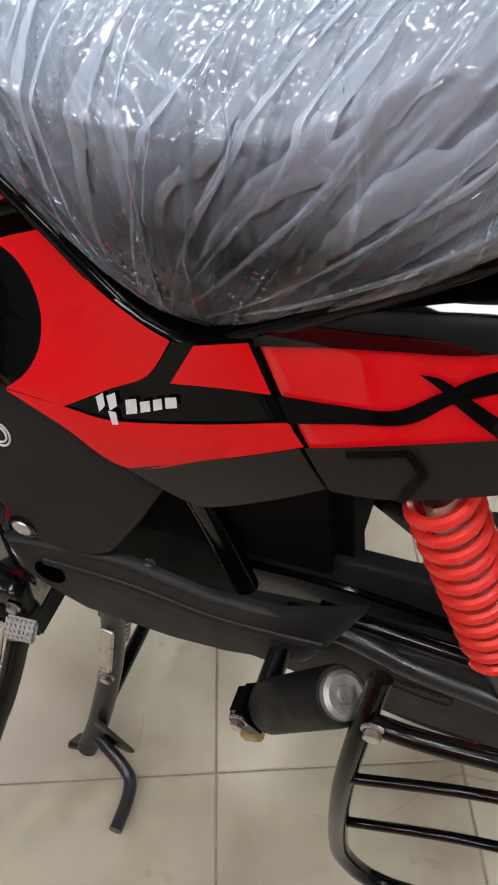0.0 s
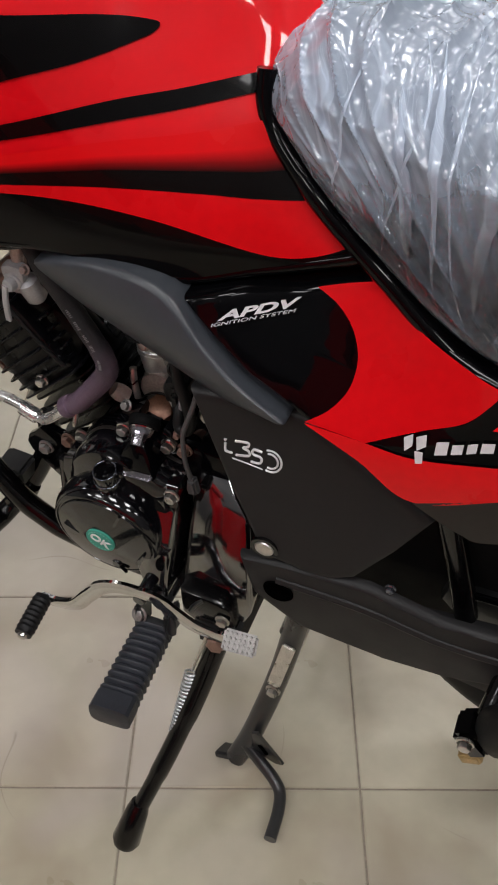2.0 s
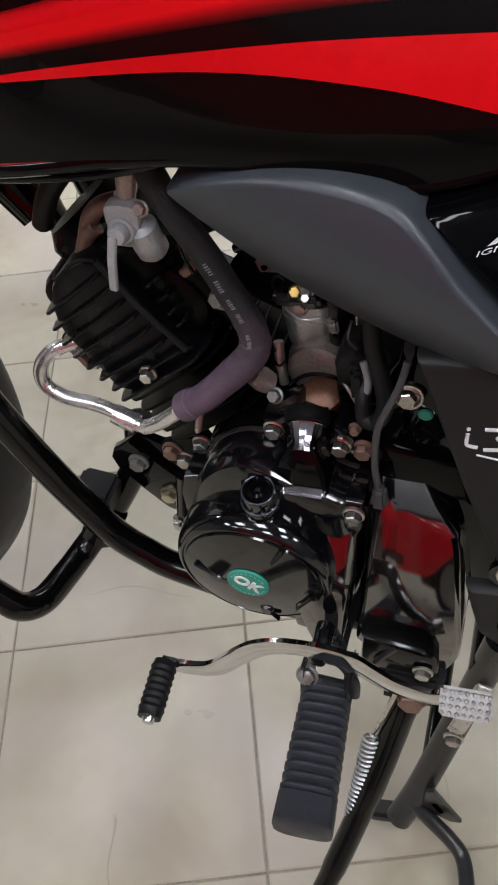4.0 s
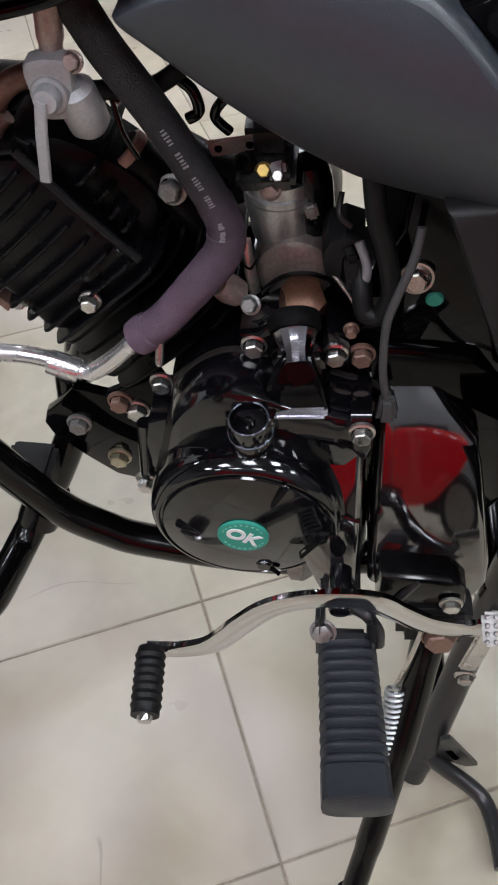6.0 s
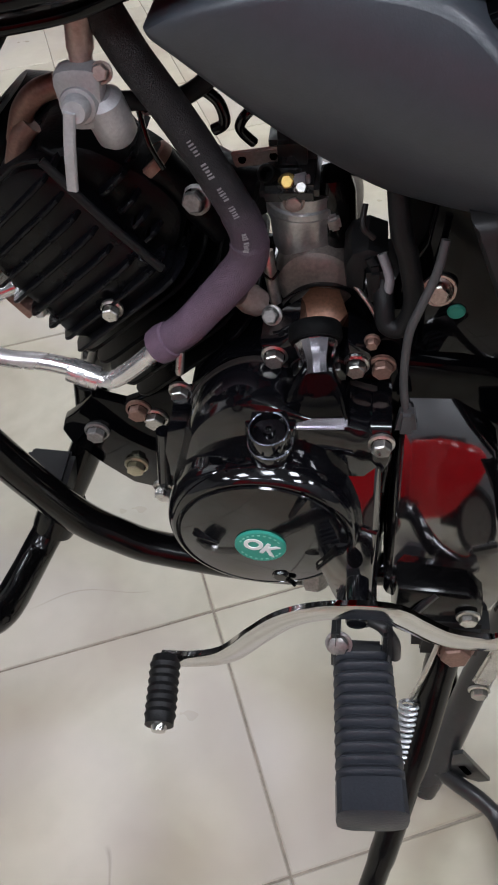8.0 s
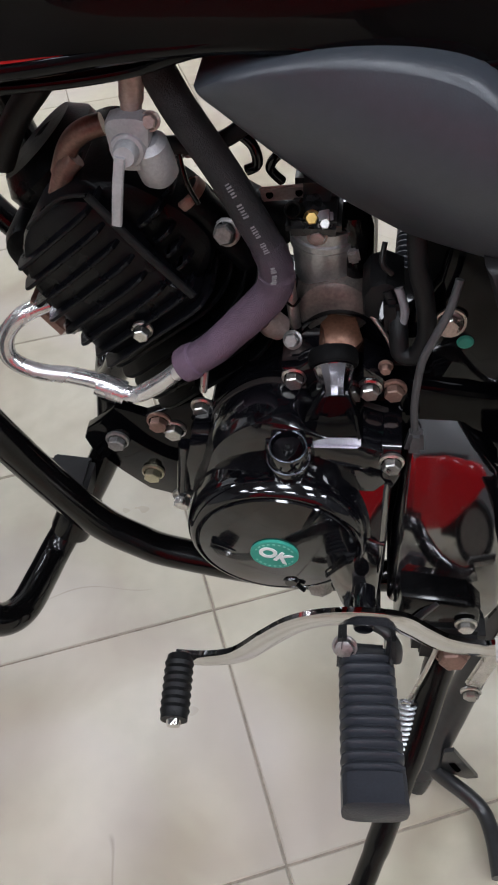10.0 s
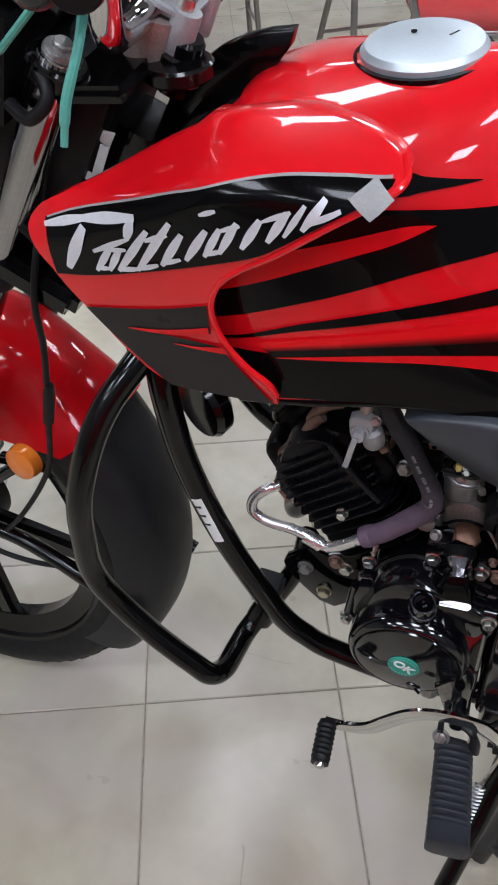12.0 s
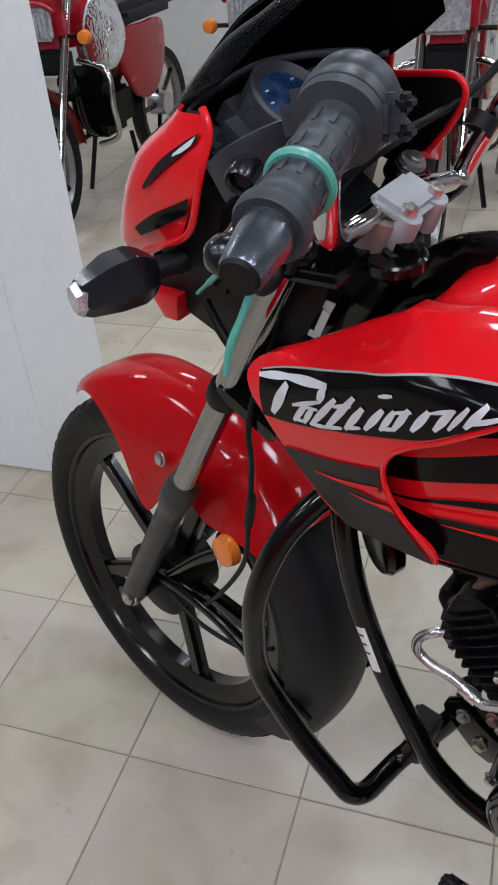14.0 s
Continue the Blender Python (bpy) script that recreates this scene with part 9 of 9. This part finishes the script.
    part("fuel_tank", bm, MAROON, root, "dark red tank")
    bm = bmesh.new()
    box(bm, (-0.42, 0, 0.80), (0.62, 0.25, 0.10), 0.04)
    part("seat", bm, SEATBLACK, root)
    bm = bmesh.new()
    box(bm, (0.0, 0, 0.43), (0.30, 0.22, 0.24), 0.05)
    part("engine_block", bm, ENGINE_ROUGH, root)
    for k in range(6):
        bm = bmesh.new()
        box(bm, (0.12 + 0.016 * k, 0, 0.53 + 0.012 * k), (0.006, 0.15, 0.13), 0.002, pose(0, 0, 0, 0, -35, 0))
        part("cylinder_fin", bm, ENGINE_ROUGH, root)
    part("frame_tube", tube(bmesh.new(), [(0.30, 0, 0.85), (0.22, 0, 0.60), (0.16, 0, 0.36), (-0.1, 0, 0.30)], 0.016, 12), BLACKM, root)
    return tagged(root, "dark red motorcycle parked nose outward on the tiled floor", "motorcycle", "parked motorcycles")


pb = parked_bike()
pb.matrix_basis = pose(-1.33, 3.16, 0, 0, 0, -102) @ Matrix.Scale(0.92, 4)
for x, y, r in ((-0.68, 2.98, -90), (-2.22, 3.07, -92), (-2.95, 3.25, -70)):
    copy_thing(pb, pose(x, y, 0, 0, 0, r))


def parked_scooter():
    """Unseen red scooter, added to put red in the polished cover's reflection: x forward, y left."""
    root = new("parked_scooter")
    for u in (0.62, -0.62):
        part("tyre", lathe(bmesh.new(), [(0.15, -0.03), (0.19, -0.04), (0.21, -0.02), (0.215, 0), (0.21, 0.02), (0.19, 0.04), (0.15, 0.03)], (u, 0, 0.215), (0, 1, 0), 40), RUBBER, root)
        part("rim", lathe(bmesh.new(), [(0, 0.03), (0.05, 0.035), (0.06, 0.015), (0.13, 0.015), (0.155, 0.03), (0.155, -0.03), (0, -0.03)], (u, 0, 0.215), (0, 1, 0), 32), GREYSTEEL, root)
    for s in (-1, 1):
        part("side_cowl", shell(bmesh.new(), [(0.10, 0.70), (-0.25, 0.74), (-0.66, 0.80), (-0.80, 0.72), (-0.74, 0.50), (-0.52, 0.36), (-0.32, 0.25), (0.02, 0.22), (0.12, 0.30)], (-0.30, 0.52), lambda u, w: 0.17 - 0.16 * (u + 0.25) ** 2 - 0.25 * (w - 0.5) ** 2, 0.03, sign=s), RED, root, "red side cowl")
        part("fork_leg", tube(bmesh.new(), [(0.62, s * 0.06, 0.215), (0.50, s * 0.06, 0.60)], 0.016, 12), BLACKM, root)
        part("grip", tube(bmesh.new(), [(0.40, s * 0.20, 1.04), (0.35, s * 0.34, 1.02)], 0.017, 14), RUBBER, root)
    part("leg_shield", prism(bmesh.new(), [(0.44, 0.98), (0.38, 0.96), (0.30, 0.60), (0.26, 0.30), (0.36, 0.30), (0.46, 0.60)], -0.19, 0.19, 0.03), RED, root, "red leg shield")
    part("handlebar_cowl", prism(bmesh.new(), [(0.50, 1.08), (0.36, 1.10), (0.34, 1.00), (0.48, 0.96)], -0.16, 0.16, 0.03), RED, root)
    part("footboard", prism(bmesh.new(), [(0.34, 0.31), (-0.02, 0.31), (-0.02, 0.26), (0.34, 0.26)], -0.17, 0.17, 0.01), BLACKM, root)
    part("seat", prism(bmesh.new(), [(0.08, 0.76), (-0.25, 0.80), (-0.62, 0.86), (-0.64, 0.79), (-0.25, 0.74), (0.06, 0.70)], -0.13, 0.13, 0.03), SEATBLACK, root)
    part("engine_case", prism(bmesh.new(), [(-0.16, 0.28), (-0.62, 0.30), (-0.70, 0.22), (-0.62, 0.14), (-0.22, 0.16)], 0.05, 0.12, 0.015), ENGINE_ROUGH, root)
    return tagged(root, "unseen red scooter added for the polished cover's reflection", "scooter")


parked_scooter().matrix_basis = pose(-0.80, -1.10, 0, 0, 0, 180)


# ---- floor tiles, each a piece of its own, near the motorcycle ----
def tile_mesh(size):
    bm = bmesh.new()
    h, c = size / 2, 0.0012
    lo = [bm.verts.new((a * h, b * h, -0.0015)) for a, b in ((1, 1), (-1, 1), (-1, -1), (1, -1))]
    mid = [bm.verts.new((a * h, b * h, -c)) for a, b in ((1, 1), (-1, 1), (-1, -1), (1, -1))]
    top = [bm.verts.new((a * (h - c), b * (h - c), 0.0)) for a, b in ((1, 1), (-1, 1), (-1, -1), (1, -1))]
    for A, Bq in ((lo, mid), (mid, top)):
        for j in range(4):
            bm.faces.new((A[j], A[(j + 1) % 4], Bq[(j + 1) % 4], Bq[j]))
    bm.faces.new(top)
    bmesh.ops.recalc_face_normals(bm, faces=bm.faces)
    me = bpy.data.meshes.new("tile")
    bm.to_mesh(me)
    bm.free()
    me.materials.append(TILE)
    return me


PITCH, JOINT = 0.30, 0.0024
TM = tile_mesh(PITCH - JOINT)
rest = bmesh.new()
for i in range(-17, 14):
    for j in range(-9, 19):
        x, y = (i + 0.5) * PITCH, (j + 0.5) * PITCH
        if not (X0 < x < X1 and Y0 < y < Y1):
            continue
        if -11 <= i <= 5 and -3 <= j <= 13:
            t = new("tile", TM)
            t.parent = floor
            t.location = (x, y, random.uniform(-0.0003, 0.0003))
        else:
            h = (PITCH - JOINT) / 2
            rest.faces.new([rest.verts.new((x + a * h, y + b * h, 0)) for a, b in ((-1, -1), (1, -1), (1, 1), (-1, 1))])
tagged(part("tile_field", rest, TILE, floor, smooth=False), kind="stuff")
